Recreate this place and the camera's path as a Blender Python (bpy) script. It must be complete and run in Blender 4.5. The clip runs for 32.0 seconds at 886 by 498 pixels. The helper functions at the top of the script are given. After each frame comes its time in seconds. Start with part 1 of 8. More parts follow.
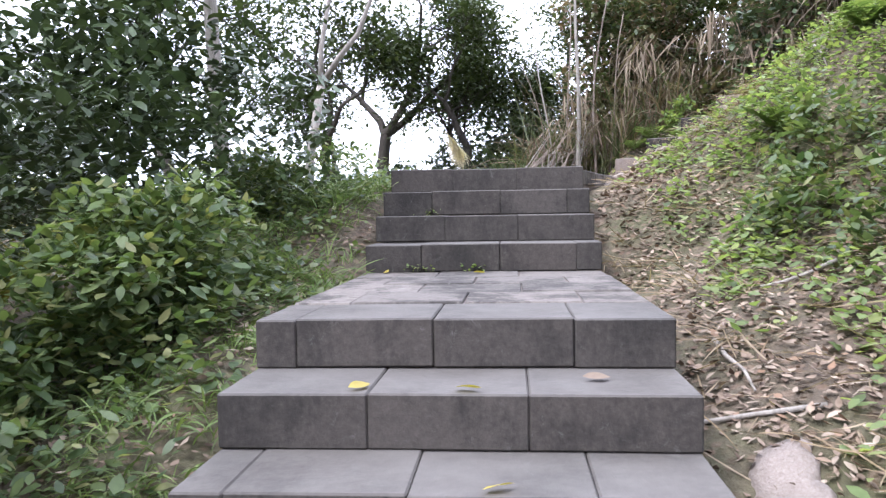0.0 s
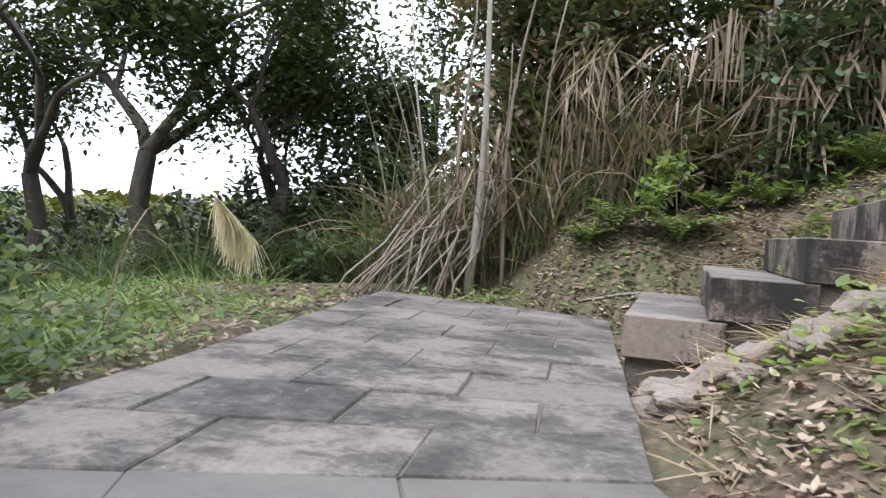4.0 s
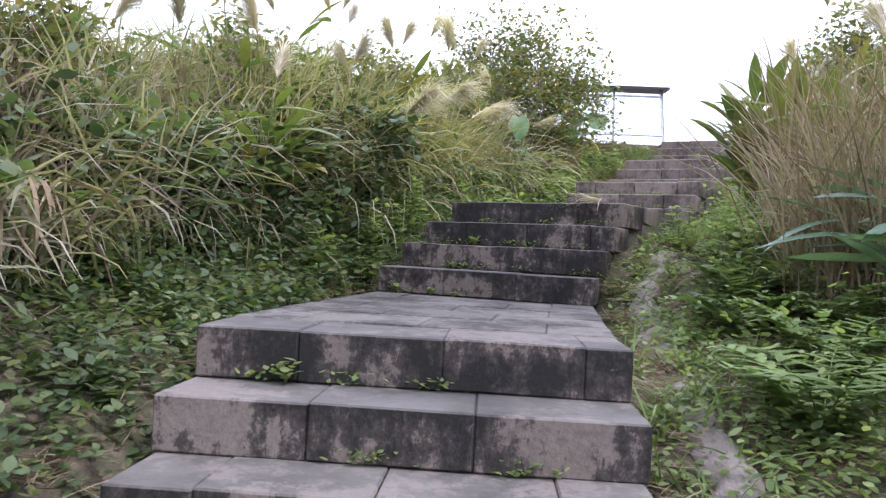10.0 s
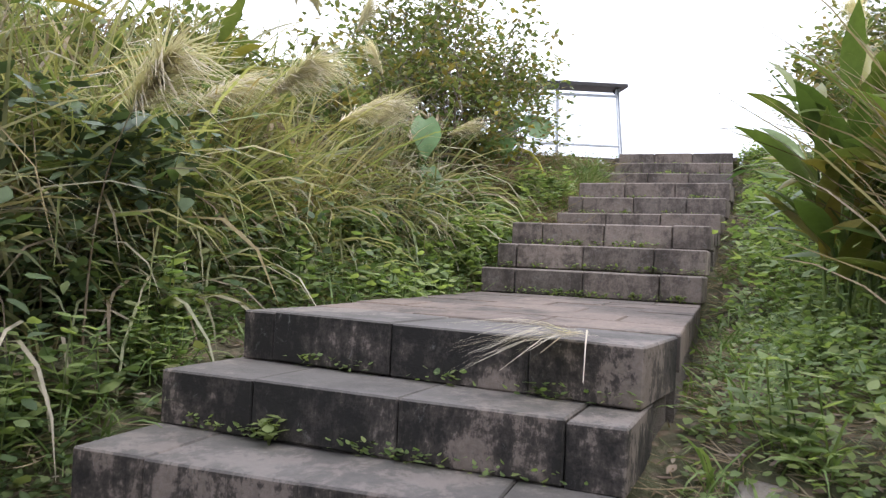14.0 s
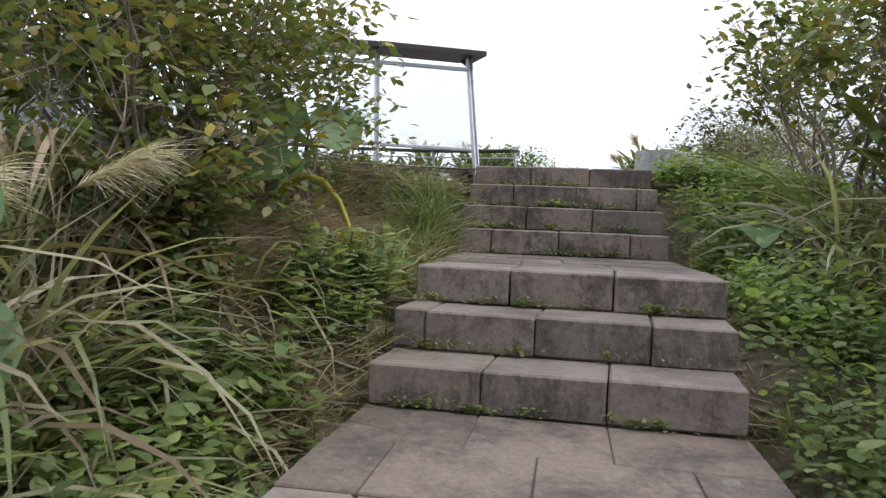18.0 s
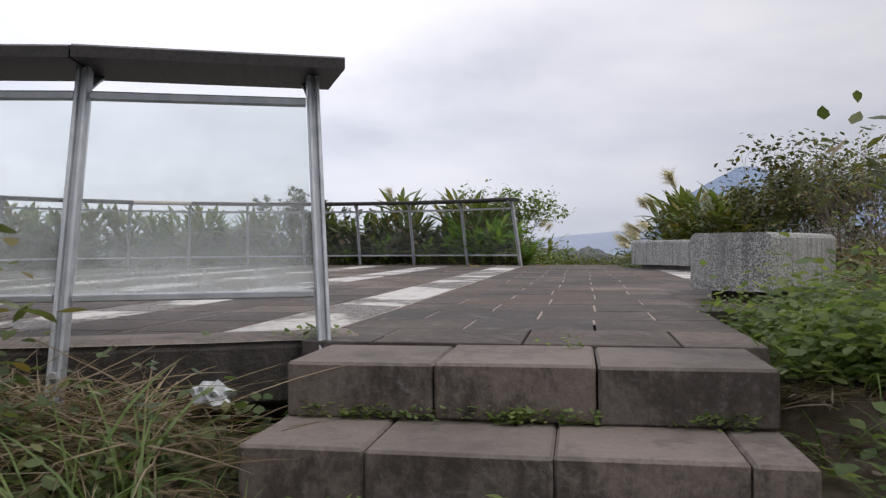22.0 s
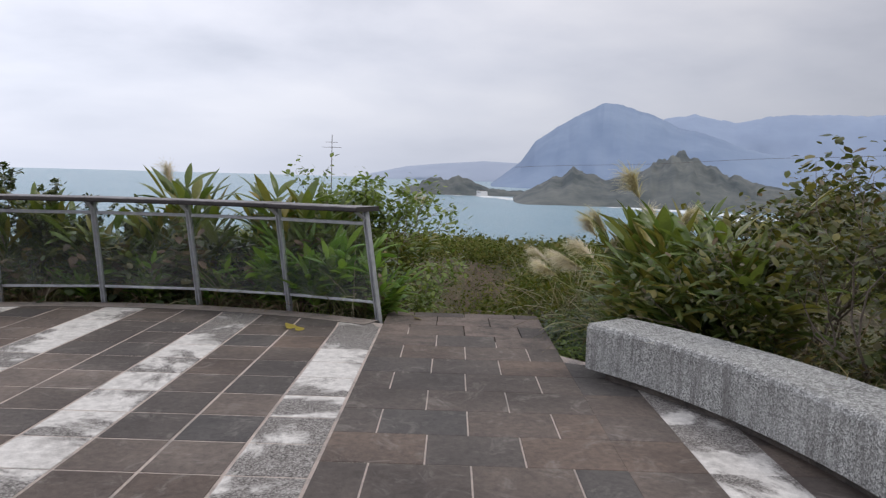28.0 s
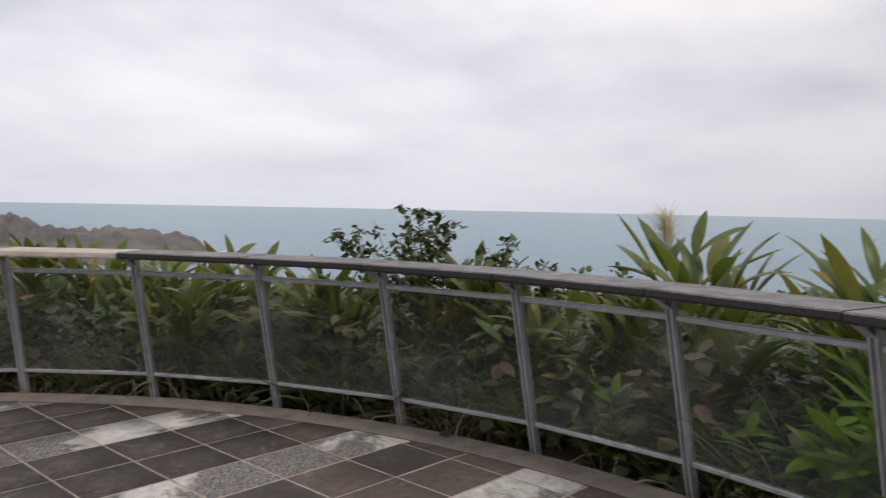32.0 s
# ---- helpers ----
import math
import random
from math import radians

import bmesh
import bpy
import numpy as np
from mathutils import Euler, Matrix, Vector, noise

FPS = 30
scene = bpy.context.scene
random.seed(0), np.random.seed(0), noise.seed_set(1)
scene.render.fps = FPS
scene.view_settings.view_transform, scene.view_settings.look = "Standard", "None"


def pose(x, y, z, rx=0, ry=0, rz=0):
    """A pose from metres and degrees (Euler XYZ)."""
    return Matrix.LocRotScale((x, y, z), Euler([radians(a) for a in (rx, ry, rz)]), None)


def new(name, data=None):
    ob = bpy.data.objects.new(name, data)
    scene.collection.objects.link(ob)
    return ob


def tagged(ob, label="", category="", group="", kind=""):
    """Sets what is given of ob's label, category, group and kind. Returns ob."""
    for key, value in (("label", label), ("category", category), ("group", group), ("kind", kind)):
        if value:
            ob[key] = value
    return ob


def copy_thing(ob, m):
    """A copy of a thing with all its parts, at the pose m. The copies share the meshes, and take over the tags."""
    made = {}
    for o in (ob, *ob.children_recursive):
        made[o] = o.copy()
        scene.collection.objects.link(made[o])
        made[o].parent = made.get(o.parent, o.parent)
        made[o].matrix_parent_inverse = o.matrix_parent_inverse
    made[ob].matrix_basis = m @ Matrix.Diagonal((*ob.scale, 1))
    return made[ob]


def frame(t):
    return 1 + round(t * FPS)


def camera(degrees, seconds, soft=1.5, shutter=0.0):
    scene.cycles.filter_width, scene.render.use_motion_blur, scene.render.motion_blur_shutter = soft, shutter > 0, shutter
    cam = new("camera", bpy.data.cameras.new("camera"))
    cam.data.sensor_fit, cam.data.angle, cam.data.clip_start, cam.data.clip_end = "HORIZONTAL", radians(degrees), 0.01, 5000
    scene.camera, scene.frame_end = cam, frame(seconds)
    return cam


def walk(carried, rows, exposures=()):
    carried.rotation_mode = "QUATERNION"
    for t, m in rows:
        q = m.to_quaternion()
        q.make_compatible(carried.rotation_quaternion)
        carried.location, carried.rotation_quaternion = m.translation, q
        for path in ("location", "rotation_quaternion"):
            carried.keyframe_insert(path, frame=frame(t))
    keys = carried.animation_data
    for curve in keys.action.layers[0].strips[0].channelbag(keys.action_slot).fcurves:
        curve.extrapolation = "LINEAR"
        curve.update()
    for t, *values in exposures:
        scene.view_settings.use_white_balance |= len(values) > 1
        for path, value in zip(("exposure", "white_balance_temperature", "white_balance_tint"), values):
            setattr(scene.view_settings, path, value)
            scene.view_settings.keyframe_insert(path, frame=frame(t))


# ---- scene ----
# ---- camera and walk ----
PATH = [
    (0, 2.236, -0.409, 0.732, 87.37, 1.04, 20.27),
    (0.5, 2.035, 0.142, 0.815, 88.67, -0.99, 20.51),
    (1, 1.825, 0.738, 1.095, 86.87, -0.07, 18.57),
    (1.5, 1.720, 1.302, 1.228, 89.89, 0.59, 19.42),
    (2, 1.391, 1.931, 1.315, 92.59, 0.16, 16.88),
    (2.5, 1.257, 2.469, 1.394, 90.52, -3.62, 12.34),
    (4.5, 0.718, 4.984, 1.734, 86.89, -2.03, 4.52),
    (5, 0.676, 5.464, 1.980, 85.13, -0.27, -5.16),
    (5.5, 0.716, 5.802, 2.196, 87.97, 0.81, -22.97),
    (5.7, 0.877, 5.887, 2.317, 86.83, 2.77, -23.68),
    (6, 0.865, 6.121, 2.374, 87.50, -0.68, -30.87),
    (6.5, 0.906, 6.403, 2.417, 89.73, 0.24, -49.22),
    (7, 1.142, 6.873, 2.419, 91.33, -0.95, -63.67),
    (7.5, 1.506, 7.309, 2.419, 92.96, 0.45, -72.70),
    (8, 1.788, 7.433, 2.584, 88.73, -0.27, -81.68),
    (8.5, 2.327, 7.502, 2.684, 90.08, 2.95, -85.36),
    (9, 2.764, 7.598, 2.959, 87.76, -0.50, -85.91),
    (9.5, 3.063, 7.573, 3.108, 88.85, -0.19, -87.10),
    (10, 3.388, 7.652, 3.346, 90.34, -2.88, -86.38),
    (10.5, 3.628, 7.623, 3.496, 89.37, -0.58, -86.57),
    (11, 4.003, 7.626, 3.639, 87.49, 0.27, -85.83),
    (11.5, 4.441, 7.632, 3.755, 87.64, 0.93, -87.68),
    (12, 4.943, 7.648, 3.832, 89.10, 0.86, -88.32),
    (12.5, 5.489, 7.647, 3.863, 89.72, -0.16, -85.85),
    (13, 6.009, 7.644, 4.039, 88.01, -1.69, -88.66),
    (13.5, 6.423, 7.304, 3.921, 89.60, -2.77, -89.69),
    (15.5, 8.746, 7.578, 4.492, 88.29, -2.38, -98.92),
    (16, 9.335, 7.390, 4.575, 83.97, -4.40, -100.20),
    (16.5, 9.746, 7.215, 4.818, 84.62, -1.95, -102.67),
    (17, 10.166, 7.088, 5.012, 87.62, -1.56, -104.97),
    (17.5, 10.544, 6.903, 5.051, 88.16, 0.71, -105.95),
    (18, 11.123, 6.583, 5.087, 87.87, -2.21, -104.10),
    (18.5, 11.684, 6.280, 5.122, 91.80, -2.38, -105.14),
    (19, 12.237, 5.967, 5.157, 92.35, -0.04, -104.49),
    (19.5, 12.804, 5.835, 5.385, 92.61, 0.10, -102.94),
    (20, 13.179, 5.619, 5.491, 89.42, -1.69, -105.33),
    (20.5, 13.681, 5.320, 5.635, 85.64, -0.25, -101.66),
    (21, 14.182, 5.114, 5.649, 89.29, -0.94, -98.96),
    (21.5, 14.573, 4.906, 5.828, 86.72, -0.18, -102.46),
    (22, 15.054, 4.715, 5.935, 89.84, 0.41, -102.11),
    (22.5, 15.329, 4.603, 6.087, 87.49, -1.43, -103.09),
    (23, 15.949, 4.537, 6.198, 88.62, 0.83, -102.53),
    (23.5, 16.448, 4.405, 6.216, 89.21, 1.29, -98.93),
    (24, 16.864, 4.246, 6.395, 86.25, -0.30, -101.15),
    (24.5, 17.233, 4.131, 6.572, 84.95, -0.25, -106.82),
    (25, 17.553, 3.932, 6.686, 85.54, -0.09, -107.49),
    (25.5, 17.840, 3.720, 6.841, 83.57, -1.18, -106.78),
    (26, 18.351, 3.525, 6.985, 84.46, -1.37, -109.16),
    (26.5, 18.938, 3.385, 7.095, 83.68, -1.48, -109.60),
    (28.5, 21.384, 2.593, 7.176, 84.54, -1.30, -112.85),
    (29, 22.054, 2.431, 7.215, 83.94, -0.65, -113.93),
    (29.5, 22.681, 2.202, 7.228, 85.11, -0.85, -112.82),
    (30, 23.290, 2.049, 7.225, 87.09, -1.28, -115.88),
    (30.5, 23.842, 1.857, 7.219, 87.26, -0.97, -119.68),
    (31, 24.310, 1.743, 7.270, 86.77, -2.30, -110.91),
    (31.5, 24.836, 1.876, 7.247, 87.34, -0.17, -90.42),
    (32, 25.313, 1.990, 7.205, 86.72, -1.14, -69.92),
]
cam = camera(59.8, 32.0, soft=1.3, shutter=0.12)
EXPO = [(0.0, 2.15, 5800, 16), (1.0, 2.25, 5850, 16), (2.0, 1.8, 5900, 15), (3.0, 1.65, 6000, 12), (5.0, 2.15, 6100, 8), (6.0, 2.75, 5550, 16), (7.0, 2.1, 5450, 19), (8.0, 1.5, 5450, 19), (9.0, 1.48, 5550, 19), (10.0, 1.54, 5650, 18), (12.0, 1.65, 5850, 17), (13.0, 1.55, 6000, 15), (15.5, 1.24, 6100, 10),
        (17.0, 1.12, 6200, 10), (18.0, 0.82, 6200, 9), (19.0, 0.34, 6450, 10), (20.0, 0.36, 6450, 12), (21.0, 0.38, 6400, 13), (22.0, 0.04, 6450, 12), (23.0, -0.1, 6430, 11.5), (24.0, -0.14, 6400, 11), (26.0, -0.06, 6280, 9.5), (29.0, 0.06, 6400, 12), (31.0, 0.04, 6550, 12), (32.0, -0.18, 6800, 12)]
walk(cam, [(r[0], pose(*r[1:])) for r in PATH], EXPO)

# ---- world, sun ----
SUN_ELEV, SUN_AZ = 52.0, 215.0
world = bpy.data.worlds.new("overcast_sky")
scene.world = world
world.use_nodes = True
wn, wl = world.node_tree.nodes, world.node_tree.links
wn.clear()


def wnode(kind, **kw):
    n = wn.new(kind)
    for k, v in kw.items():
        n.inputs[k].default_value = v
    return n


sky = wn.new("ShaderNodeTexSky")
sky.sky_type = "NISHITA"
sky.sun_disc = False
sky.sun_elevation = radians(SUN_ELEV)
sky.sun_rotation = radians(SUN_AZ)
sky.air_density, sky.dust_density, sky.ozone_density = 1.0, 3.0, 1.0
skydim = wn.new("ShaderNodeVectorMath")
skydim.operation = "SCALE"
skydim.inputs["Scale"].default_value = 0.075
wl.new(sky.outputs["Color"], skydim.inputs[0])
geo = wn.new("ShaderNodeTexCoord")
# cloud deck: direction flattened towards the horizon so the clouds lie in layers
sep = wn.new("ShaderNodeSeparateXYZ")
wl.new(geo.outputs["Generated"], sep.inputs[0])
zadd = wn.new("ShaderNodeMath")
zadd.operation = "ADD"
zadd.inputs[1].default_value = 0.22
zabs = wn.new("ShaderNodeMath")
zabs.operation = "ABSOLUTE"
wl.new(sep.outputs["Z"], zabs.inputs[0])
wl.new(zabs.outputs[0], zadd.inputs[0])
dx, dy = wn.new("ShaderNodeMath"), wn.new("ShaderNodeMath")
for d, c in ((dx, "X"), (dy, "Y")):
    d.operation = "DIVIDE"
    wl.new(sep.outputs[c], d.inputs[0])
    wl.new(zadd.outputs[0], d.inputs[1])
comb = wn.new("ShaderNodeCombineXYZ")
wl.new(dx.outputs[0], comb.inputs["X"])
wl.new(dy.outputs[0], comb.inputs["Y"])
cn = wnode("ShaderNodeTexNoise", Scale=0.85, Detail=7.0, Roughness=0.5, Distortion=0.12)
wl.new(comb.outputs[0], cn.inputs["Vector"])
cr = wn.new("ShaderNodeValToRGB")
cr.color_ramp.elements[0].position, cr.color_ramp.elements[0].color = 0.30, (0.52, 0.54, 0.61, 1)
cr.color_ramp.elements[1].position, cr.color_ramp.elements[1].color = 0.66, (0.95, 0.935, 0.965, 1)
mid = cr.color_ramp.elements.new(0.48)
mid.color = (0.75, 0.755, 0.82, 1)
wl.new(cn.outputs["Fac"], cr.inputs[0])
# the haze at the horizon
hz = wn.new("ShaderNodeMapRange")
hz.inputs["From Min"].default_value, hz.inputs["From Max"].default_value = 0.0, 0.22
hz.inputs["To Min"].default_value, hz.inputs["To Max"].default_value = 0.85, 0.0
wl.new(zabs.outputs[0], hz.inputs["Value"])
hmix = wn.new("ShaderNodeMixRGB")
hmix.inputs["Color2"].default_value = (0.61, 0.645, 0.74, 1)
wl.new(hz.outputs[0], hmix.inputs["Fac"])
wl.new(cr.outputs["Color"], hmix.inputs["Color1"])
smix = wn.new("ShaderNodeMixRGB")
smix.inputs["Fac"].default_value = 0.86
wl.new(skydim.outputs[0], smix.inputs["Color1"])
wl.new(hmix.outputs[0], smix.inputs["Color2"])
# the cloud is thinner and brighter in the north-east than over the mountains
dot = wn.new("ShaderNodeVectorMath")
dot.operation = "DOT_PRODUCT"
dot.inputs[1].default_value = (math.cos(radians(60)), math.sin(radians(60)), 0.25)
wl.new(geo.outputs["Generated"], dot.inputs[0])
thin = wn.new("ShaderNodeMapRange")
thin.inputs["From Min"].default_value, thin.inputs["From Max"].default_value = -0.35, 0.75
thin.inputs["To Min"].default_value, thin.inputs["To Max"].default_value = 0.58, 1.14
wl.new(dot.outputs["Value"], thin.inputs["Value"])
uneven = wn.new("ShaderNodeVectorMath")
uneven.operation = "SCALE"
wl.new(smix.outputs[0], uneven.inputs[0])
wl.new(thin.outputs[0], uneven.inputs["Scale"])
bg = wn.new("ShaderNodeBackground")
bg.inputs["Strength"].default_value = 1.25
wl.new(uneven.outputs[0], bg.inputs["Color"])
wo = wn.new("ShaderNodeOutputWorld")
wl.new(bg.outputs[0], wo.inputs[0])

sun_data = bpy.data.lights.new("sun", "SUN")
sun_data.energy, sun_data.angle, sun_data.color = 1.1, radians(22), (1.0, 0.96, 0.9)
sun_ob = new("sun", sun_data)
az = radians(SUN_AZ)
sdir = Vector((math.sin(az) * math.cos(radians(SUN_ELEV)), math.cos(az) * math.cos(radians(SUN_ELEV)), math.sin(radians(SUN_ELEV))))
sun_ob.matrix_world = Matrix.Translation((0, 0, 60)) @ sdir.to_track_quat("Z", "Y").to_matrix().to_4x4()

# ---- materials ----
def material(name, rough=0.8, metal=0.0):
    m = bpy.data.materials.new(name)
    m.use_nodes = True
    b = m.node_tree.nodes["Principled BSDF"]
    b.inputs["Roughness"].default_value = rough
    b.inputs["Metallic"].default_value = metal
    return m, m.node_tree.nodes, m.node_tree.links, b


def coords(nodes, links, space="Object", scale=(1, 1, 1)):
    tc = nodes.new("ShaderNodeTexCoord")
    mp = nodes.new("ShaderNodeMapping")
    mp.inputs["Scale"].default_value = scale
    links.new(tc.outputs[space], mp.inputs[0])
    return mp.outputs[0]


def world_coords(nodes, links, scale=(1, 1, 1)):
    g = nodes.new("ShaderNodeNewGeometry")
    mp = nodes.new("ShaderNodeMapping")
    mp.inputs["Scale"].default_value = scale
    links.new(g.outputs["Position"], mp.inputs[0])
    return mp.outputs[0]


def noise_tex(nodes, links, vec, scale, detail=5.0, rough=0.6, dist=0.0):
    n = nodes.new("ShaderNodeTexNoise")
    n.inputs["Scale"].default_value, n.inputs["Detail"].default_value = scale, detail
    n.inputs["Roughness"].default_value, n.inputs["Distortion"].default_value = rough, dist
    links.new(vec, n.inputs["Vector"])
    return n.outputs["Fac"]


def ramp(nodes, links, fac, *stops):
    r = nodes.new("ShaderNodeValToRGB")
    e = r.color_ramp.elements
    while len(e) < len(stops):
        e.new(0.5)
    for el, (p, c) in zip(e, stops):
        el.position = p
        el.color = (*c, 1) if len(c) == 3 else c
    links.new(fac, r.inputs[0])
    return r.outputs["Color"]


def mix(nodes, links, fac, a, b, mode="MIX"):
    n = nodes.new("ShaderNodeMixRGB")
    n.blend_type = mode
    for sock, v in ((n.inputs["Fac"], fac), (n.inputs["Color1"], a), (n.inputs["Color2"], b)):
        if isinstance(v, (int, float)):
            sock.default_value = v
        elif isinstance(v, tuple):
            sock.default_value = (*v, 1)
        else:
            links.new(v, sock)
    return n.outputs[0]


def bump(nodes, links, b, height, strength=0.4, dist=0.02):
    n = nodes.new("ShaderNodeBump")
    n.inputs["Strength"].default_value, n.inputs["Distance"].default_value = strength, dist
    links.new(height, n.inputs["Height"])
    links.new(n.outputs[0], b.inputs["Normal"])


def grey(v, warm=1.0):
    return (v * warm, v, v * (1 - 0.45 * (warm - 1)) * 0.96)


def stone_mat(name, base, dark, light, stain_at=0.52, warm=1.03, tread=0.0, soft=0.0, spread=1.0, pale_at=0.60, earth=1.0):
    """Weathered cast-stone: per-block tint, black algae stains, pale scuffs and a sandy grain."""
    m, n, l, b = material(name, 0.85)
    vec = world_coords(n, l)
    info = n.new("ShaderNodeObjectInfo")
    tint = ramp(n, l, info.outputs["Random"], (0.0, grey(base * (1 - 0.22 * spread), warm)), (0.5, grey(base, warm * 1.03)), (1.0, grey(base * (1 + 0.2 * spread), warm * 0.99)))
    fine = noise_tex(n, l, vec, 90, 4, 0.7)
    c = mix(n, l, 0.35, tint, ramp(n, l, fine, (0.3, grey(base * 0.6)), (0.7, grey(base * 1.4))), "MIX")
    # algae: broad patches, drips down the risers and a ragged speckled edge
    weights = ((noise_tex(n, l, vec, 2.0, 10, 0.7, 0.2), 0.54), (noise_tex(n, l, world_coords(n, l, (9, 9, 2.6)), 1.0, 9, 0.74, 0.5), 0.26), (noise_tex(n, l, vec, 30, 8, 0.8), 0.20))
    total = None
    for f, w in weights:
        both = n.new("ShaderNodeMath")
        both.operation = "MULTIPLY_ADD"
        both.inputs[1].default_value = w
        l.new(f, both.inputs[0])
        if total is None:
            both.inputs[2].default_value = 0.0
        else:
            l.new(total, both.inputs[2])
        total = both.outputs[0]
    sf = ramp(n, l, both.outputs[0], (stain_at - 0.016 - soft, (0, 0, 0)), (stain_at + 0.02 + soft, (0.7, 0.7, 0.7)), (stain_at + 0.07 + soft, (0.97, 0.97, 0.97)))
    c = mix(n, l, sf, c, grey(dark, earth))
    mid = noise_tex(n, l, vec, 34, 5, 0.7)
    c = mix(n, l, 0.6, c, ramp(n, l, mid, (0.3, (0.6,) * 3), (0.7, (1.3,) * 3)), "MULTIPLY")
    pale = noise_tex(n, l, vec, 9.0, 9, 0.8, 1.2)
    pf = ramp(n, l, pale, (pale_at, (0, 0, 0)), (pale_at + 0.12, (0.6, 0.6, 0.6)))
    c = mix(n, l, pf, c, grey(light, 1.02))
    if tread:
        # top light put into the treads' colour, patchy with wear; algae stays on risers
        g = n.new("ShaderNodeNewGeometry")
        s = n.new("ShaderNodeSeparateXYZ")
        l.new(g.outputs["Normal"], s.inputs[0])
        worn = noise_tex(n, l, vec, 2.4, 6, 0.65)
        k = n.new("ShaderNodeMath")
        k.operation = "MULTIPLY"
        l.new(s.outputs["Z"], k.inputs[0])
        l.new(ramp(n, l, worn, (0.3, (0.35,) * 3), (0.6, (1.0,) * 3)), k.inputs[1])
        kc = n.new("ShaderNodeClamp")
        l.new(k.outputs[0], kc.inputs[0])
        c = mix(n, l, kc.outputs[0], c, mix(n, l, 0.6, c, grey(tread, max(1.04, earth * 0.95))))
    l.new(c, b.inputs["Base Color"])
    bump(n, l, b, mid, 0.5, 0.008)
    return m


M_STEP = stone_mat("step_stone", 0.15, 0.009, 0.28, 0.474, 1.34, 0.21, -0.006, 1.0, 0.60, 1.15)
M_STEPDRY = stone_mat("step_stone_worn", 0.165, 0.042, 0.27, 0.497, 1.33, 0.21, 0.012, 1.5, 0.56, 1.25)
# darker copy of the worn step stone: the wood's shade put into its colour
M_STEPSHADE = stone_mat("step_stone_shaded_wood", 0.056, 0.02, 0.15, 0.51, 1.22, 0.17, 0.02, 1.0, 0.58, 1.12)
M_PAVE = stone_mat("landing_paver", 0.15, 0.030, 0.27, 0.497, 1.19, 0.0, 0.012, 1.2, 0.57, 1.12)
M_PAVEDRY = stone_mat("landing_paver_worn", 0.145, 0.045, 0.26, 0.506, 1.42, 0.0, 0.03, 1.4, 0.57, 1.15)
def plaza_mat():
    """Brown cast pavers: slate, brown, reddish and worn pale ones, with broad stains, lime bloom and scratches."""
    m, n, l, b = material("plaza_paver", 0.8)
    vec = world_coords(n, l)
    info = n.new("ShaderNodeObjectInfo")
    c = ramp(n, l, info.outputs["Random"], (0.0, (0.072, 0.066, 0.063)), (0.18, (0.100, 0.080, 0.068)), (0.36, (0.078, 0.071, 0.067)), (0.52, (0.122, 0.091, 0.073)), (0.68, (0.090, 0.076, 0.068)), (0.84, (0.126, 0.098, 0.081)), (0.95, (0.15, 0.122, 0.104)))
    wide = noise_tex(n, l, vec, 0.9, 7, 0.65, 0.4)
    c = mix(n, l, 1.0, c, ramp(n, l, wide, (0.3, (0.56, 0.54, 0.54)), (0.5, (0.92, 0.91, 0.90)), (0.7, (1.42, 1.38, 1.33))), "MULTIPLY")
    mid = noise_tex(n, l, vec, 22, 7, 0.75)
    c = mix(n, l, 0.75, c, ramp(n, l, mid, (0.3, (0.55,) * 3), (0.7, (1.5,) * 3)), "MULTIPLY")
    bloom = noise_tex(n, l, vec, 3.4, 10, 0.78, 1.0)
    c = mix(n, l, ramp(n, l, bloom, (0.54, (0, 0, 0)), (0.74, (0.75, 0.75, 0.75))), c, (0.30, 0.27, 0.245))
    scratch = noise_tex(n, l, world_coords(n, l, (3, 60, 3)), 1.0, 5, 0.7, 1.5)
    c = mix(n, l, ramp(n, l, scratch, (0.62, (0, 0, 0)), (0.74, (0.4, 0.4, 0.4))), c, (0.24, 0.215, 0.195))
    l.new(c, b.inputs["Base Color"])
    bump(n, l, b, mid, 0.5, 0.008)
    return m


M_PLAZA = plaza_mat()


def stripe_mat():
    m, n, l, b = material("plaza_stripe", 0.85)
    vec = world_coords(n, l)
    v = n.new("ShaderNodeTexVoronoi")
    v.inputs["Scale"].default_value = 125
    l.new(vec, v.inputs["Vector"])
    chips = ramp(n, l, v.outputs["Color"], (0.15, grey(0.06, 1.12)), (0.45, grey(0.15, 1.1)), (0.8, grey(0.36, 1.06)))
    info = n.new("ShaderNodeObjectInfo")
    # the pale cement skin has worn off in ragged patches, down to the pebbles
    wear = noise_tex(n, l, vec, 0.95, 11, 0.66, 0.4)
    k = n.new("ShaderNodeMath")
    k.operation = "MULTIPLY_ADD"
    k.inputs[1].default_value = 0.16
    l.new(info.outputs["Random"], k.inputs[0])
    l.new(wear, k.inputs[2])
    f = ramp(n, l, k.outputs[0], (0.545, (0, 0, 0)), (0.60, (0.95, 0.95, 0.95)))
    c = mix(n, l, f, chips, ramp(n, l, noise_tex(n, l, vec, 16, 8, 0.75), (0.3, grey(0.46, 1.05)), (0.7, grey(0.78, 1.04))))
    dirt = noise_tex(n, l, vec, 2.1, 8, 0.75)
    c = mix(n, l, ramp(n, l, dirt, (0.52, (0, 0, 0)), (0.72, (0.6, 0.6, 0.6))), c, grey(0.10, 1.15))
    l.new(c, b.inputs["Base Color"])
    bump(n, l, b, v.outputs["Distance"], 0.5, 0.004)
    return m


M_STRIPE = stripe_mat()


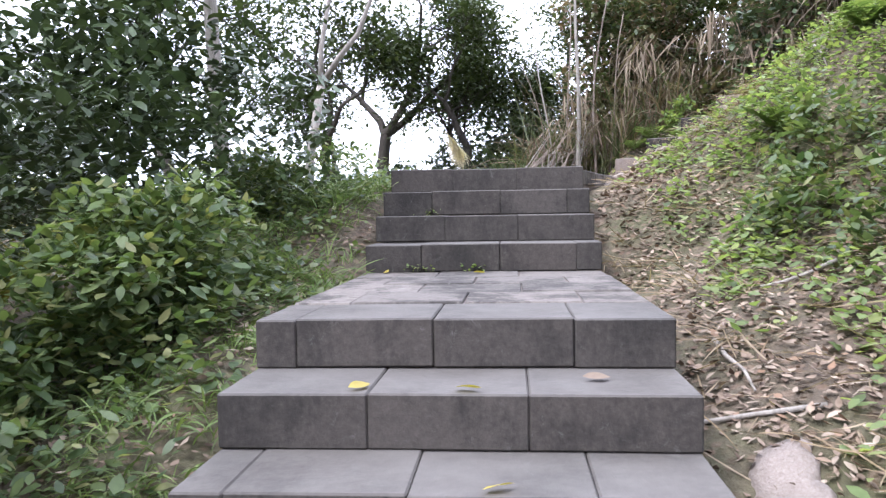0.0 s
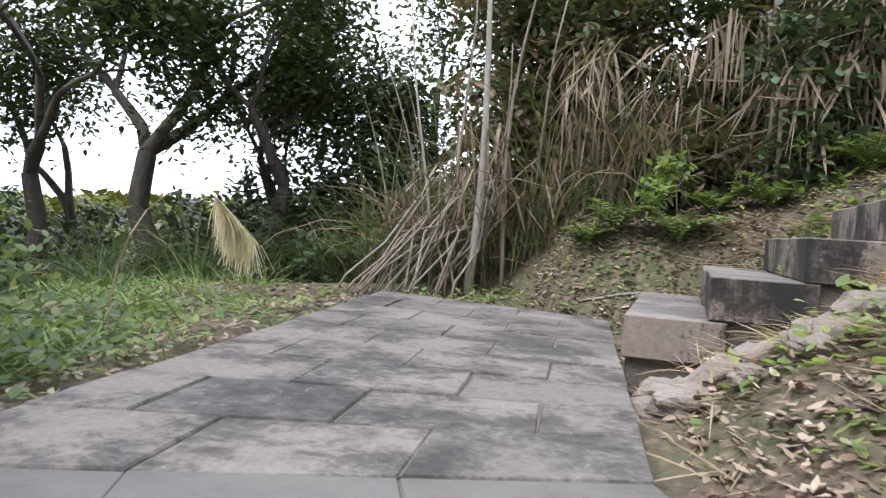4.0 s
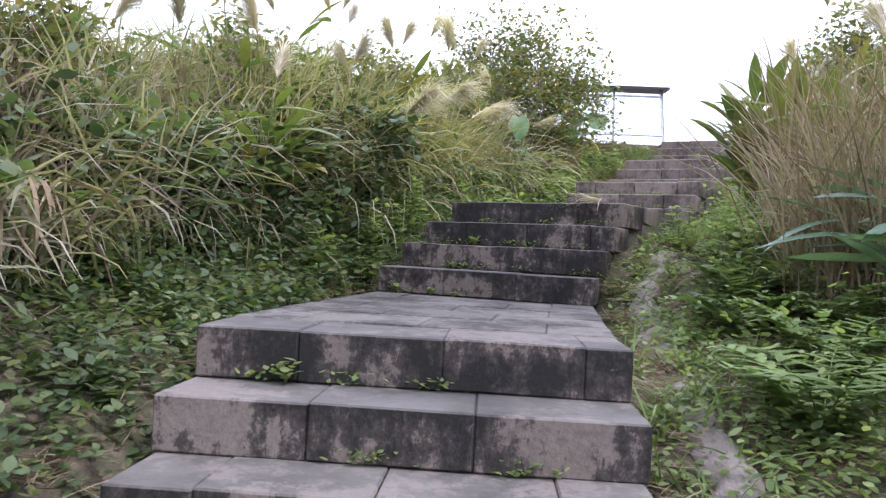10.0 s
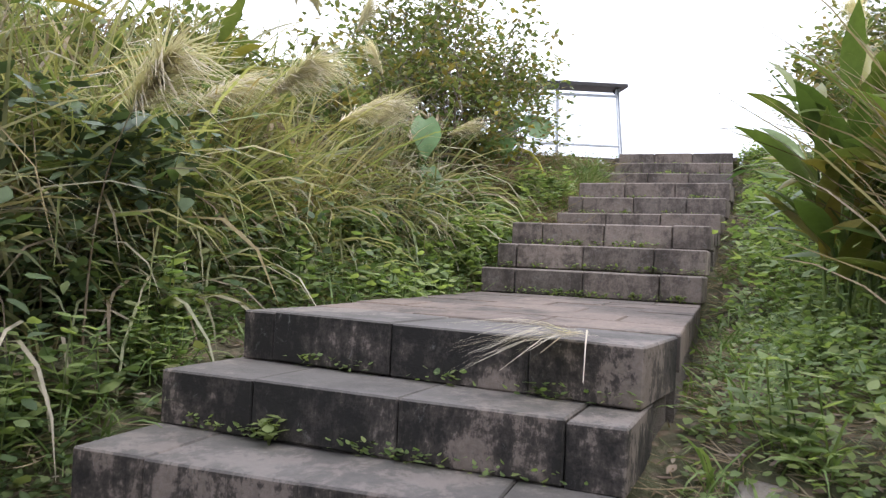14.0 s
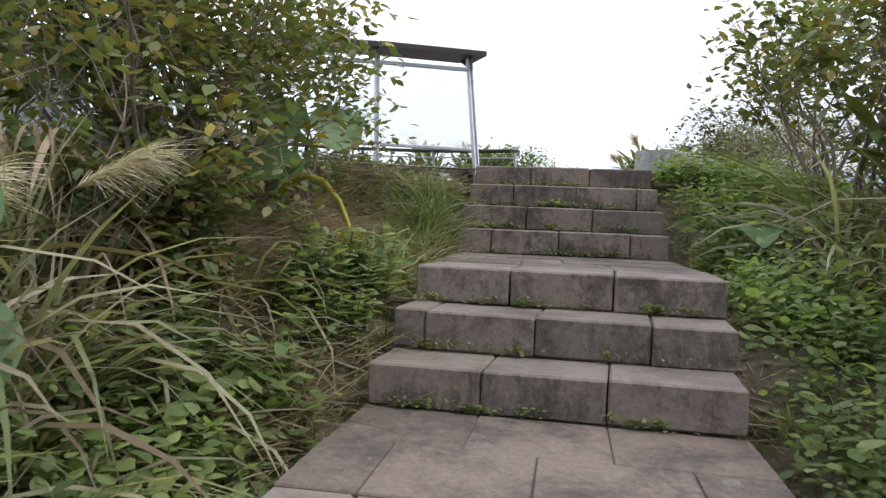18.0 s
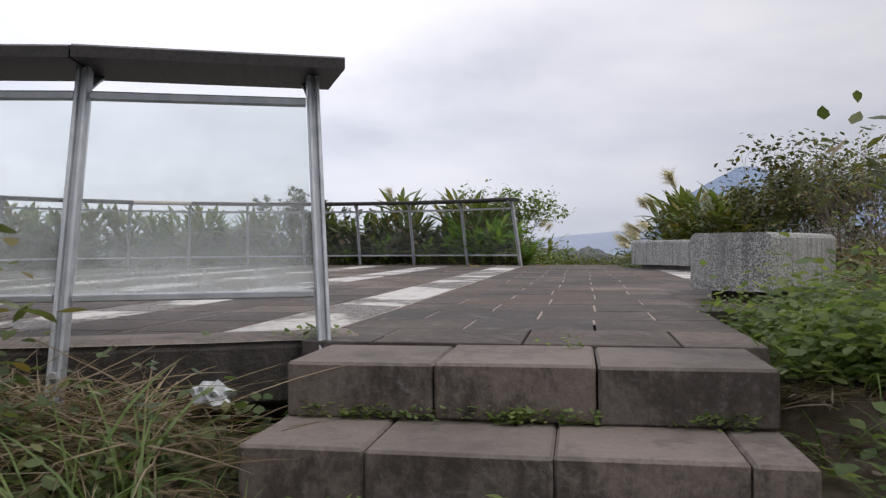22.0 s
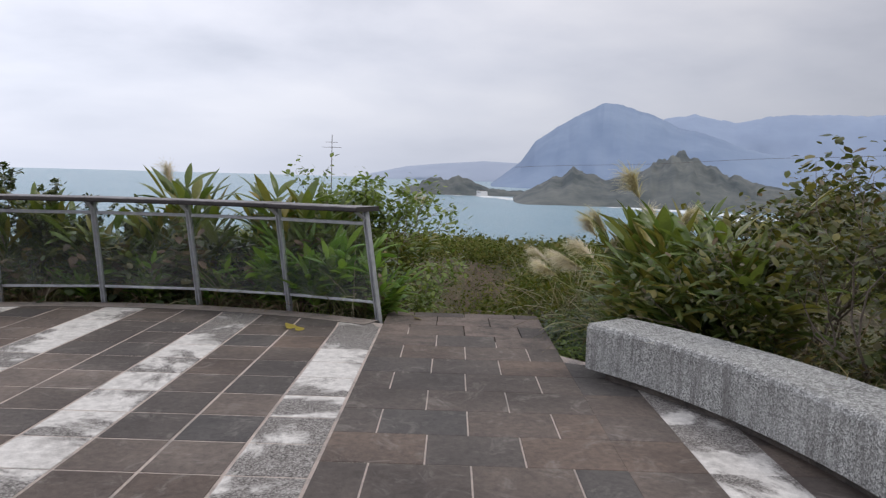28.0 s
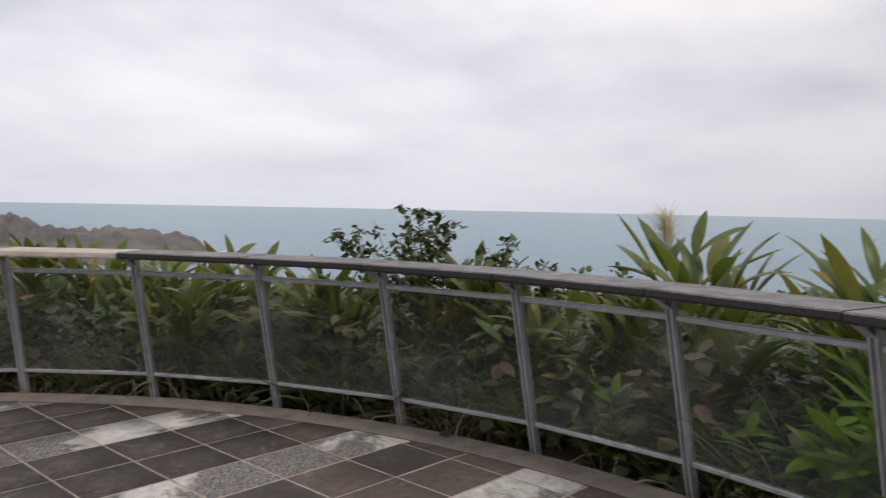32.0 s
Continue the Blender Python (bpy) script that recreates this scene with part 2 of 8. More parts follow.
def granite():
    m, n, l, b = material("granite_chip", 0.7)
    vec = world_coords(n, l)
    v = n.new("ShaderNodeTexVoronoi")
    v.inputs["Scale"].default_value = 120
    l.new(vec, v.inputs["Vector"])
    chips = ramp(n, l, v.outputs["Color"], (0.15, grey(0.10)), (0.45, grey(0.30)), (0.8, grey(0.60)))
    big = noise_tex(n, l, vec, 2.6, 6, 0.7)
    streak = noise_tex(n, l, world_coords(n, l, (14, 14, 1.0)), 1.2, 7, 0.7)
    f = ramp(n, l, streak, (0.46, (0, 0, 0)), (0.64, (0.72, 0.72, 0.72)))
    c = mix(n, l, f, chips, grey(0.10, 1.06))
    f2 = ramp(n, l, big, (0.45, (0, 0, 0)), (0.7, (0.5, 0.5, 0.5)))
    c = mix(n, l, f2, c, grey(0.42))
    l.new(c, b.inputs["Base Color"])
    bump(n, l, b, v.outputs["Distance"], 0.6, 0.006)
    return m


M_GRANITE = granite()


def concrete(name, base, dark, face=0.0):
    """Rough concrete; with face, the upright sides are painted darker to that tone, shade and algae drips together."""
    m, n, l, b = material(name, 0.9)
    vec = world_coords(n, l)
    big = noise_tex(n, l, vec, 4, 8, 0.7, 0.3)
    fine = noise_tex(n, l, vec, 120, 3, 0.6)
    c = ramp(n, l, big, (0.32, grey(dark, 1.15)), (0.5, grey(base, 1.26)), (0.72, grey(base * 1.35, 1.22)))
    c = mix(n, l, 0.3, c, ramp(n, l, fine, (0.3, grey(dark)), (0.7, grey(base * 1.5))))
    if face:
        # shade on the upright sides goes into the colour, broken by algae drips
        g = n.new("ShaderNodeNewGeometry")
        sp = n.new("ShaderNodeSeparateXYZ")
        l.new(g.outputs["True Normal"], sp.inputs[0])
        drip = noise_tex(n, l, world_coords(n, l, (7, 7, 1.5)), 1.0, 8, 0.7)
        algae = ramp(n, l, drip, (0.35, grey(face * 0.5, 1.1)), (0.65, grey(face * 1.6, 1.12)))
        c = mix(n, l, ramp(n, l, sp.outputs["Z"], (0.3, (0, 0, 0)), (0.8, (1, 1, 1))), algae, c)
    l.new(c, b.inputs["Base Color"])
    bump(n, l, b, noise_tex(n, l, vec, 16, 8, 0.75), 0.9, 0.04)
    return m


M_CONC = concrete("rough_concrete", 0.29, 0.13)
M_CURB = concrete("kerb_concrete", 0.12, 0.035)
M_RIM = concrete("rim_concrete", 0.30, 0.15, 0.05)
M_JOINT = concrete("joint_mortar", 0.14, 0.07)
M_LIME = concrete("lime_mortar", 0.46, 0.2)


def metal_mat():
    m, n, l, b = material("galvanised_steel", 0.45, 0.35)
    vec = world_coords(n, l)
    big = noise_tex(n, l, vec, 11, 5, 0.6)
    c = ramp(n, l, big, (0.3, (0.40, 0.42, 0.45)), (0.7, (0.60, 0.62, 0.65)))
    l.new(c, b.inputs["Base Color"])
    r = ramp(n, l, big, (0.3, (0.36,) * 3), (0.7, (0.55,) * 3))
    l.new(r, b.inputs["Roughness"])
    return m


M_STEEL = metal_mat()


def board_mat():
    m, n, l, b = material("dark_composite_board", 0.55)
    vec = coords(n, l, "Object", (1, 1, 1))
    g = noise_tex(n, l, coords(n, l, "Object", (2.0, 60, 60)), 1.0, 6, 0.6)
    c = ramp(n, l, g, (0.3, (0.016, 0.014, 0.014)), (0.7, (0.046, 0.039, 0.038)))
    # pale upper face: bleached patches, with the sky's reflection put into the colour
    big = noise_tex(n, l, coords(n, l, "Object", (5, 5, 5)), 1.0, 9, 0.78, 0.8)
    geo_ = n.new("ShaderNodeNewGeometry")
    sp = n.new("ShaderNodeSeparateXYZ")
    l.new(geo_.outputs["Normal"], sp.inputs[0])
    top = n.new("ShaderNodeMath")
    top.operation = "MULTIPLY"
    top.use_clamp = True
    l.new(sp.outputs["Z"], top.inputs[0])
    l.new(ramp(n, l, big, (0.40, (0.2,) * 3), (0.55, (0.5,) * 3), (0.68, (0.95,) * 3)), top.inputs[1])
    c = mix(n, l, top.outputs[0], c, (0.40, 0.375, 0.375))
    l.new(c, b.inputs["Base Color"])
    bump(n, l, b, g, 0.25, 0.004)
    return m


M_BOARD = board_mat()
# rough whitish tone for one board: its sky reflection is put into the colour
M_BOARDPALE = concrete("pale_board", 0.62, 0.42)


def glass_mat(name, low_film, high_film):
    m, n, l, b = material(name, 0.05)
    out = n["Material Output"]
    n.remove(b)
    tr = n.new("ShaderNodeBsdfTransparent")
    tr.inputs["Color"].default_value = (0.95, 0.97, 0.96, 1)
    gl = n.new("ShaderNodeBsdfGlossy")
    gl.inputs["Roughness"].default_value = 0.06
    di = n.new("ShaderNodeBsdfDiffuse")
    di.inputs["Color"].default_value = (0.70, 0.73, 0.73, 1)
    fr = n.new("ShaderNodeFresnel")
    fr.inputs["IOR"].default_value = 1.28
    m1 = n.new("ShaderNodeMixShader")
    l.new(fr.outputs[0], m1.inputs[0])
    l.new(tr.outputs[0], m1.inputs[1])
    l.new(gl.outputs[0], m1.inputs[2])
    # a film of salt and dirt, thicker towards the lower edge of the pane
    vec = world_coords(n, l)
    g = n.new("ShaderNodeTexCoord")
    s = n.new("ShaderNodeSeparateXYZ")
    l.new(g.outputs["Generated"], s.inputs[0])
    low = n.new("ShaderNodeMapRange")
    low.inputs["From Min"].default_value, low.inputs["From Max"].default_value = 0.0, 0.75
    low.inputs["To Min"].default_value, low.inputs["To Max"].default_value = low_film, high_film
    l.new(s.outputs["Z"], low.inputs["Value"])
    big = noise_tex(n, l, vec, 5, 7, 0.7)
    f = n.new("ShaderNodeMath")
    f.operation = "MULTIPLY"
    l.new(low.outputs[0], f.inputs[0])
    k = n.new("ShaderNodeMapRange")
    k.inputs["From Min"].default_value, k.inputs["From Max"].default_value = 0.3, 0.7
    k.inputs["To Min"].default_value, k.inputs["To Max"].default_value = 0.5, 1.3
    l.new(big, k.inputs["Value"])
    l.new(k.outputs[0], f.inputs[1])
    m2 = n.new("ShaderNodeMixShader")
    l.new(f.outputs[0], m2.inputs[0])
    l.new(m1.outputs[0], m2.inputs[1])
    l.new(di.outputs[0], m2.inputs[2])
    l.new(m2.outputs[0], out.inputs[0])
    return m


M_GLASS = glass_mat("clear_glass", 0.045, 0.01)
M_GLASSFILM = glass_mat("salt_filmed_glass", 0.34, 0.05)


def leaf_mat(name, cols, rough=0.5, trans=0.25, vein=0.0):
    """Foliage: colours spread over the separate leaves, with a little light through them."""
    m, n, l, b = material(name, rough)
    g = n.new("ShaderNodeNewGeometry")
    k = len(cols)
    c = ramp(n, l, g.outputs["Random Per Island"], *[(i / max(k - 1, 1), col) for i, col in enumerate(cols)])
    vec = world_coords(n, l)
    big = noise_tex(n, l, vec, 1.1, 3, 0.6)
    c = mix(n, l, 0.55, c, ramp(n, l, big, (0.3, (0.55, 0.55, 0.5)), (0.7, (1.25, 1.25, 1.15))), "MULTIPLY")
    fine = noise_tex(n, l, vec, 26, 3, 0.6)
    c = mix(n, l, 0.4, c, ramp(n, l, fine, (0.3, (0.6, 0.6, 0.6)), (0.7, (1.2, 1.2, 1.2))), "MULTIPLY")
    l.new(c, b.inputs["Base Color"])
    b.inputs["Specular IOR Level"].default_value = 0.4 if rough < 0.65 else 0.12
    if trans:
        out = n["Material Output"]
        t = n.new("ShaderNodeBsdfTranslucent")
        l.new(mix(n, l, 1.0, c, (1.3, 1.4, 0.7), "MULTIPLY"), t.inputs["Color"])
        ms = n.new("ShaderNodeMixShader")
        ms.inputs[0].default_value = trans
        l.new(b.outputs[0], ms.inputs[1])
        l.new(t.outputs[0], ms.inputs[2])
        l.new(ms.outputs[0], out.inputs[0])
    return m


M_GRASS = leaf_mat("reed_grass", [(0.20, 0.215, 0.115), (0.29, 0.30, 0.17), (0.40, 0.375, 0.26), (0.46, 0.395, 0.31), (0.21, 0.235, 0.12), (0.58, 0.51, 0.43), (0.25, 0.19, 0.14), (0.16, 0.18, 0.09)], 0.5, 0.4)
M_DRY = leaf_mat("dry_reed", [(0.276, 0.207, 0.140), (0.386, 0.305, 0.218), (0.202, 0.144, 0.097), (0.460, 0.377, 0.289), (0.157, 0.108, 0.074)], 0.8, 0.25)
M_DEADHANG = leaf_mat("hanging_dead_leaf", [(0.20, 0.155, 0.12), (0.29, 0.235, 0.185), (0.13, 0.095, 0.075), (0.40, 0.335, 0.27), (0.10, 0.075, 0.06)], 0.8, 0.2)
M_LONGREED = leaf_mat("long_reed", [(0.13, 0.17, 0.075), (0.20, 0.24, 0.11), (0.30, 0.31, 0.18), (0.42, 0.38, 0.27), (0.22, 0.16, 0.11), (0.16, 0.20, 0.09)], 0.4, 0.35)
M_THICKET = leaf_mat("thicket_leaf", [(0.067, 0.092, 0.047), (0.112, 0.145, 0.068), (0.168, 0.184, 0.089), (0.190, 0.136, 0.105), (0.269, 0.184, 0.147), (0.090, 0.107, 0.063)], 0.5, 0.25)
M_BENCHLEAF = leaf_mat("bench_shrub_leaf", [(0.055, 0.075, 0.026), (0.085, 0.105, 0.035), (0.13, 0.145, 0.045), (0.20, 0.17, 0.05), (0.07, 0.09, 0.03), (0.15, 0.10, 0.05)], 0.4, 0.25)
M_NEARSCRUB = leaf_mat("near_scrub", [(0.06, 0.083, 0.022), (0.10, 0.128, 0.032), (0.15, 0.168, 0.04), (0.18, 0.16, 0.05), (0.075, 0.098, 0.026)], 0.8, 0.3)
M_REEDBRIGHT = leaf_mat("bright_reed", [(0.24, 0.27, 0.11), (0.33, 0.35, 0.15), (0.46, 0.42, 0.24), (0.58, 0.50, 0.34), (0.19, 0.22, 0.09), (0.40, 0.29, 0.18), (0.28, 0.31, 0.13)], 0.45, 0.45)
M_PLUME = leaf_mat("reed_plume", [(0.66, 0.58, 0.52), (0.76, 0.69, 0.63), (0.56, 0.47, 0.40)], 0.9, 0.35)
M_CREEP = leaf_mat("creeper_leaf", [(0.06, 0.098, 0.045), (0.11, 0.16, 0.07), (0.185, 0.235, 0.10), (0.08, 0.12, 0.06), (0.14, 0.185, 0.08), (0.26, 0.26, 0.12)], 0.4, 0.4)
M_NETTLE = leaf_mat("nettle_leaf", [(0.165, 0.235, 0.095), (0.25, 0.32, 0.13), (0.345, 0.395, 0.17), (0.195, 0.26, 0.105), (0.12, 0.17, 0.07)], 0.5, 0.48)
M_SHRUB = leaf_mat("shrub_leaf", [(0.10, 0.14, 0.06), (0.155, 0.195, 0.08), (0.23, 0.25, 0.10), (0.13, 0.165, 0.07), (0.32, 0.23, 0.09), (0.11, 0.145, 0.07)], 0.4, 0.35)
M_DARKLEAF = leaf_mat("shade_leaf", [(0.049, 0.074, 0.039), (0.081, 0.115, 0.061), (0.114, 0.157, 0.076), (0.068, 0.090, 0.064)], 0.4, 0.15)
M_TREELEAF = leaf_mat("canopy_leaf", [(0.035, 0.050, 0.022), (0.055, 0.078, 0.032), (0.080, 0.100, 0.042)], 0.5, 0.3)
M_GINGER = leaf_mat("ginger_leaf", [(0.09, 0.135, 0.04), (0.13, 0.185, 0.055), (0.20, 0.235, 0.065), (0.105, 0.155, 0.05), (0.34, 0.27, 0.08), (0.16, 0.20, 0.06)], 0.33, 0.3)
# the blue sky sheen of these glossy leaves is mixed into their green
M_GINGERBLUE = leaf_mat("ginger_leaf_glossy", [(0.16, 0.25, 0.18), (0.22, 0.32, 0.22), (0.14, 0.24, 0.11)], 0.25, 0.3)
M_GINGERBRIGHT = leaf_mat("ginger_leaf_young", [(0.13, 0.24, 0.05), (0.19, 0.32, 0.07), (0.28, 0.38, 0.09), (0.11, 0.20, 0.05)], 0.35, 0.35)
M_SHRUBDARK = leaf_mat("umbrella_leaf", [(0.05, 0.075, 0.03), (0.085, 0.11, 0.04), (0.12, 0.14, 0.05)], 0.4, 0.2)
M_SHRUBLIGHT = leaf_mat("oval_leaf", [(0.13, 0.19, 0.05), (0.19, 0.26, 0.07), (0.27, 0.33, 0.09), (0.10, 0.15, 0.04)], 0.4, 0.35)
M_FERN = leaf_mat("fern_frond", [(0.124, 0.191, 0.057), (0.177, 0.251, 0.086), (0.249, 0.311, 0.114)], 0.55)
M_TARO = leaf_mat("taro_leaf", [(0.115, 0.20, 0.08), (0.15, 0.245, 0.105)], 0.4)
M_TAROYELLOW = leaf_mat("taro_yellow", [(0.42, 0.38, 0.05), (0.35, 0.34, 0.06)], 0.45)
M_YELLOW = leaf_mat("yellow_leaf", [(0.45, 0.34, 0.06), (0.38, 0.32, 0.08)], 0.5)
M_LITTER = leaf_mat("dead_leaf", [(0.21, 0.155, 0.12), (0.32, 0.25, 0.20), (0.14, 0.10, 0.08), (0.42, 0.35, 0.29), (0.25, 0.16, 0.11)], 0.85, 0.0)
M_FARWOOD = leaf_mat("far_scrub", [(0.062, 0.082, 0.022), (0.095, 0.115, 0.031), (0.135, 0.142, 0.038), (0.17, 0.148, 0.05), (0.072, 0.094, 0.027)], 0.8, 0.2)


def bark(name, a, c2):
    m, n, l, b = material(name, 0.9)
    vec = world_coords(n, l, (1, 1, 0.25))
    f = noise_tex(n, l, vec, 22, 6, 0.7, 0.4)
    l.new(ramp(n, l, f, (0.3, a), (0.7, c2)), b.inputs["Base Color"])
    bump(n, l, b, f, 0.6, 0.02)
    return m


M_BARK = bark("dark_bark", (0.035, 0.03, 0.026), (0.11, 0.095, 0.08))
M_BARKPALE = bark("pale_bark", (0.18, 0.16, 0.14), (0.40, 0.37, 0.33))
M_TWIG = bark("twig", (0.13, 0.10, 0.08), (0.30, 0.25, 0.21))


def soil_mat():
    m, n, l, b = material("leafy_soil", 0.95)
    vec = world_coords(n, l)
    big = noise_tex(n, l, vec, 1.2, 8, 0.65)
    fine = noise_tex(n, l, vec, 24, 6, 0.75)
    c = ramp(n, l, big, (0.35, (0.075, 0.07, 0.045)), (0.52, (0.14, 0.11, 0.08)), (0.7, (0.22, 0.175, 0.135)))
    c = mix(n, l, 0.5, c, ramp(n, l, fine, (0.3, (0.05, 0.035, 0.025)), (0.7, (0.26, 0.20, 0.15))))
    sod = noise_tex(n, l, vec, 0.45, 6, 0.7)
    c = mix(n, l, ramp(n, l, sod, (0.42, (0, 0, 0)), (0.56, (0.8,) * 3)), c, ramp(n, l, fine, (0.3, (0.045, 0.055, 0.022)), (0.7, (0.14, 0.15, 0.065))))
    v = n.new("ShaderNodeTexVoronoi")
    v.inputs["Scale"].default_value = 17
    l.new(vec, v.inputs["Vector"])
    c = mix(n, l, ramp(n, l, v.outputs["Distance"], (0.25, (0.65,) * 3), (0.45, (0, 0, 0))), c, ramp(n, l, v.outputs["Color"], (0.2, (0.10, 0.07, 0.05)), (0.5, (0.30, 0.22, 0.16)), (0.8, (0.20, 0.13, 0.09))))
    l.new(c, b.inputs["Base Color"])
    bump(n, l, b, fine, 0.8, 0.04)
    return m


M_SOIL = soil_mat()


def sea_mat():
    m, n, l, b = material("sea_water", 0.28)
    vec = world_coords(n, l, (1, 1, 1))
    big = noise_tex(n, l, vec, 0.004, 6, 0.6)
    c = ramp(n, l, big, (0.3, (0.125, 0.25, 0.325)), (0.7, (0.17, 0.31, 0.385)))
    l.new(c, b.inputs["Base Color"])
    w = noise_tex(n, l, world_coords(n, l, (0.06, 0.14, 0.1)), 1.0, 8, 0.7)
    bump(n, l, b, w, 0.7, 3.6)
    return m


M_SEA = sea_mat()


def flat_noise(name, a, c2, scale, rough=0.9):
    m, n, l, b = material(name, rough)
    f = noise_tex(n, l, world_coords(n, l), scale, 8, 0.65)
    l.new(ramp(n, l, f, (0.35, a), (0.65, c2)), b.inputs["Base Color"])
    return m


M_FOAM = flat_noise("surf_foam", (0.62, 0.66, 0.68), (0.82, 0.84, 0.85), 0.05)
# sea haze is put into the mountains' base colours, paler with distance
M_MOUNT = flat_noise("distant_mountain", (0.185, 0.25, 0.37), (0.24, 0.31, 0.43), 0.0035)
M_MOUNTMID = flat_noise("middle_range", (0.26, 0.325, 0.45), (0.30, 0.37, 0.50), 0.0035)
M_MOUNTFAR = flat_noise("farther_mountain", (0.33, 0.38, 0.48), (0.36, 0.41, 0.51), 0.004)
M_HILL = flat_noise("near_headland", (0.050, 0.066, 0.072), (0.15, 0.16, 0.15), 0.018)
M_HILLG = flat_noise("grassy_slope", (0.045, 0.06, 0.048), (0.095, 0.105, 0.078), 0.05)
M_ROCK = flat_noise("shore_rock", (0.09, 0.085, 0.085), (0.21, 0.19, 0.17), 0.03)
M_PLASTIC = flat_noise("crumpled_plastic", (0.34, 0.36, 0.38), (0.62, 0.64, 0.66), 30.0, 0.15)
M_WHITE = flat_noise("white_paint", (0.62, 0.62, 0.62), (0.75, 0.75, 0.74), 0.4)

# ---- helpers for building ----
def link_mesh(name, me, mat, parent=None, label=""):
    ob = new(name, me)
    if mat and not me.materials:
        me.materials.append(mat)
    if parent:
        ob.parent = parent
    if label:
        ob["label"] = label
    return ob


def part(name, bm, mat, parent=None, label=""):
    me = bpy.data.meshes.new(name)
    bm.to_mesh(me)
    bm.free()
    return link_mesh(name, me, mat, parent, label)


def raw_mesh(name, verts, faces, smooth=False):
    me = bpy.data.meshes.new(name)
    me.from_pydata([tuple(v) for v in verts], [], [tuple(f) for f in faces])
    if smooth:
        me.polygons.foreach_set("use_smooth", [True] * len(me.polygons))
    me.update()
    return me


def np_mesh(name, verts, quads, smooth=False):
    """A mesh from an array of places and an array of four-cornered faces."""
    me = bpy.data.meshes.new(name)
    verts, quads = np.asarray(verts, np.float32), np.asarray(quads, np.int32)
    k = quads.shape[1]
    me.vertices.add(len(verts))
    me.vertices.foreach_set("co", verts.ravel())
    me.loops.add(quads.size)
    me.loops.foreach_set("vertex_index", quads.ravel())
    me.polygons.add(len(quads))
    me.polygons.foreach_set("loop_start", np.arange(0, quads.size, k, dtype=np.int32))
    if smooth:
        me.polygons.foreach_set("use_smooth", np.ones(len(quads), bool))
    me.update(calc_edges=True)
    return me


BOXES = {}


def box_mesh(lx, ly, lz, bev=0.012):
    """A block with worn edges, its base centre at the origin; alike blocks share one mesh."""
    key = (round(lx, 2), round(ly, 2), round(lz, 3), bev)
    if key not in BOXES:
        bm = bmesh.new()
        bmesh.ops.create_cube(bm, size=1)
        bmesh.ops.scale(bm, vec=(lx, ly, lz), verts=bm.verts)
        bmesh.ops.translate(bm, vec=(0, 0, lz / 2), verts=bm.verts)
        bmesh.ops.bevel(bm, geom=bm.edges[:], offset=bev, segments=1, affect="EDGES")
        me = bpy.data.meshes.new("block")
        bm.to_mesh(me)
        bm.free()
        BOXES[key] = me
    return BOXES[key]


def prism(name, corners, z0, z1, mat, parent, inset=0.006):
    """A flat slab on any four-cornered outline, with a small chamfer round the top."""
    c = [Vector((x, y, 0)) for x, y in corners]
    mid = sum(c, Vector()) / 4
    o = mid.copy()
    v = [(*(p - o).to_2d(), z0) for p in c] + [(*(p - o).to_2d(), z1 - inset) for p in c]
    v += [(*((p - o) * (1 - inset / max((p - mid).length, 0.05))).to_2d(), z1) for p in c]
    f = [(0, 1, 5, 4), (1, 2, 6, 5), (2, 3, 7, 6), (3, 0, 4, 7), (4, 5, 9, 8), (5, 6, 10, 9), (6, 7, 11, 10), (7, 4, 8, 11), (8, 9, 10, 11)]
    ob = link_mesh(name, raw_mesh(name, v, f), mat, parent)
    ob.location = (o.x, o.y, 0)
    return ob


def sweep(name, rings, mat, parent=None, closed=True, caps=True, smooth=False, label=""):
    """A skin over equal rings of places."""
    k, v, f = len(rings[0]), [], []
    for r in rings:
        v += [tuple(p) for p in r]
    for i in range(len(rings) - 1):
        for j in range(k if closed else k - 1):
            a, b = i * k + j, i * k + (j + 1) % k
            f.append((a, b, b + k, a + k))
    if caps:
        f.append(tuple(range(k))[::-1])
        f.append(tuple(range((len(rings) - 1) * k, len(rings) * k)))
    return link_mesh(name, raw_mesh(name, v, f, smooth), mat, parent, label)


def tube(name, pts, radii, mat, parent=None, sides=7, label=""):
    rings = []
    pts = [Vector(p) for p in pts]
    for i, p in enumerate(pts):
        d = (pts[min(i + 1, len(pts) - 1)] - pts[max(i - 1, 0)]).normalized()
        a = d.orthogonal().normalized()
        b = d.cross(a)
        r = radii[i] if isinstance(radii, (list, tuple)) else radii
        rings.append([p + a * math.cos(t) * r + b * math.sin(t) * r for t in [2 * math.pi * j / sides for j in range(sides)]])
    for i in range(1, len(rings)):
        # keep neighbouring rings in step
        best = min(range(sides), key=lambda s: sum((rings[i][(j + s) % sides] - rings[i - 1][j]).length for j in range(sides)))
        rings[i] = rings[i][best:] + rings[i][:best]
    return sweep(name, rings, mat, parent, smooth=True, label=label)


# ---- plan ----
RISE, WIDTH = 0.18, 1.5
PLAZA_Z = 31 * RISE
LOW_TURN = radians(15.26)


def low(x, y):
    """From the plan of the first flights, drawn along y, to the place: they come up to the landing at a slant."""
    qx, qy = np.asarray(x, float) - 1.561, np.asarray(y, float) - 8.44
    c, s = math.cos(LOW_TURN), math.sin(LOW_TURN)
    return 1.28 + c * qx - s * qy, 8.33 + s * qx + c * qy


def low_vec(x, y):
    return Vector([float(k) for k in low(x, y)])


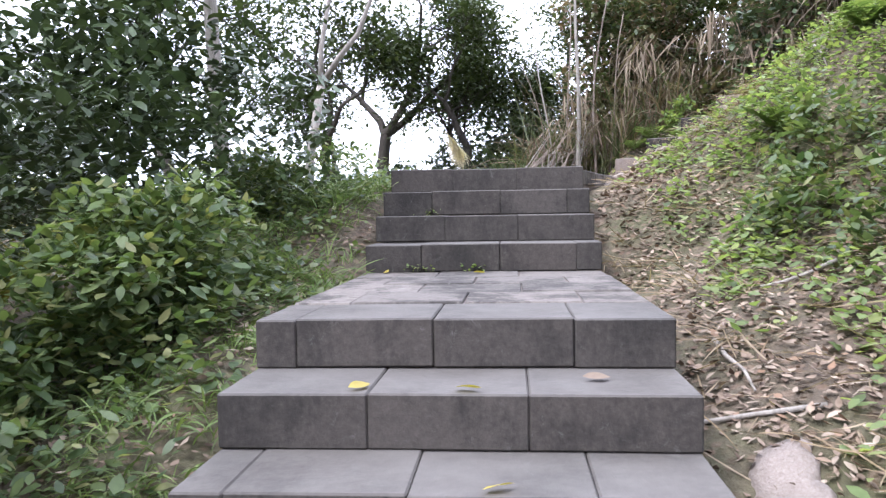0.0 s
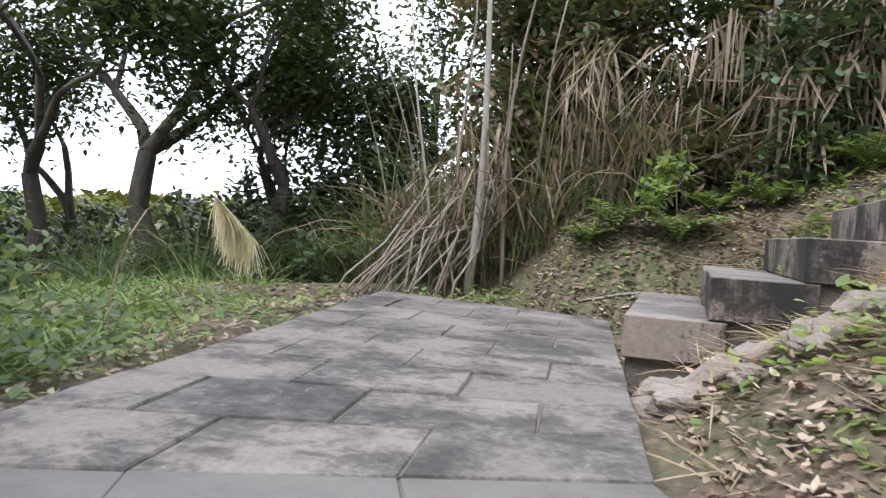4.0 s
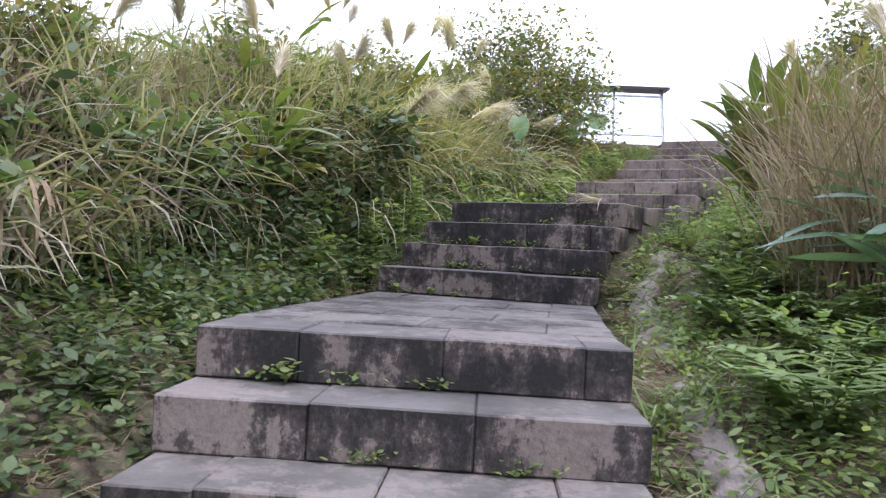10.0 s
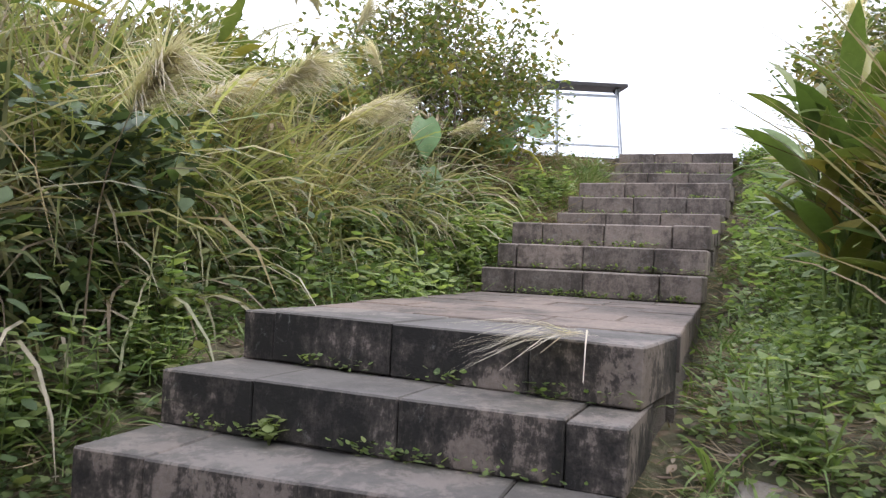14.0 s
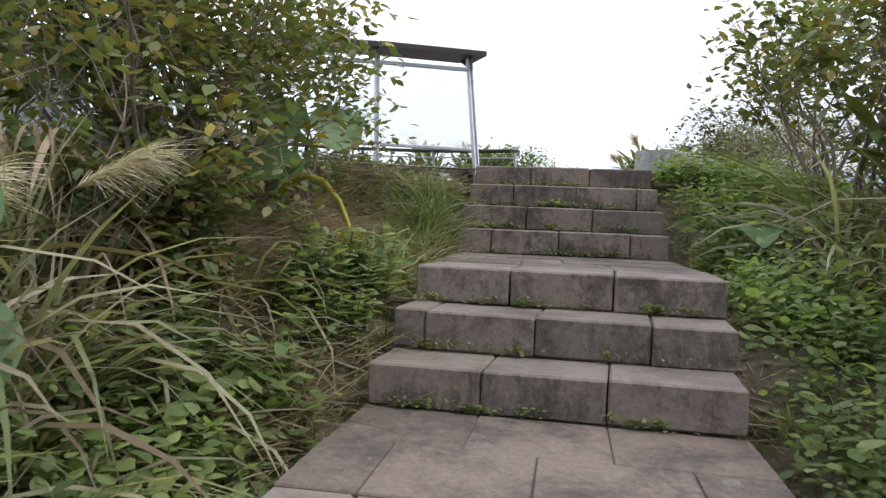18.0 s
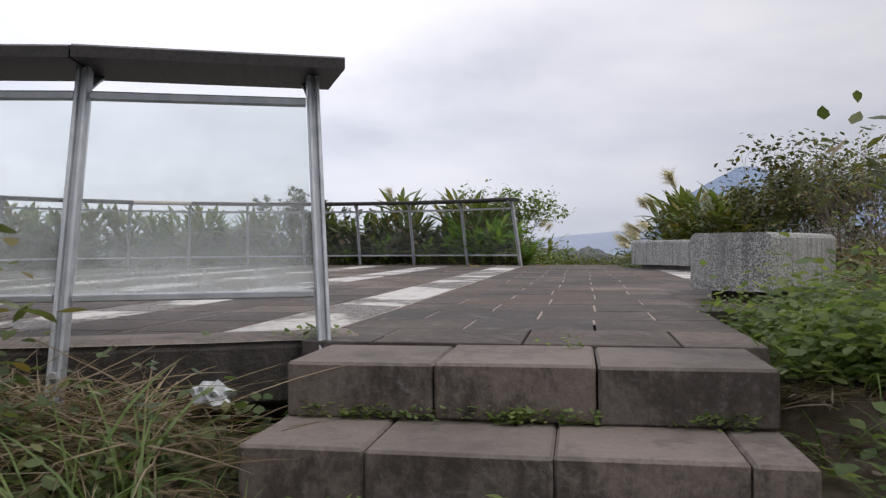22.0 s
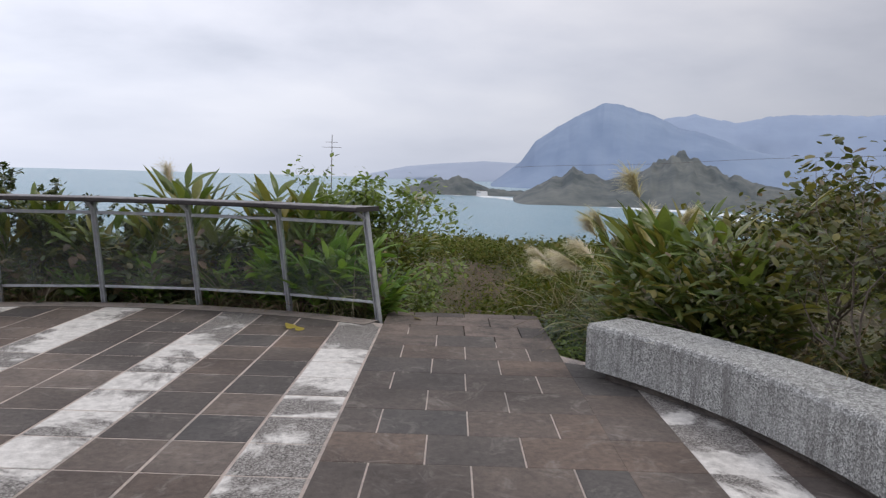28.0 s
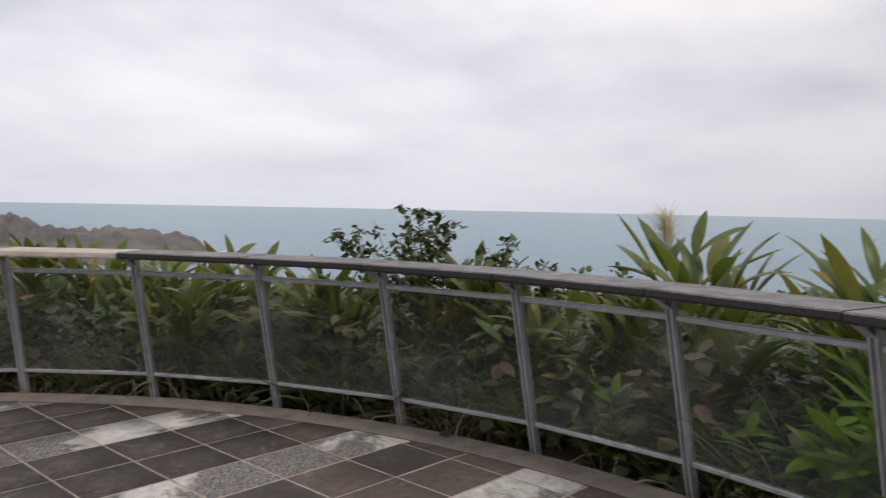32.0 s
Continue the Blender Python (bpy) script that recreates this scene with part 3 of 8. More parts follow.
# flights: first riser's middle, heading, tread, turn from step to step, steps, level before the first riser
FLIGHTS = {
    "lower": (*low_vec(0.0, 1.36), 105.26, 0.37, 0.0, 2, -2),
    "entry": (*low_vec(0.0, 2.10), 105.26, 0.40, 0.0, 2, 0),
    "second": (*low_vec(0.0, 4.68), 105.26, 0.365, 0.0, 4, 2),
    "turned": (1.28, 8.33, -9.5, 0.328, 0.0, 8, 6),
    "third": (5.365, 7.91, 0.0, 0.32, 0.0, 3, 14),
    "winding": (8.565, 7.71, -15.0, 0.305, -5.0, 4, 17),
    "fifth": (12.08, 6.25, -24.5, 0.323, 0.0, 3, 21),
    "sixth": (13.92, 5.43, -27.0, 0.372, 0.0, 3, 24),
    "top": (16.27, 4.41, -22.0, 0.366, 0.0, 4, 27),
}
HEAD = radians(-22.4)
PU = Vector((math.cos(HEAD), math.sin(HEAD)))
PV = Vector((-PU.y, PU.x))
PO = Vector((17.3, 4.0))
CU, CV, PR = 6.04, 3.57, 6.15


def puv(u, v):
    p = PO + PU * u + PV * v
    return p.x, p.y


CENTRE = Vector(puv(CU, CV))


def polar(r, deg):
    a = radians(deg)
    return puv(CU + r * math.cos(a), CV + r * math.sin(a))


def risers(name):
    """Each riser of a flight: middle of the front edge, heading, height of the tread."""
    x, y, head, tread, turn, n, level = FLIGHTS[name]
    out, a = [], radians(head)
    for i in range(n):
        out.append((Vector((x, y)), a, (level + i + 1) * RISE))
        a2 = a + radians(turn) / 2
        x, y, a = x + tread * math.cos(a2), y + tread * math.sin(a2), a + radians(turn)
    return out


def edge(mid, a, w=WIDTH):
    """Left and right end of a step's front edge."""
    side = Vector((-math.sin(a), math.cos(a)))
    return mid + side * w / 2, mid - side * w / 2


# the line of the stairs, for the ground
LINE = [(*low_vec(0, -14), -2.6), (*low_vec(0, -4), -0.9), (*low_vec(0, 1.3), -0.36)]
for fn in ("entry", "second", "turned", "third", "winding", "fifth", "sixth", "top"):
    rs = risers(fn)
    tread = FLIGHTS[fn][3]
    LINE.append((rs[0][0].x, rs[0][0].y, FLIGHTS[fn][6] * RISE))
    LINE.append((rs[-1][0].x, rs[-1][0].y, rs[-1][2]))
    if fn == "second":
        LINE.append((0.44, 8.6, 6 * RISE))
LINE.append((*puv(3.0, 0), PLAZA_Z))
LINE = np.array(LINE)


def smoothstep(a, b, x):
    t = np.clip((x - a) / (b - a), 0, 1)
    return t * t * (3 - 2 * t)


def near_line(x, y):
    """Distance to the stairs' line, its height there, and the side (1: left of the way up)."""
    x, y = np.asarray(x, float), np.asarray(y, float)
    wsum, zsum = np.zeros_like(x), np.zeros_like(x)
    best, side, along = np.full_like(x, 1e9), np.ones_like(x), np.zeros_like(x)
    for i in range(len(LINE) - 1):
        a, b = LINE[i], LINE[i + 1]
        d = b - a
        L2 = d[0] ** 2 + d[1] ** 2
        t = np.clip(((x - a[0]) * d[0] + (y - a[1]) * d[1]) / L2, 0, 1)
        qx, qy = x - a[0] - t * d[0], y - a[1] - t * d[1]
        dist = np.hypot(qx, qy)
        w = math.sqrt(L2) / (dist + 0.05) ** 4
        wsum += w
        zsum += w * (a[2] + t * d[2])
        s = np.sign(d[0] * (y - a[1]) - d[1] * (x - a[0]))
        m = dist < best
        best, side, along = np.where(m, dist, best), np.where(m, s, side), np.where(m, i + t, along)
    return best, zsum / wsum, side, along


def hills(x, y):
    n = 0.0
    for k, (f, a) in enumerate(((0.9, 0.06), (0.31, 0.16), (0.07, 0.5))):
        n = n + a * np.sin(x * f + 1.7 * k + 1.3 * np.sin(y * f * 0.8 + k)) * np.cos(y * f * 1.1 + 0.6 * k)
    return n


def way_v(u):
    """The middle line of the way down beyond the terrace."""
    return np.interp(u, [12.3, 13.6, 15.2, 17.0, 18.8, 20.5, 24.0], [0.0, 0.1, 0.32, 0.0, -0.5, -1.2, -3.2])


def way_z(u):
    return np.interp(u, [12.3, 13.9, 19.5, 24.0], [0.0, -0.85, -1.3, -2.2])


def ground_z(x, y):
    x, y = np.asarray(x, float), np.asarray(y, float)
    d, z, side, along = near_line(x, y)
    out = np.clip(d - 0.78, 0, None)
    left = side > 0
    # the bank to the left of the long stairs, the slope of the first flights' left side, the right side
    bank = smoothstep(7.9, 8.8, along)
    low = -0.05 * np.clip(out, 0, 3) - 0.22 * np.clip(out - 1.6, 0, 12)
    rise_left = low * (1 - bank) + bank * (0.36 * np.clip(out - 0.35, 0, 2.4) - 0.06 * np.clip(out - 4, 0, 30))
    rise_right = np.where(along < 4.5, 0.30 * np.clip(out, 0, 3.0), np.where(along < 7, 0.1 * np.clip(out, 0, 3), 0.10 * np.clip(out - 0.4, 0, 2) - 0.12 * np.clip(out - 4, 0, 40)))
    z = z + np.where(left, rise_left, rise_right) * smoothstep(0, 0.5, out) * smoothstep(13.0, 5.0, d)
    z = z - 0.27 + 0.20 * smoothstep(0.0, 0.28, d - 0.78) * np.where(left, 1.0, 0.55)
    z = z + hills(x, y) * smoothstep(0.2, 2.5, out)
    # the bare bank behind the landing and the heap at the inner corner
    foot = 9.3 - 0.16 * (x - 1.0)
    z = z + 0.6 * smoothstep(0.5, 1.15, x) * smoothstep(3.1, 1.5, x) * smoothstep(foot, foot + 0.8, y) * smoothstep(14.0, 11.5, y)
    z = z + 0.15 * np.exp(-((x - 1.4) ** 2 + (y - 6.85) ** 2) / 0.6)
    # the round terrace and the hillside round it
    p = np.stack([x - PO.x, y - PO.y], -1)
    u, v = p @ np.array(PU), p @ np.array(PV)
    r = np.hypot(u - CU, v - CV)
    lift = 0.30 * np.maximum(smoothstep(4.0, 9.0, u), smoothstep(0.0, -1.5, v))
    fall = PLAZA_Z - 0.42 + lift - 0.06 * np.clip(r - 7.0, 0, 200) - 0.04 * np.clip(r - 12.0, 0, 60) + hills(x, y) * smoothstep(7, 11, r)
    path = np.exp(-((v - way_v(u)) / 1.1) ** 4) * smoothstep(12.1, 12.5, u) * smoothstep(25.0, 20.0, u)
    fall = fall * (1 - path) + np.minimum(fall, PLAZA_Z + way_z(u) - 0.32) * path
    east = smoothstep(-0.4, 1.6, u) * smoothstep(9.5, 7.0, r) + smoothstep(4.0, 9.0, u)
    east = np.clip(east, 0, 1)
    z = z * (1 - east) + fall * east
    entry_side = (v < -0.8) & (u < 3.3)
    z = np.where((r < 6.45) & ~entry_side, np.minimum(z, PLAZA_Z - 0.42), z)
    z = np.where(entry_side & (u > 0.2), np.maximum(z, PLAZA_Z - 0.10 - 0.25 * np.clip(-v - 1.2, 0, 2)), z)
    far = np.hypot(x - 18, y - 4)
    z = z - 0.16 * np.clip(far - 45, 0, 60) - 0.25 * np.clip(far - 100, 0, 80)
    return np.maximum(z, -34.0)


# ---- ground ----
def ground():
    def axis(lo, hi, step, far):
        fine = np.arange(lo, hi + 1e-6, step)
        grow = np.cumsum(step * 1.22 ** np.arange(1, 60))
        grow = grow[grow < far]
        return np.concatenate([lo - grow[::-1], fine, hi + grow])
    xs, ys = axis(-7.0, 36.0, 0.26, 260), axis(-9.0, 15.0, 0.26, 260)
    gx, gy = np.meshgrid(xs, ys, indexing="ij")
    gz = ground_z(gx, gy)
    nx, ny = gx.shape
    idx = np.arange(nx * ny).reshape(nx, ny)
    q = np.stack([idx[:-1, :-1], idx[1:, :-1], idx[1:, 1:], idx[:-1, 1:]], -1).reshape(-1, 4)
    me = np_mesh("ground", np.stack([gx, gy, gz], -1).reshape(-1, 3), q, True)
    ob = link_mesh("ground", me, M_SOIL)
    tagged(ob, "brown leafy soil of the hillside under the plants", "ground", kind="structure")


ground()


# ---- stairs ----
def thing(name, label, category, group="", kind="", at=(0, 0, 0)):
    e = new(name)
    e.empty_display_size = 0.2
    e.location = at
    return tagged(e, label, category, group, kind)


PATTERNS = ((0.25, 0.48, 0.50, 0.27), (0.48, 0.50, 0.52), (0.36, 0.50, 0.48, 0.16), (0.15, 0.50, 0.50, 0.35))


def build_flight(name, seed):
    rng = random.Random(seed)
    x, y, head, tread, turn, n, level = FLIGHTS[name]
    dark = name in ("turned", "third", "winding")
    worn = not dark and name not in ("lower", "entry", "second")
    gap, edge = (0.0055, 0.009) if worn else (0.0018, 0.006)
    root = thing("stair_flight", "flight of weathered grey cast-stone steps on the hillside", "stairs", "stair flights", "structure")
    rs = risers(name)
    core_v, core_f = [], []
    for i, (mid, a, z) in enumerate(rs):
        pat = PATTERNS[(i + seed) % 2] if rng.random() < 0.8 else PATTERNS[2 + i % 2]
        depth = tread + 0.07 + (0.05 if turn else 0)
        ahead, side = Vector((math.cos(a), math.sin(a))), Vector((-math.sin(a), math.cos(a)))
        w = WIDTH + rng.uniform(-0.015, 0.015)
        s = w / 2
        for k, L in enumerate(pat):
            L = L * w / 1.5
            c = mid + ahead * (depth / 2 + rng.uniform(-0.006, 0.006)) + side * (s - L / 2)
            s -= L
            b = link_mesh("step_block", box_mesh(L - gap, depth, RISE - 0.003, edge), M_STEP if dark else (M_STEPDRY if worn else M_STEPSHADE), root)
            b.location = (c.x, c.y, z - RISE + rng.uniform(-0.004, 0.003))
            b.rotation_euler = (rng.uniform(-0.006, 0.006), rng.uniform(-0.006, 0.006), a - math.pi / 2 + rng.uniform(-0.004, 0.004))
        # the rough core under the blocks
        base = len(core_v)
        for sx, d in ((0.5, 0.02), (-0.5, 0.02), (-0.5, depth + 0.05), (0.5, depth + 0.05)):
            p = mid + ahead * d + side * (sx * (w - 0.07))
            core_v += [(p.x, p.y, z - RISE - 0.9), (p.x, p.y, z - RISE - 0.004)]
        core_f += [(base + 1, base + 3, base + 5, base + 7)] + [(base + 2 * j, base + (2 * j + 2) % 8, base + (2 * j + 3) % 8, base + 2 * j + 1) for j in range(4)]
    link_mesh("step_core", raw_mesh("step_core", core_v, core_f), M_CURB, root)
    return root


for i, fn in enumerate(FLIGHTS):
    build_flight(fn, i)


def build_landing(l0, r0, l1, r1, z, seed, rows=None):
    """Pavers in running bond between two step edges."""
    rng = random.Random(seed)
    root = thing("landing", "landing of worn grey rectangular pavers between two flights", "landing", "landings", "structure")
    depth = ((l1 + r1) - (l0 + r0)).length / 2
    n = rows or max(2, round(depth / 0.41))
    for i in range(n):
        a, b = (i + 0.007) / n, (i + 0.993) / n
        pat = PATTERNS[(i + seed) % 2]
        s = 0.0
        for L in pat:
            f0, f1 = s / 1.5, (s + L) / 1.5
            s += L
            q = []
            for fa, t in ((f0 + 0.0018, a), (f1 - 0.0018, a), (f1 - 0.0018, b), (f0 + 0.0018, b)):
                p0, p1 = l0.lerp(r0, fa), l1.lerp(r1, fa)
                q.append(p0.lerp(p1, t))
            q = [(p.x + rng.uniform(-0.004, 0.004), p.y + rng.uniform(-0.004, 0.004)) for p in q][::-1]
            h = rng.uniform(-0.005, 0.003)
            prism("paver", q, z - 0.12, z + h, M_PAVEDRY if z > 20.5 * RISE else M_PAVE, root)
    base = [(p.x, p.y, z - 0.009) for p in (l0, r0, r1, l1)] + [(p.x, p.y, z - 0.9) for p in (l0, r0, r1, l1)]
    f = [(3, 2, 1, 0), (0, 1, 5, 4), (1, 2, 6, 5), (2, 3, 7, 6), (3, 0, 4, 7)]
    mid = (l0 + r0 + l1 + r1) / 4
    base = [(mid.x + (x - mid.x) * 0.985, mid.y + (y - mid.y) * 0.985, zz) for x, y, zz in base]
    link_mesh("landing_bed", raw_mesh("landing_bed", base, f), M_JOINT, root)


def back_edge(name):
    mid, a, z = risers(name)[-1]
    x, y, head, tread, turn, n, level = FLIGHTS[name]
    d = tread + 0.07 + (0.05 if turn else 0)
    return edge(mid + Vector((math.cos(a), math.sin(a))) * d, a), z


def front_edge(name):
    mid, a, z = risers(name)[0]
    return edge(mid - Vector((math.cos(a), math.sin(a))) * 0.004, a)


for k, (f0, f1) in enumerate((("entry", "second"), ("turned", "third"), ("third", "winding"), ("winding", "fifth"), ("fifth", "sixth"), ("sixth", "top"))):
    (l0, r0), z = back_edge(f0)
    l1, r1 = front_edge(f1)
    build_landing(l0, r0, l1, r1, z, k)
(l0, r0), z = back_edge("second")
build_landing(l0, r0, Vector((-0.29, 9.68)), Vector((1.22, 8.98)), z, 9, 9)
build_landing(low_vec(-0.75, -0.9), low_vec(0.75, -0.9), low_vec(-0.75, 1.355), low_vec(0.75, 1.355), -2 * RISE, 10)
build_landing(low_vec(-0.75, -3.6), low_vec(0.75, -3.6), low_vec(-0.75, -0.92), low_vec(0.75, -0.92), -2 * RISE, 11)


# ---- terrace ----
def rim_r(deg):
    """The rim is a little flatter on the side of the stairs."""
    return 6.21 + 0.13 * float(smoothstep(190.0, 60.0, deg))


def terrace():
    floor = thing("floor", "round terrace of dark brown pavers with pale pebbled stripes", "floor", kind="structure")
    # bed with pale mortar showing in the joints
    ring = [polar(PR + 0.02, 360 * i / 96) for i in range(96)]
    def trim(i):
        u, v = CU + (PR + 0.02) * math.cos(radians(i * 3.75)), CV + (PR + 0.02) * math.sin(radians(i * 3.75))
        return puv(u, -0.84) if v < -0.84 and u < 2.7 else puv(u, v)
    ring = [trim(i) for i in range(96)]
    v = [(x, y, PLAZA_Z - 0.002) for x, y in ring]
    link_mesh("paver_bed", raw_mesh("paver_bed", v, [tuple(range(96))]), M_LIME, floor)
    rng = random.Random(5)
    row = 0.484

    def inside(u, v, r=PR - 0.02):
        return math.hypot(u - CU, v - CV) < r

    rest_v, rest_q = {}, {}

    def tile(u0, u1, v0, v1, mat, single, gu=0.002, gv=0.005):
        u0, u1, v0, v1 = u0 + gu, u1 - gu, v0 + gv, v1 - gv
        corners = [(u0, v0), (u1, v0), (u1, v1), (u0, v1)]
        if not any(inside(*c) for c in corners) and u0 > 0.5 and u1 < 11.5:
            return
        if not all(inside(*c) for c in corners):
            # trim a tile that crosses the round edge towards the middle of the terrace
            fixed = []
            for u, v in corners:
                r = math.hypot(u - CU, v - CV)
                if r > PR - 0.02 and abs(v) > 0.86:
                    k = (PR - 0.02) / r
                    u, v = CU + (u - CU) * k, CV + (v - CV) * k
                fixed.append((u, v))
            corners = fixed
        h = PLAZA_Z + rng.uniform(0.0, 0.002)
        if single:
            prism("paver", [puv(*c) for c in corners], PLAZA_Z - 0.05, h, mat, floor, 0.003)
        else:
            vs, qs = rest_v.setdefault(mat.name, []), rest_q.setdefault(mat.name, [])
            b = len(vs)
            vs += [(*puv(*c), PLAZA_Z - 0.02) for c in corners] + [(*puv(*c), h) for c in corners]
            qs += [(b + 4, b + 5, b + 6, b + 7), (b, b + 1, b + 5, b + 4), (b + 1, b + 2, b + 6, b + 5), (b + 2, b + 3, b + 7, b + 6), (b + 3, b, b + 4, b + 7)]

    # the walkway in running bond, from the stairs to the way down
    i, u = 0, 0.44
    while u < 12.25:
        u1 = min(u + row, 12.3)
        shift = rng.uniform(-0.02, 0.02)
        cuts = [-0.82] + [c + shift for c in ((-0.26, 0.30) if i % 2 else (-0.54, 0.02, 0.58))] + [0.86]
        for a, b in zip(cuts, cuts[1:]):
            m = M_PLAZA if u < 10.4 or rng.random() < 0.5 else M_PAVEDRY
            tile(u, u1, a - 0.0061 * (a == cuts[0]), b + 0.004 * (b == cuts[-1]), m, True, 0.0018, 0.005)
        u, i = u1, i + 1
    # the columns beside it
    col = 0.444
    v = 0.87
    k = 0
    while v < CV + PR:
        stripe = k % 3 == 0
        u = 0.2 - row
        while u < CU + PR:
            mat = M_STRIPE if stripe else M_PLAZA
            if inside(u + row / 2, v + col / 2, PR + 0.15):
                tile(u, u + row, v, v + col, mat, v < 5.2, 0.0085, 0.010)
            u += row
        v += col
        k += 1
    v, k = -0.820, 1
    while v > CV - PR:
        stripe = k % 3 == 2
        u = 0.44
        while u < 11.9:
            if u > 1.7 and inside(u + row / 2, v - col / 2, PR + 0.1):
                tile(u, u + row, v - col, v, M_STRIPE if stripe and u > 3.2 else M_PLAZA, True, 0.0014, 0.0006)
            u += row
        v -= col
        k += 1
    for mn, vs in rest_v.items():
        ob = link_mesh("paver_field", np_mesh("paver_field", vs, rest_q[mn]), bpy.data.materials[mn], floor)
        tagged(ob, kind="stuff")
    # the concrete rim under the railing
    rim = []
    for i in range(0, 93):
        d = 208.0 - 233.0 * i / 92
        rim.append([(*polar(r, d), z) for r, z in ((rim_r(d) - 0.36, PLAZA_Z - 0.02), (rim_r(d) - 0.35, PLAZA_Z + 0.006), (rim_r(d) - 0.085, PLAZA_Z + 0.008), (rim_r(d) - 0.055, PLAZA_Z - 0.004), (rim_r(d) - 0.045, PLAZA_Z - 0.03), (rim_r(d) - 0.045, PLAZA_Z - 0.23), (rim_r(d) - 0.06, PLAZA_Z - 0.245), (rim_r(d) - 0.2, PLAZA_Z - 0.245), (rim_r(d) - 0.2, PLAZA_Z - 0.75), (rim_r(d) - 0.36, PLAZA_Z - 0.75))])
    ob = sweep("kerb", rim, M_RIM)
    tagged(ob, "stained rough concrete rim of the terrace", "kerb", kind="structure")


terrace()


# ---- railing ----
LEAN = 0.32


def rail_rise(deg):
    """The railing stands a little higher on the seaward side."""
    return -0.035 + 0.09 * float(smoothstep(165.0, 60.0, deg))


def rail_point(deg, h, dr=0.0):
    """A place on the leaning railing: h metres above the rim."""
    r = rim_r(deg) - LEAN * h / 1.12 + dr
    return Vector((*polar(r, deg), PLAZA_Z + 0.012 + h + rail_rise(deg) * max(h, 0) / 1.1))


def bar(name, p, q, w, d, up, mat, parent, label=""):
    """A straight bar of a rectangular profile with small chamfers."""
    p, q = Vector(p), Vector(q)
    t = (q - p).normalized()
    s = t.cross(Vector(up)).normalized()
    n = s.cross(t)
    c = min(w, d) * 0.18
    prof = [(-w / 2 + c, -d / 2), (w / 2 - c, -d / 2), (w / 2, -d / 2 + c), (w / 2, d / 2 - c), (w / 2 - c, d / 2), (-w / 2 + c, d / 2), (-w / 2, d / 2 - c), (-w / 2, -d / 2 + c)]
    return sweep(name, [[e + s * a + n * b for a, b in prof] for e in (p, q)], mat, parent, label=label)


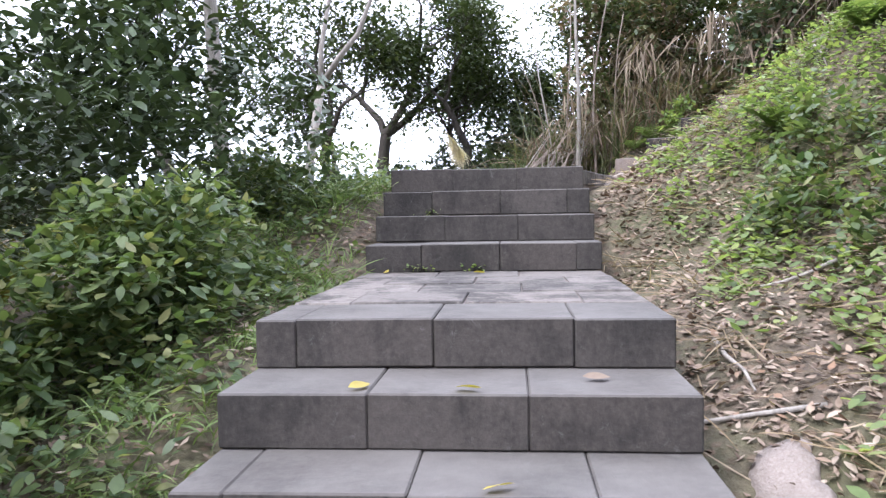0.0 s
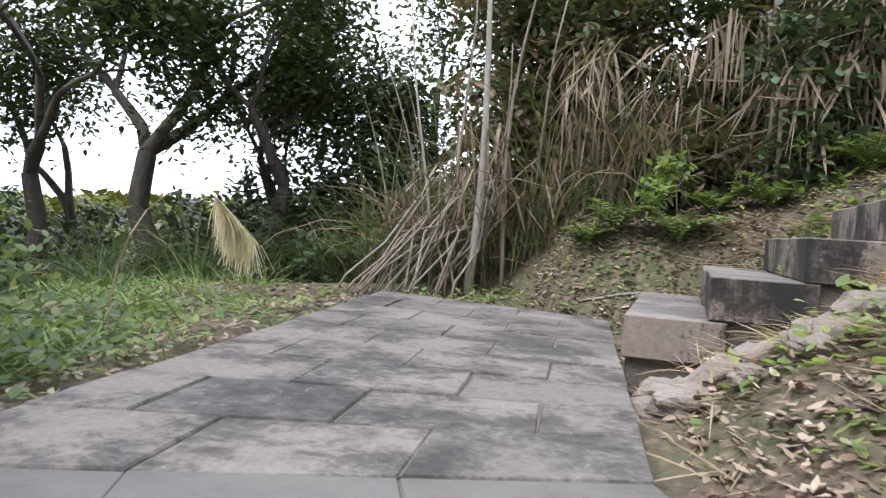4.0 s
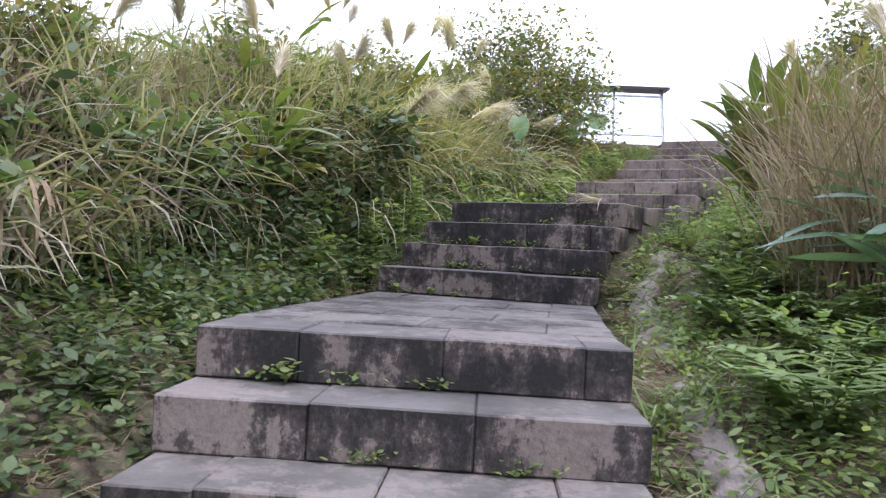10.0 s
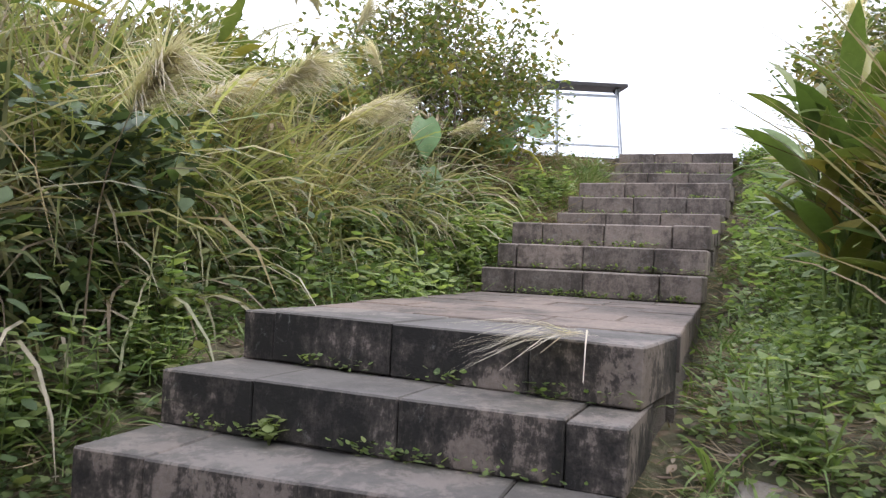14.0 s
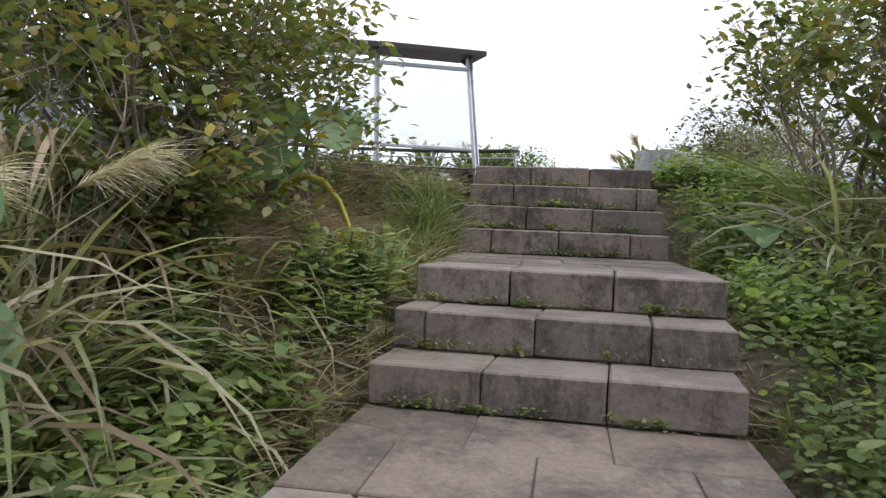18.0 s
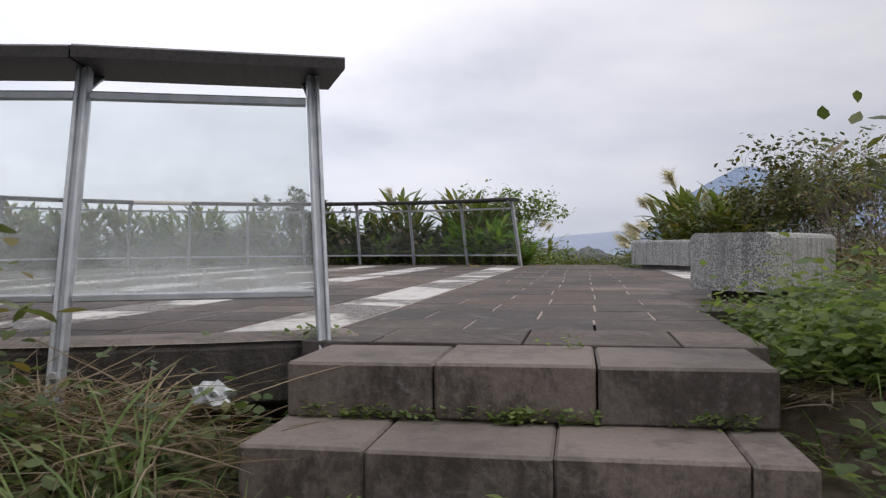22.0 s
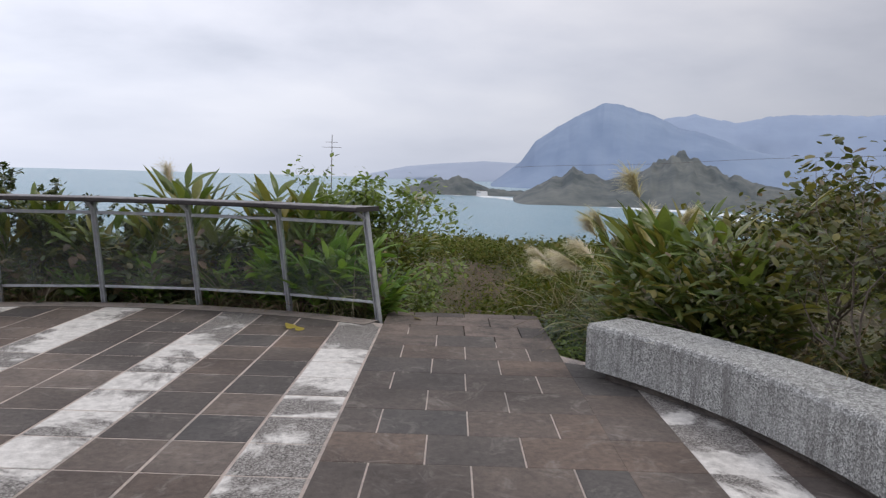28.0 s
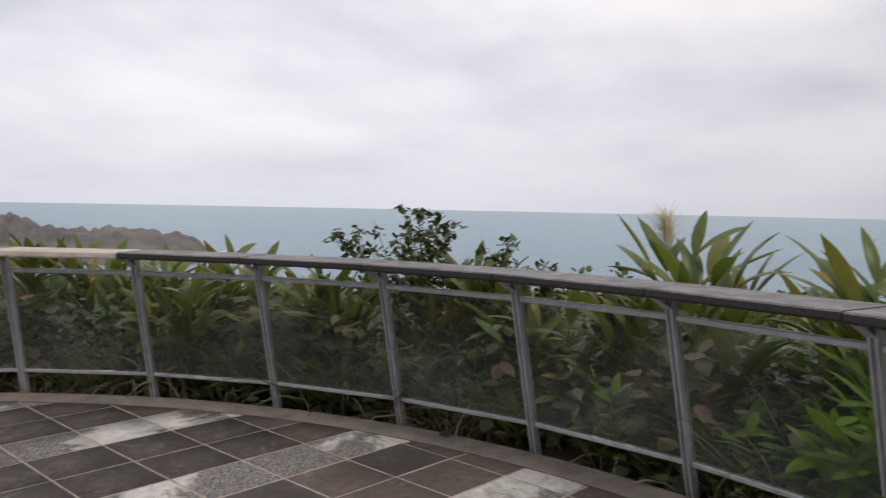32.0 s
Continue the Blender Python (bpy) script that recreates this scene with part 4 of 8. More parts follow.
def railing():
    root = thing("railing", "glass and steel railing leaning inwards, topped by dark boards", "railing", kind="structure")
    rng = random.Random(8)
    angles = [206.6, 197.9, 189.2] + [189.2 - 74.8 * i / 8 for i in range(1, 9)] + [114.4 - 139.0 * i / 14 for i in range(1, 15)]
    bays = len(angles) - 1
    for i, d in enumerate(angles):
        up = Vector((*polar(1, d + 90), 0)) - Vector((*polar(0, 0), 0))
        post = thing("post", "", "")
        post.parent = root
        tang = (Vector(polar(5, d + 0.5)) - Vector(polar(5, d - 0.5))).normalized()
        tv = Vector((tang.x, tang.y, 0))
        p, q = rail_point(d, -0.27), rail_point(d, 1.10)
        for s in (-0.017, 0.017):
            bar("post_channel", p + tv * s, q + tv * s, 0.068, 0.014, tv, M_STEEL, post)
        bar("post_web", p, q, 0.03, 0.022, tv, M_STEEL, post)
        inward = (CENTRE - Vector(polar(6.0, d))).normalized()
        iv = Vector((inward.x, inward.y, 0))
        bar("bracket", q + iv * 0.02 + Vector((0, 0, -0.07)), q + iv * 0.17 + Vector((0, 0, 0.0)), 0.012, 0.05, tv, M_STEEL, post)
        for hb in (0.04, 0.12):
            if i < 2:
                bar("bolt", rail_point(d, hb - 0.22, 0.03), rail_point(d, hb - 0.22, 0.05), 0.022, 0.022, (0, 0, 1), M_STEEL, post)
    for i in range(bays):
        d0, d1 = angles[i], angles[i + 1]
        g = 0.30
        e0, e1 = (d0 - g, d1 + g)
        bar("top_rail", rail_point(e0, 0.982), rail_point(e1, 0.982), 0.036, 0.036, (0, 0, 1), M_STEEL, root)
        bar("bottom_rail", rail_point(e0, 0.17), rail_point(e1, 0.17), 0.036, 0.03, (0, 0, 1), M_STEEL, root)
        a, b, c, e = rail_point(e0, 0.185), rail_point(e1, 0.185), rail_point(e1, 0.967), rail_point(e0, 0.967)
        nrm = (b - a).cross(e - a).normalized() * 0.004
        v = [p + nrm for p in (a, b, c, e)] + [p - nrm for p in (a, b, c, e)]
        pane = link_mesh("pane", raw_mesh("pane", v, [(0, 1, 2, 3), (7, 6, 5, 4), (0, 4, 5, 1), (1, 5, 6, 2), (2, 6, 7, 3), (3, 7, 4, 0)]), M_GLASSFILM if i < 5 else M_GLASS, root, "glass pane clouded by salt and dirt" if i < 5 else "")
        pane.visible_shadow = False
        # the boards on top, butted at the posts
        x0, x1 = d0 - 0.03, d1 + 0.03
        if i == 0:
            x0 = d0 + 1.05
        if i == bays - 1:
            x1 = d1 - 0.5
        ring = []
        for ang in (x0, x1):
            ins, outp = Vector(polar(rim_r(ang) - LEAN - 0.25, ang)), Vector(polar(rim_r(ang) - LEAN + 0.19, ang))
            dz = rng.uniform(-0.002, 0.002)
            z0, z1 = PLAZA_Z + 1.115 + rail_rise(ang), PLAZA_Z + 1.165 + rail_rise(ang)
            ring.append([(*ins.lerp(outp, 0.02), z0 + dz), (*ins, z0 + 0.012 + dz), (*ins, z1 - 0.008 + dz), (*ins.lerp(outp, 0.02), z1 + dz), (*ins.lerp(outp, 0.98), z1 + dz), (*outp, z1 - 0.008 + dz), (*outp, z0 + dz)])
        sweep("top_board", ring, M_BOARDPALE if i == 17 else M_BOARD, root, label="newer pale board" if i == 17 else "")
    return root


railing()


# ---- bench ----
def bench():
    root = thing("bench", "long curved bench of grey exposed-aggregate granite concrete", "bench")
    a0, a1, n = 233.9, 309.0, 44
    ri, ro, z0, z1 = 5.50, 6.02, PLAZA_Z + 0.07, PLAZA_Z + 0.43
    prof = [(ri, z0), (ri, z1 - 0.035), (ri + 0.012, z1 - 0.012), (ri + 0.035, z1), (ro - 0.035, z1), (ro - 0.012, z1 - 0.012), (ro, z1 - 0.035), (ro, z0)]
    # bowed out a little towards the far end
    grow = lambda i: 0.28 * smoothstep(0.25, 1.0, i / n)
    seat = [[(*polar(r + grow(i), a0 + (a1 - a0) * i / n), z) for r, z in prof] for i in range(n + 1)]
    sweep("seat", seat, M_GRANITE, root, smooth=False)
    foot = [[(*polar(r + grow(i), a0 + 1.5 + (a1 - a0 - 3) * i / n), z) for r, z in ((ri + 0.07, PLAZA_Z - 0.3), (ri + 0.07, z0 + 0.002), (ro - 0.07, z0 + 0.002), (ro - 0.07, PLAZA_Z - 0.3))] for i in range(n + 1)]
    sweep("footing", foot, M_CURB, root, label="dark stained footing")


bench()


# ---- sea and distance ----
SEA_Z = -25.0


def sea():
    n, r = 96, 4800
    v = [(18 + r * math.cos(2 * math.pi * i / n), 4 + r * math.sin(2 * math.pi * i / n), SEA_Z) for i in range(n)]
    ob = link_mesh("water", raw_mesh("water", v, [tuple(range(n))]), M_SEA)
    tagged(ob, "pale turquoise sea out to the hazy horizon", "sea", kind="structure")


sea()


def ridge(name, label, az, dist, profile, depth, mat, seed, rough=0.06, cells=90, crag=0.0):
    """A hill range seen from the terrace: heights along bearings, roughened, with a body of some depth."""
    rng = np.random.RandomState(seed)
    profile = sorted(profile)
    bear = np.array([p[0] for p in profile], float)
    hts = np.array([p[1] for p in profile], float)
    n, m = cells * 2, 22
    bs = np.linspace(bear[0], bear[-1], n)
    h = np.interp(bs, bear, hts)
    ph = rng.uniform(0, 6.28, (6, 3))
    v = []
    for i, b in enumerate(bs):
        for j in range(m):
            t = j / (m - 1)
            s = math.sin(math.pi * min(t * 1.0, 1.0) * 0.5) if t <= 1 else 1
            wob = 1.6 * noise.noise(Vector((b * 0.16, t * 1.6, seed))) + 0.9 * noise.noise(Vector((b * 0.4, t * 3.0, seed + 3))) + 0.5 * noise.noise(Vector((b * 0.9, t * 6.0, seed + 7)))
            wob2 = noise.noise(Vector((b * 0.22 + 1.5 * t, t * 2.0, seed + 11))) + 0.6 * noise.noise(Vector((b * 0.7, t * 4.0, seed + 13)))
            hh = h[i] * s * (1 + rough * wob * 0.5 * (1.2 - t)) + h[i] * rough * 0.35 * wob2 * s
            hh += h[i] * crag * s * (noise.noise(Vector((b * 1.3, t * 3.0, seed + 21))) + 0.6 * noise.noise(Vector((b * 3.0, t * 7.0, seed + 23))))
            d = dist + depth * (t - 1.0) + depth * 0.12 * wob2 * (1 - t)
            a = radians(b)
            v.append((22 + d * math.cos(a), 2 + d * math.sin(a), SEA_Z - 1.0 + max(hh, 0) * (1 if t > 0 else 0)))
    idx = np.arange(n * m).reshape(n, m)
    q = np.stack([idx[:-1, :-1], idx[1:, :-1], idx[1:, 1:], idx[:-1, 1:]], -1).reshape(-1, 4)
    ob = link_mesh(name, np_mesh(name, v, q, True), mat)
    return tagged(ob, label, "backdrop", kind="structure")


# ---- the way down beyond the terrace ----
def way_down():
    root = thing("stair_flight", "worn paved steps going down the far side of the terrace", "stairs", "stair flights", "structure")
    rng = random.Random(31)
    u, i = 12.32, 0
    while u < 21.5:
        tread = 0.32 if u < 13.9 else 0.46
        w = 1.62 if i == 0 else (1.4 if u < 14.5 else 1.15)
        z = PLAZA_Z - 0.17 * (i + 1) if i < 5 else PLAZA_Z + float(way_z(u))
        s = -w / 2
        for L in PATTERNS[i % 2]:
            L = L * w / 1.5
            v0, v1 = float(way_v(u)), float(way_v(u + tread))
            q = [puv(u + 0.004, v0 + s + 0.004), puv(u + tread - 0.004, v1 + s + 0.004), puv(u + tread - 0.004, v1 + s + L - 0.004), puv(u + 0.004, v0 + s + L - 0.004)]
            prism("step_block", q, z - 0.35, z + rng.uniform(-0.006, 0.006), M_PAVEDRY, root)
            s += L
        u += tread
        i += 1


way_down()


def far_things():
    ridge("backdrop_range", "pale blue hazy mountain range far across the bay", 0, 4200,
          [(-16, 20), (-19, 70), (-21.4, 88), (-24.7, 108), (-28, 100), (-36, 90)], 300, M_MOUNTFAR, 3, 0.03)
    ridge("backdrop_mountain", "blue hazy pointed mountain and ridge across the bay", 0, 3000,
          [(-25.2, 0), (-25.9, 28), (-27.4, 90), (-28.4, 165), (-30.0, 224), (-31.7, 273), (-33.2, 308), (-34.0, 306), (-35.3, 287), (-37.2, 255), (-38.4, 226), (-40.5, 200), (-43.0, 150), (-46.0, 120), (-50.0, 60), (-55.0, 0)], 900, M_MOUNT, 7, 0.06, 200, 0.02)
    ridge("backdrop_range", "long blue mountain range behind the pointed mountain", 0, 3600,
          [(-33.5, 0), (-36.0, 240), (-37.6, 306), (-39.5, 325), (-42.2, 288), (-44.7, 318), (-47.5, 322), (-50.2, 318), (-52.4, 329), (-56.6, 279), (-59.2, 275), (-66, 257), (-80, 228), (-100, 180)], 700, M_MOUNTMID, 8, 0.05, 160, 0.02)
    ridge("backdrop_headland", "dark green headland hills beyond the beach", 0, 1150,
          [(-26.8, 0), (-27.9, 13), (-29.5, 29), (-30.4, 36), (-31.2, 45), (-32.5, 38), (-33.8, 31), (-35.5, 40), (-37, 55), (-38.4, 72), (-39.4, 66), (-41.2, 48), (-43.5, 34),
           (-47, 22), (-52, 20), (-60, 20)], 260, M_HILL, 11, 0.07, 190, 0.16)
    ridge("backdrop_slope", "olive green hillside sloping to the shore", 0, 640,
          [(-43.0, 0), (-45.5, 5), (-48, 12), (-51.5, 30), (-53.9, 46), (-57.3, 61), (-59.4, 69), (-66, 82), (-80, 90), (-100, 80)], 330, M_HILLG, 17, 0.06, 110)
    ridge("backdrop_islet", "low dark rocky islet in the bay", 0, 1280,
          [(-18.3, 0), (-18.9, 9), (-19.6, 13), (-20.4, 21), (-21.2, 27), (-22.2, 24), (-23.0, 27), (-23.8, 22), (-24.8, 13), (-26.5, 9), (-28.4, 8), (-29.5, 0)], 90, M_HILL, 23, 0.10, 120, 0.28)
    ridge("backdrop_point", "ochre rocky point with a grassy top by the sea", 0, 520,
          [(62, 30), (56, 33), (52, 29), (50, 25), (48.2, 20), (46.2, 15), (44.5, 14), (43, 16), (40, 13), (38, 11), (37.2, 6), (36.6, 0)], 120, M_ROCK, 29, 0.10, 120, 0.2)
    # lines of surf on the shore of the bay
    def surf(line, wide, seed):
        rng = random.Random(seed)
        v, f = [], []
        n = 90
        for i in range(n + 1):
            t = i / n * (len(line) - 1)
            k = min(int(t), len(line) - 2)
            b = line[k][0] + (line[k + 1][0] - line[k][0]) * (t - k)
            d = line[k][1] + (line[k + 1][1] - line[k][1]) * (t - k)
            w = wide * (0.25 + 0.75 * abs(noise.noise(Vector((i * 0.21, seed * 3.1, 0)))) * 2.2 * rng.uniform(0.5, 1.2))
            a = radians(b)
            for dd in (d - w / 2, d + w / 2):
                v.append((22 + dd * math.cos(a), 2 + dd * math.sin(a), SEA_Z + 0.25))
        f = [(2 * i, 2 * i + 1, 2 * i + 3, 2 * i + 2) for i in range(n)]
        ob = link_mesh("surf", raw_mesh("surf", v, f), M_FOAM)
        tagged(ob, "white breaking surf along the shore", "surf", "surf lines", "structure")
    surf([(-17.6, 1330), (-20, 1230), (-24, 1215), (-28, 1010), (-31.5, 985), (-36, 900), (-40, 830), (-45, 745), (-50, 690), (-58, 640)], 170, 1)
    surf([(-23.6, 1420), (-27.5, 1400), (-28.4, 1330)], 120, 2)
    surf([(-40.5, 640), (-44, 610), (-48, 600), (-56, 560)], 60, 3)
    surf([(-43.5, 560), (-47, 545), (-56, 520)], 55, 4)
    surf([(-42.5, 700), (-48, 655), (-55, 610)], 66, 5)
    surf([(33, 560), (36, 500), (38, 470), (41, 450)], 14, 6)


far_things()

# ---- plants ----
RNG = np.random.RandomState(42)
PROFILES = {
    "chip": np.array([0.3, 1.0, 0.12]),
    "blade": np.array([0.55, 0.95, 1.0, 0.85, 0.55, 0.05]),
    "leaf": np.array([0.10, 0.95, 0.80, 0.04]),
    "heart": np.array([0.35, 1.0, 0.85, 0.5, 0.04]),
    "long": np.array([0.15, 0.75, 1.0, 0.9, 0.6, 0.03]),
    "hair": np.array([1.0, 0.8, 0.3]),
}


def U(lo, hi, n):
    return RNG.uniform(lo, hi, n)


def strips(base, az, tilt, curl, length, width, profile, twist=None, fold=0.0):
    """Many leaves or blades at once, each a bent strip: it leaves its base at a tilt off the vertical and bends further along its length."""
    prof = PROFILES[profile]
    n, s = len(base), len(prof)
    t = np.linspace(0, 1, s)
    ang = tilt[:, None] + curl[:, None] * t[None]
    seg = length[:, None] / (s - 1)
    mid = (ang[:, 1:] + ang[:, :-1]) / 2
    h = np.concatenate([np.zeros((n, 1)), np.cumsum(np.sin(mid) * seg, 1)], 1)
    z = np.concatenate([np.zeros((n, 1)), np.cumsum(np.cos(mid) * seg, 1)], 1)
    ca, sa = np.cos(az)[:, None], np.sin(az)[:, None]
    cx, cy, cz = base[:, 0:1] + h * ca, base[:, 1:2] + h * sa, base[:, 2:3] + z
    w = width[:, None] / 2 * prof[None]
    tw = (np.zeros(n) if twist is None else twist)[:, None] * (0.3 + t[None])
    nx, ny, nz = np.cos(ang) * ca, np.cos(ang) * sa, -np.sin(ang)
    sx, sy, sz = -sa * np.cos(tw) + nx * np.sin(tw), ca * np.cos(tw) + ny * np.sin(tw), nz * np.sin(tw)
    v = np.empty((n, s, 2, 3))
    for k, sg in ((0, 1), (1, -1)):
        v[:, :, k, 0], v[:, :, k, 1], v[:, :, k, 2] = cx + sg * w * sx, cy + sg * w * sy, cz + sg * w * sz
    if fold:
        # a midrib sunk between two raised halves
        m = np.empty((n, s, 3, 3))
        m[:, :, 0], m[:, :, 2] = v[:, :, 0], v[:, :, 1]
        m[:, :, 1, 0], m[:, :, 1, 1], m[:, :, 1, 2] = cx - fold * w * nx, cy - fold * w * ny, cz - fold * w * nz
        idx = np.arange(n * s * 3).reshape(n, s, 3)
        q = np.concatenate([np.stack([idx[:, :-1, k], idx[:, :-1, k + 1], idx[:, 1:, k + 1], idx[:, 1:, k]], -1).reshape(-1, 4) for k in (0, 1)])
        return m.reshape(-1, 3), q
    idx = np.arange(n * s * 2).reshape(n, s, 2)
    q = np.stack([idx[:, :-1, 0], idx[:, :-1, 1], idx[:, 1:, 1], idx[:, 1:, 0]], -1).reshape(-1, 4)
    return v.reshape(-1, 3), q


def join(parts):
    vs, qs, off = [], [], 0
    for v, q in parts:
        vs.append(v)
        qs.append(q + off)
        off += len(v)
    return np.concatenate(vs), np.concatenate(qs)


def stuff(name, parts, mat, label, category, kind="stuff"):
    v, q = join(parts)
    ob = link_mesh(name, np_mesh(name, v, q), mat)
    return tagged(ob, label, category, kind=kind)


def piece(name, parts, mat, parent, label=""):
    v, q = join(parts)
    return link_mesh(name, np_mesh(name, v, q), mat, parent, label)


def terrace_uv(x, y):
    p = np.stack([x - PO.x, y - PO.y], -1)
    u, v = p @ np.array(PU), p @ np.array(PV)
    return u, v, np.hypot(u - CU, v - CV)


def sample(n, box, keep, plan=None):
    """Random places in a box (x0, y0, x1, y1) that pass a test of x, y, distance to the stairs, side and place along them."""
    out, got = [], 0
    for _ in range(60):
        x, y = U(box[0], box[2], n * 2), U(box[1], box[3], n * 2)
        if plan:
            x, y = plan(x, y)
        d, z, side, along = near_line(x, y)
        m = keep(x, y, d, side, along)
        out.append(np.stack([x[m], y[m]], -1))
        got += int(m.sum())
        if got >= n:
            break
    p = np.concatenate(out)[:n]
    return np.concatenate([p, ground_z(p[:, 0], p[:, 1])[:, None]], 1)


def spread(c, per, rad):
    """per places scattered round each centre."""
    b = np.repeat(c, per, 0).copy()
    n = len(b)
    r, a = rad * np.sqrt(U(0, 1, n)), U(0, 2 * math.pi, n)
    b[:, 0] += r * np.cos(a)
    b[:, 1] += r * np.sin(a)
    return b


def reeds(c, per=46, lo=0.7, hi=1.5, rad=0.22, width=0.017, curl=(0.5, 2.6), tilt=(0.0, 0.5)):
    b = spread(c, per, rad)
    n = len(b)
    scale = np.repeat(U(0.7, 1.2, len(c)), per)
    b[:, 2] -= 0.03
    lean = np.repeat(U(0, 6.283, len(c)), per) + RNG.normal(0, 1.4, n)
    return strips(b, lean, U(*tilt, n), U(*curl, n), U(lo, hi, n) * scale, U(0.6, 1.4, n) * width, "blade", U(-1.0, 1.0, n))


def leaves(b, lo, hi, aspect=0.6, tilt=(0.7, 1.8), curl=(-0.2, 0.9), profile="leaf"):
    n = len(b)
    L = U(lo, hi, n)
    return strips(b, U(0, 6.283, n), U(*tilt, n), U(*curl, n), L, L * aspect * U(0.8, 1.2, n), profile, U(-0.6, 0.6, n))


def cover(c, per, rad, height, lo, hi, aspect=0.62):
    """Low leaves in tufts on the ground."""
    b = spread(c, per, rad)
    n = len(b)
    b[:, 2] = ground_z(b[:, 0], b[:, 1]) + np.abs(RNG.normal(0, 0.5, n)) * height * np.repeat(U(0.3, 1.3, len(c)), per) + 0.012
    return leaves(b, lo, hi, aspect, (0.8, 1.75))


def blob(centre, size, n, hollow=0.35):
    """Places in an uneven ball, more of them near the outside."""
    d = RNG.normal(0, 1, (n, 3))
    d /= np.linalg.norm(d, axis=1)[:, None]
    r = U(hollow, 1, n) ** 0.6
    lump = 1 + 0.28 * np.sin(d[:, 0] * 4.1 + centre[0] * 3) * np.cos(d[:, 1] * 3.7 + centre[1] * 5) + 0.2 * np.sin(d[:, 2] * 5 + centre[0])
    return np.asarray(centre) + d * (r * lump)[:, None] * np.asarray(size)


def tubes(segs, sides=5):
    """Round twigs from rows of start, end and the two radii."""
    s = np.array(segs, float)
    p, q, r0, r1 = s[:, 0:3], s[:, 3:6], s[:, 6], s[:, 7]
    d = q - p
    d /= np.linalg.norm(d, axis=1)[:, None] + 1e-9
    ref = np.where(np.abs(d[:, 2:3]) > 0.9, np.array([[1.0, 0, 0]]), np.array([[0, 0, 1.0]]))
    a = np.cross(d, ref)
    a /= np.linalg.norm(a, axis=1)[:, None]
    b = np.cross(d, a)
    th = np.arange(sides) * 2 * math.pi / sides
    ring = a[:, None] * np.cos(th)[None, :, None] + b[:, None] * np.sin(th)[None, :, None]
    v = np.concatenate([p[:, None] + ring * r0[:, None, None], q[:, None] + ring * r1[:, None, None]], 1)
    n = len(s)
    base = np.arange(n)[:, None] * sides * 2
    j = np.arange(sides)
    quad = np.stack([j, (j + 1) % sides, (j + 1) % sides + sides, j + sides], -1)
    return v.reshape(-1, 3), (base[:, :, None] + quad[None]).reshape(-1, 4)


def grow(rng, p, d, length, radius, depth, segs, tips, wander=0.25, up=0.12, fork=(2, 3), angle=0.65, shrink=0.72):
    """A limb that bends as it grows and forks at its end."""
    n = 3 if depth > 1 else 2
    r = radius
    for i in range(n):
        d = (d + Vector((rng.gauss(0, wander), rng.gauss(0, wander), rng.gauss(0, wander) + up))).normalized()
        q = p + d * (length / n)
        r2 = r * 0.86
        segs.append((*p, *q, r, r2))
        p, r = q, r2
        if depth <= 1:
            tips.append(tuple(p))
    if depth <= 0:
        return
    for k in range(rng.randint(*fork)):
        side = d.orthogonal().normalized()
        side.rotate(Matrix.Rotation(rng.uniform(0, 6.283), 3, d))
        nd = (d + side * math.tan(angle) * rng.uniform(0.5, 1.2)).normalized()
        grow(rng, p, nd, length * shrink * rng.uniform(0.75, 1.15), r * 0.78, depth - 1, segs, tips, wander, up, fork, angle, shrink)


def woody(name, label, category, x, y, stems, length, radius, depth, leaf_mat_, per_tip, leaf_len, rad, seed, bark_mat=None, group="", lean=(0, 0), sink=0.05, aspect=0.55,
          up=0.12, wander=0.25, angle=0.65, fork=(2, 3), part_names=("branch_frame", "foliage"), z=None, extra=None):
    """A shrub or tree: stems that fork, with leaves clustered on the twigs."""
    rng = random.Random(seed)
    gz = float(ground_z(x, y)) if z is None else z
    root = thing(name, label, category, group, at=(x, y, gz - sink))
    segs, tips = [], []
    for k in range(stems):
        a = rng.uniform(0, 6.283)
        d = Vector((math.cos(a) * 0.35 + lean[0], math.sin(a) * 0.35 + lean[1], 1)) if stems > 1 else Vector((lean[0], lean[1], 1))
        p = Vector((rng.uniform(-0.1, 0.1), rng.uniform(-0.1, 0.1), 0)) * (stems > 1)
        grow(rng, p, d.normalized(), length * rng.uniform(0.8, 1.15), radius, depth, segs, tips, wander, up, fork, angle)
    frame_ = piece(part_names[0], [tubes(segs)], bark_mat or M_TWIG, root)
    if per_tip:
        b = np.repeat(np.array(tips), per_tip, 0)
        b = b + RNG.normal(0, rad, b.shape)
        piece(part_names[1], [leaves(b, leaf_len[0], leaf_len[1], aspect, (0.7, 2.3))], leaf_mat_, root)
    if extra:
        n_extra, mat2 = extra
        t = np.array(tips)[RNG.randint(0, len(tips), n_extra)]
        tagged(piece("yellow_leaf", [leaves(t + RNG.normal(0, rad, t.shape), leaf_len[0], leaf_len[1] * 1.3, 0.7, (0.9, 2.3))], mat2, root, "yellowed leaves"), kind="stuff")
    return root


# --- banks of the long stairs ---
LEFT = lambda x, y, d, s, a: (s > 0) & (a > 8.3) & (x < 18.0) & (terrace_uv(x, y)[2] > 6.75)
RIGHT = lambda x, y, d, s, a: (s < 0) & (a > 8.0) & (terrace_uv(x, y)[2] > 6.5)

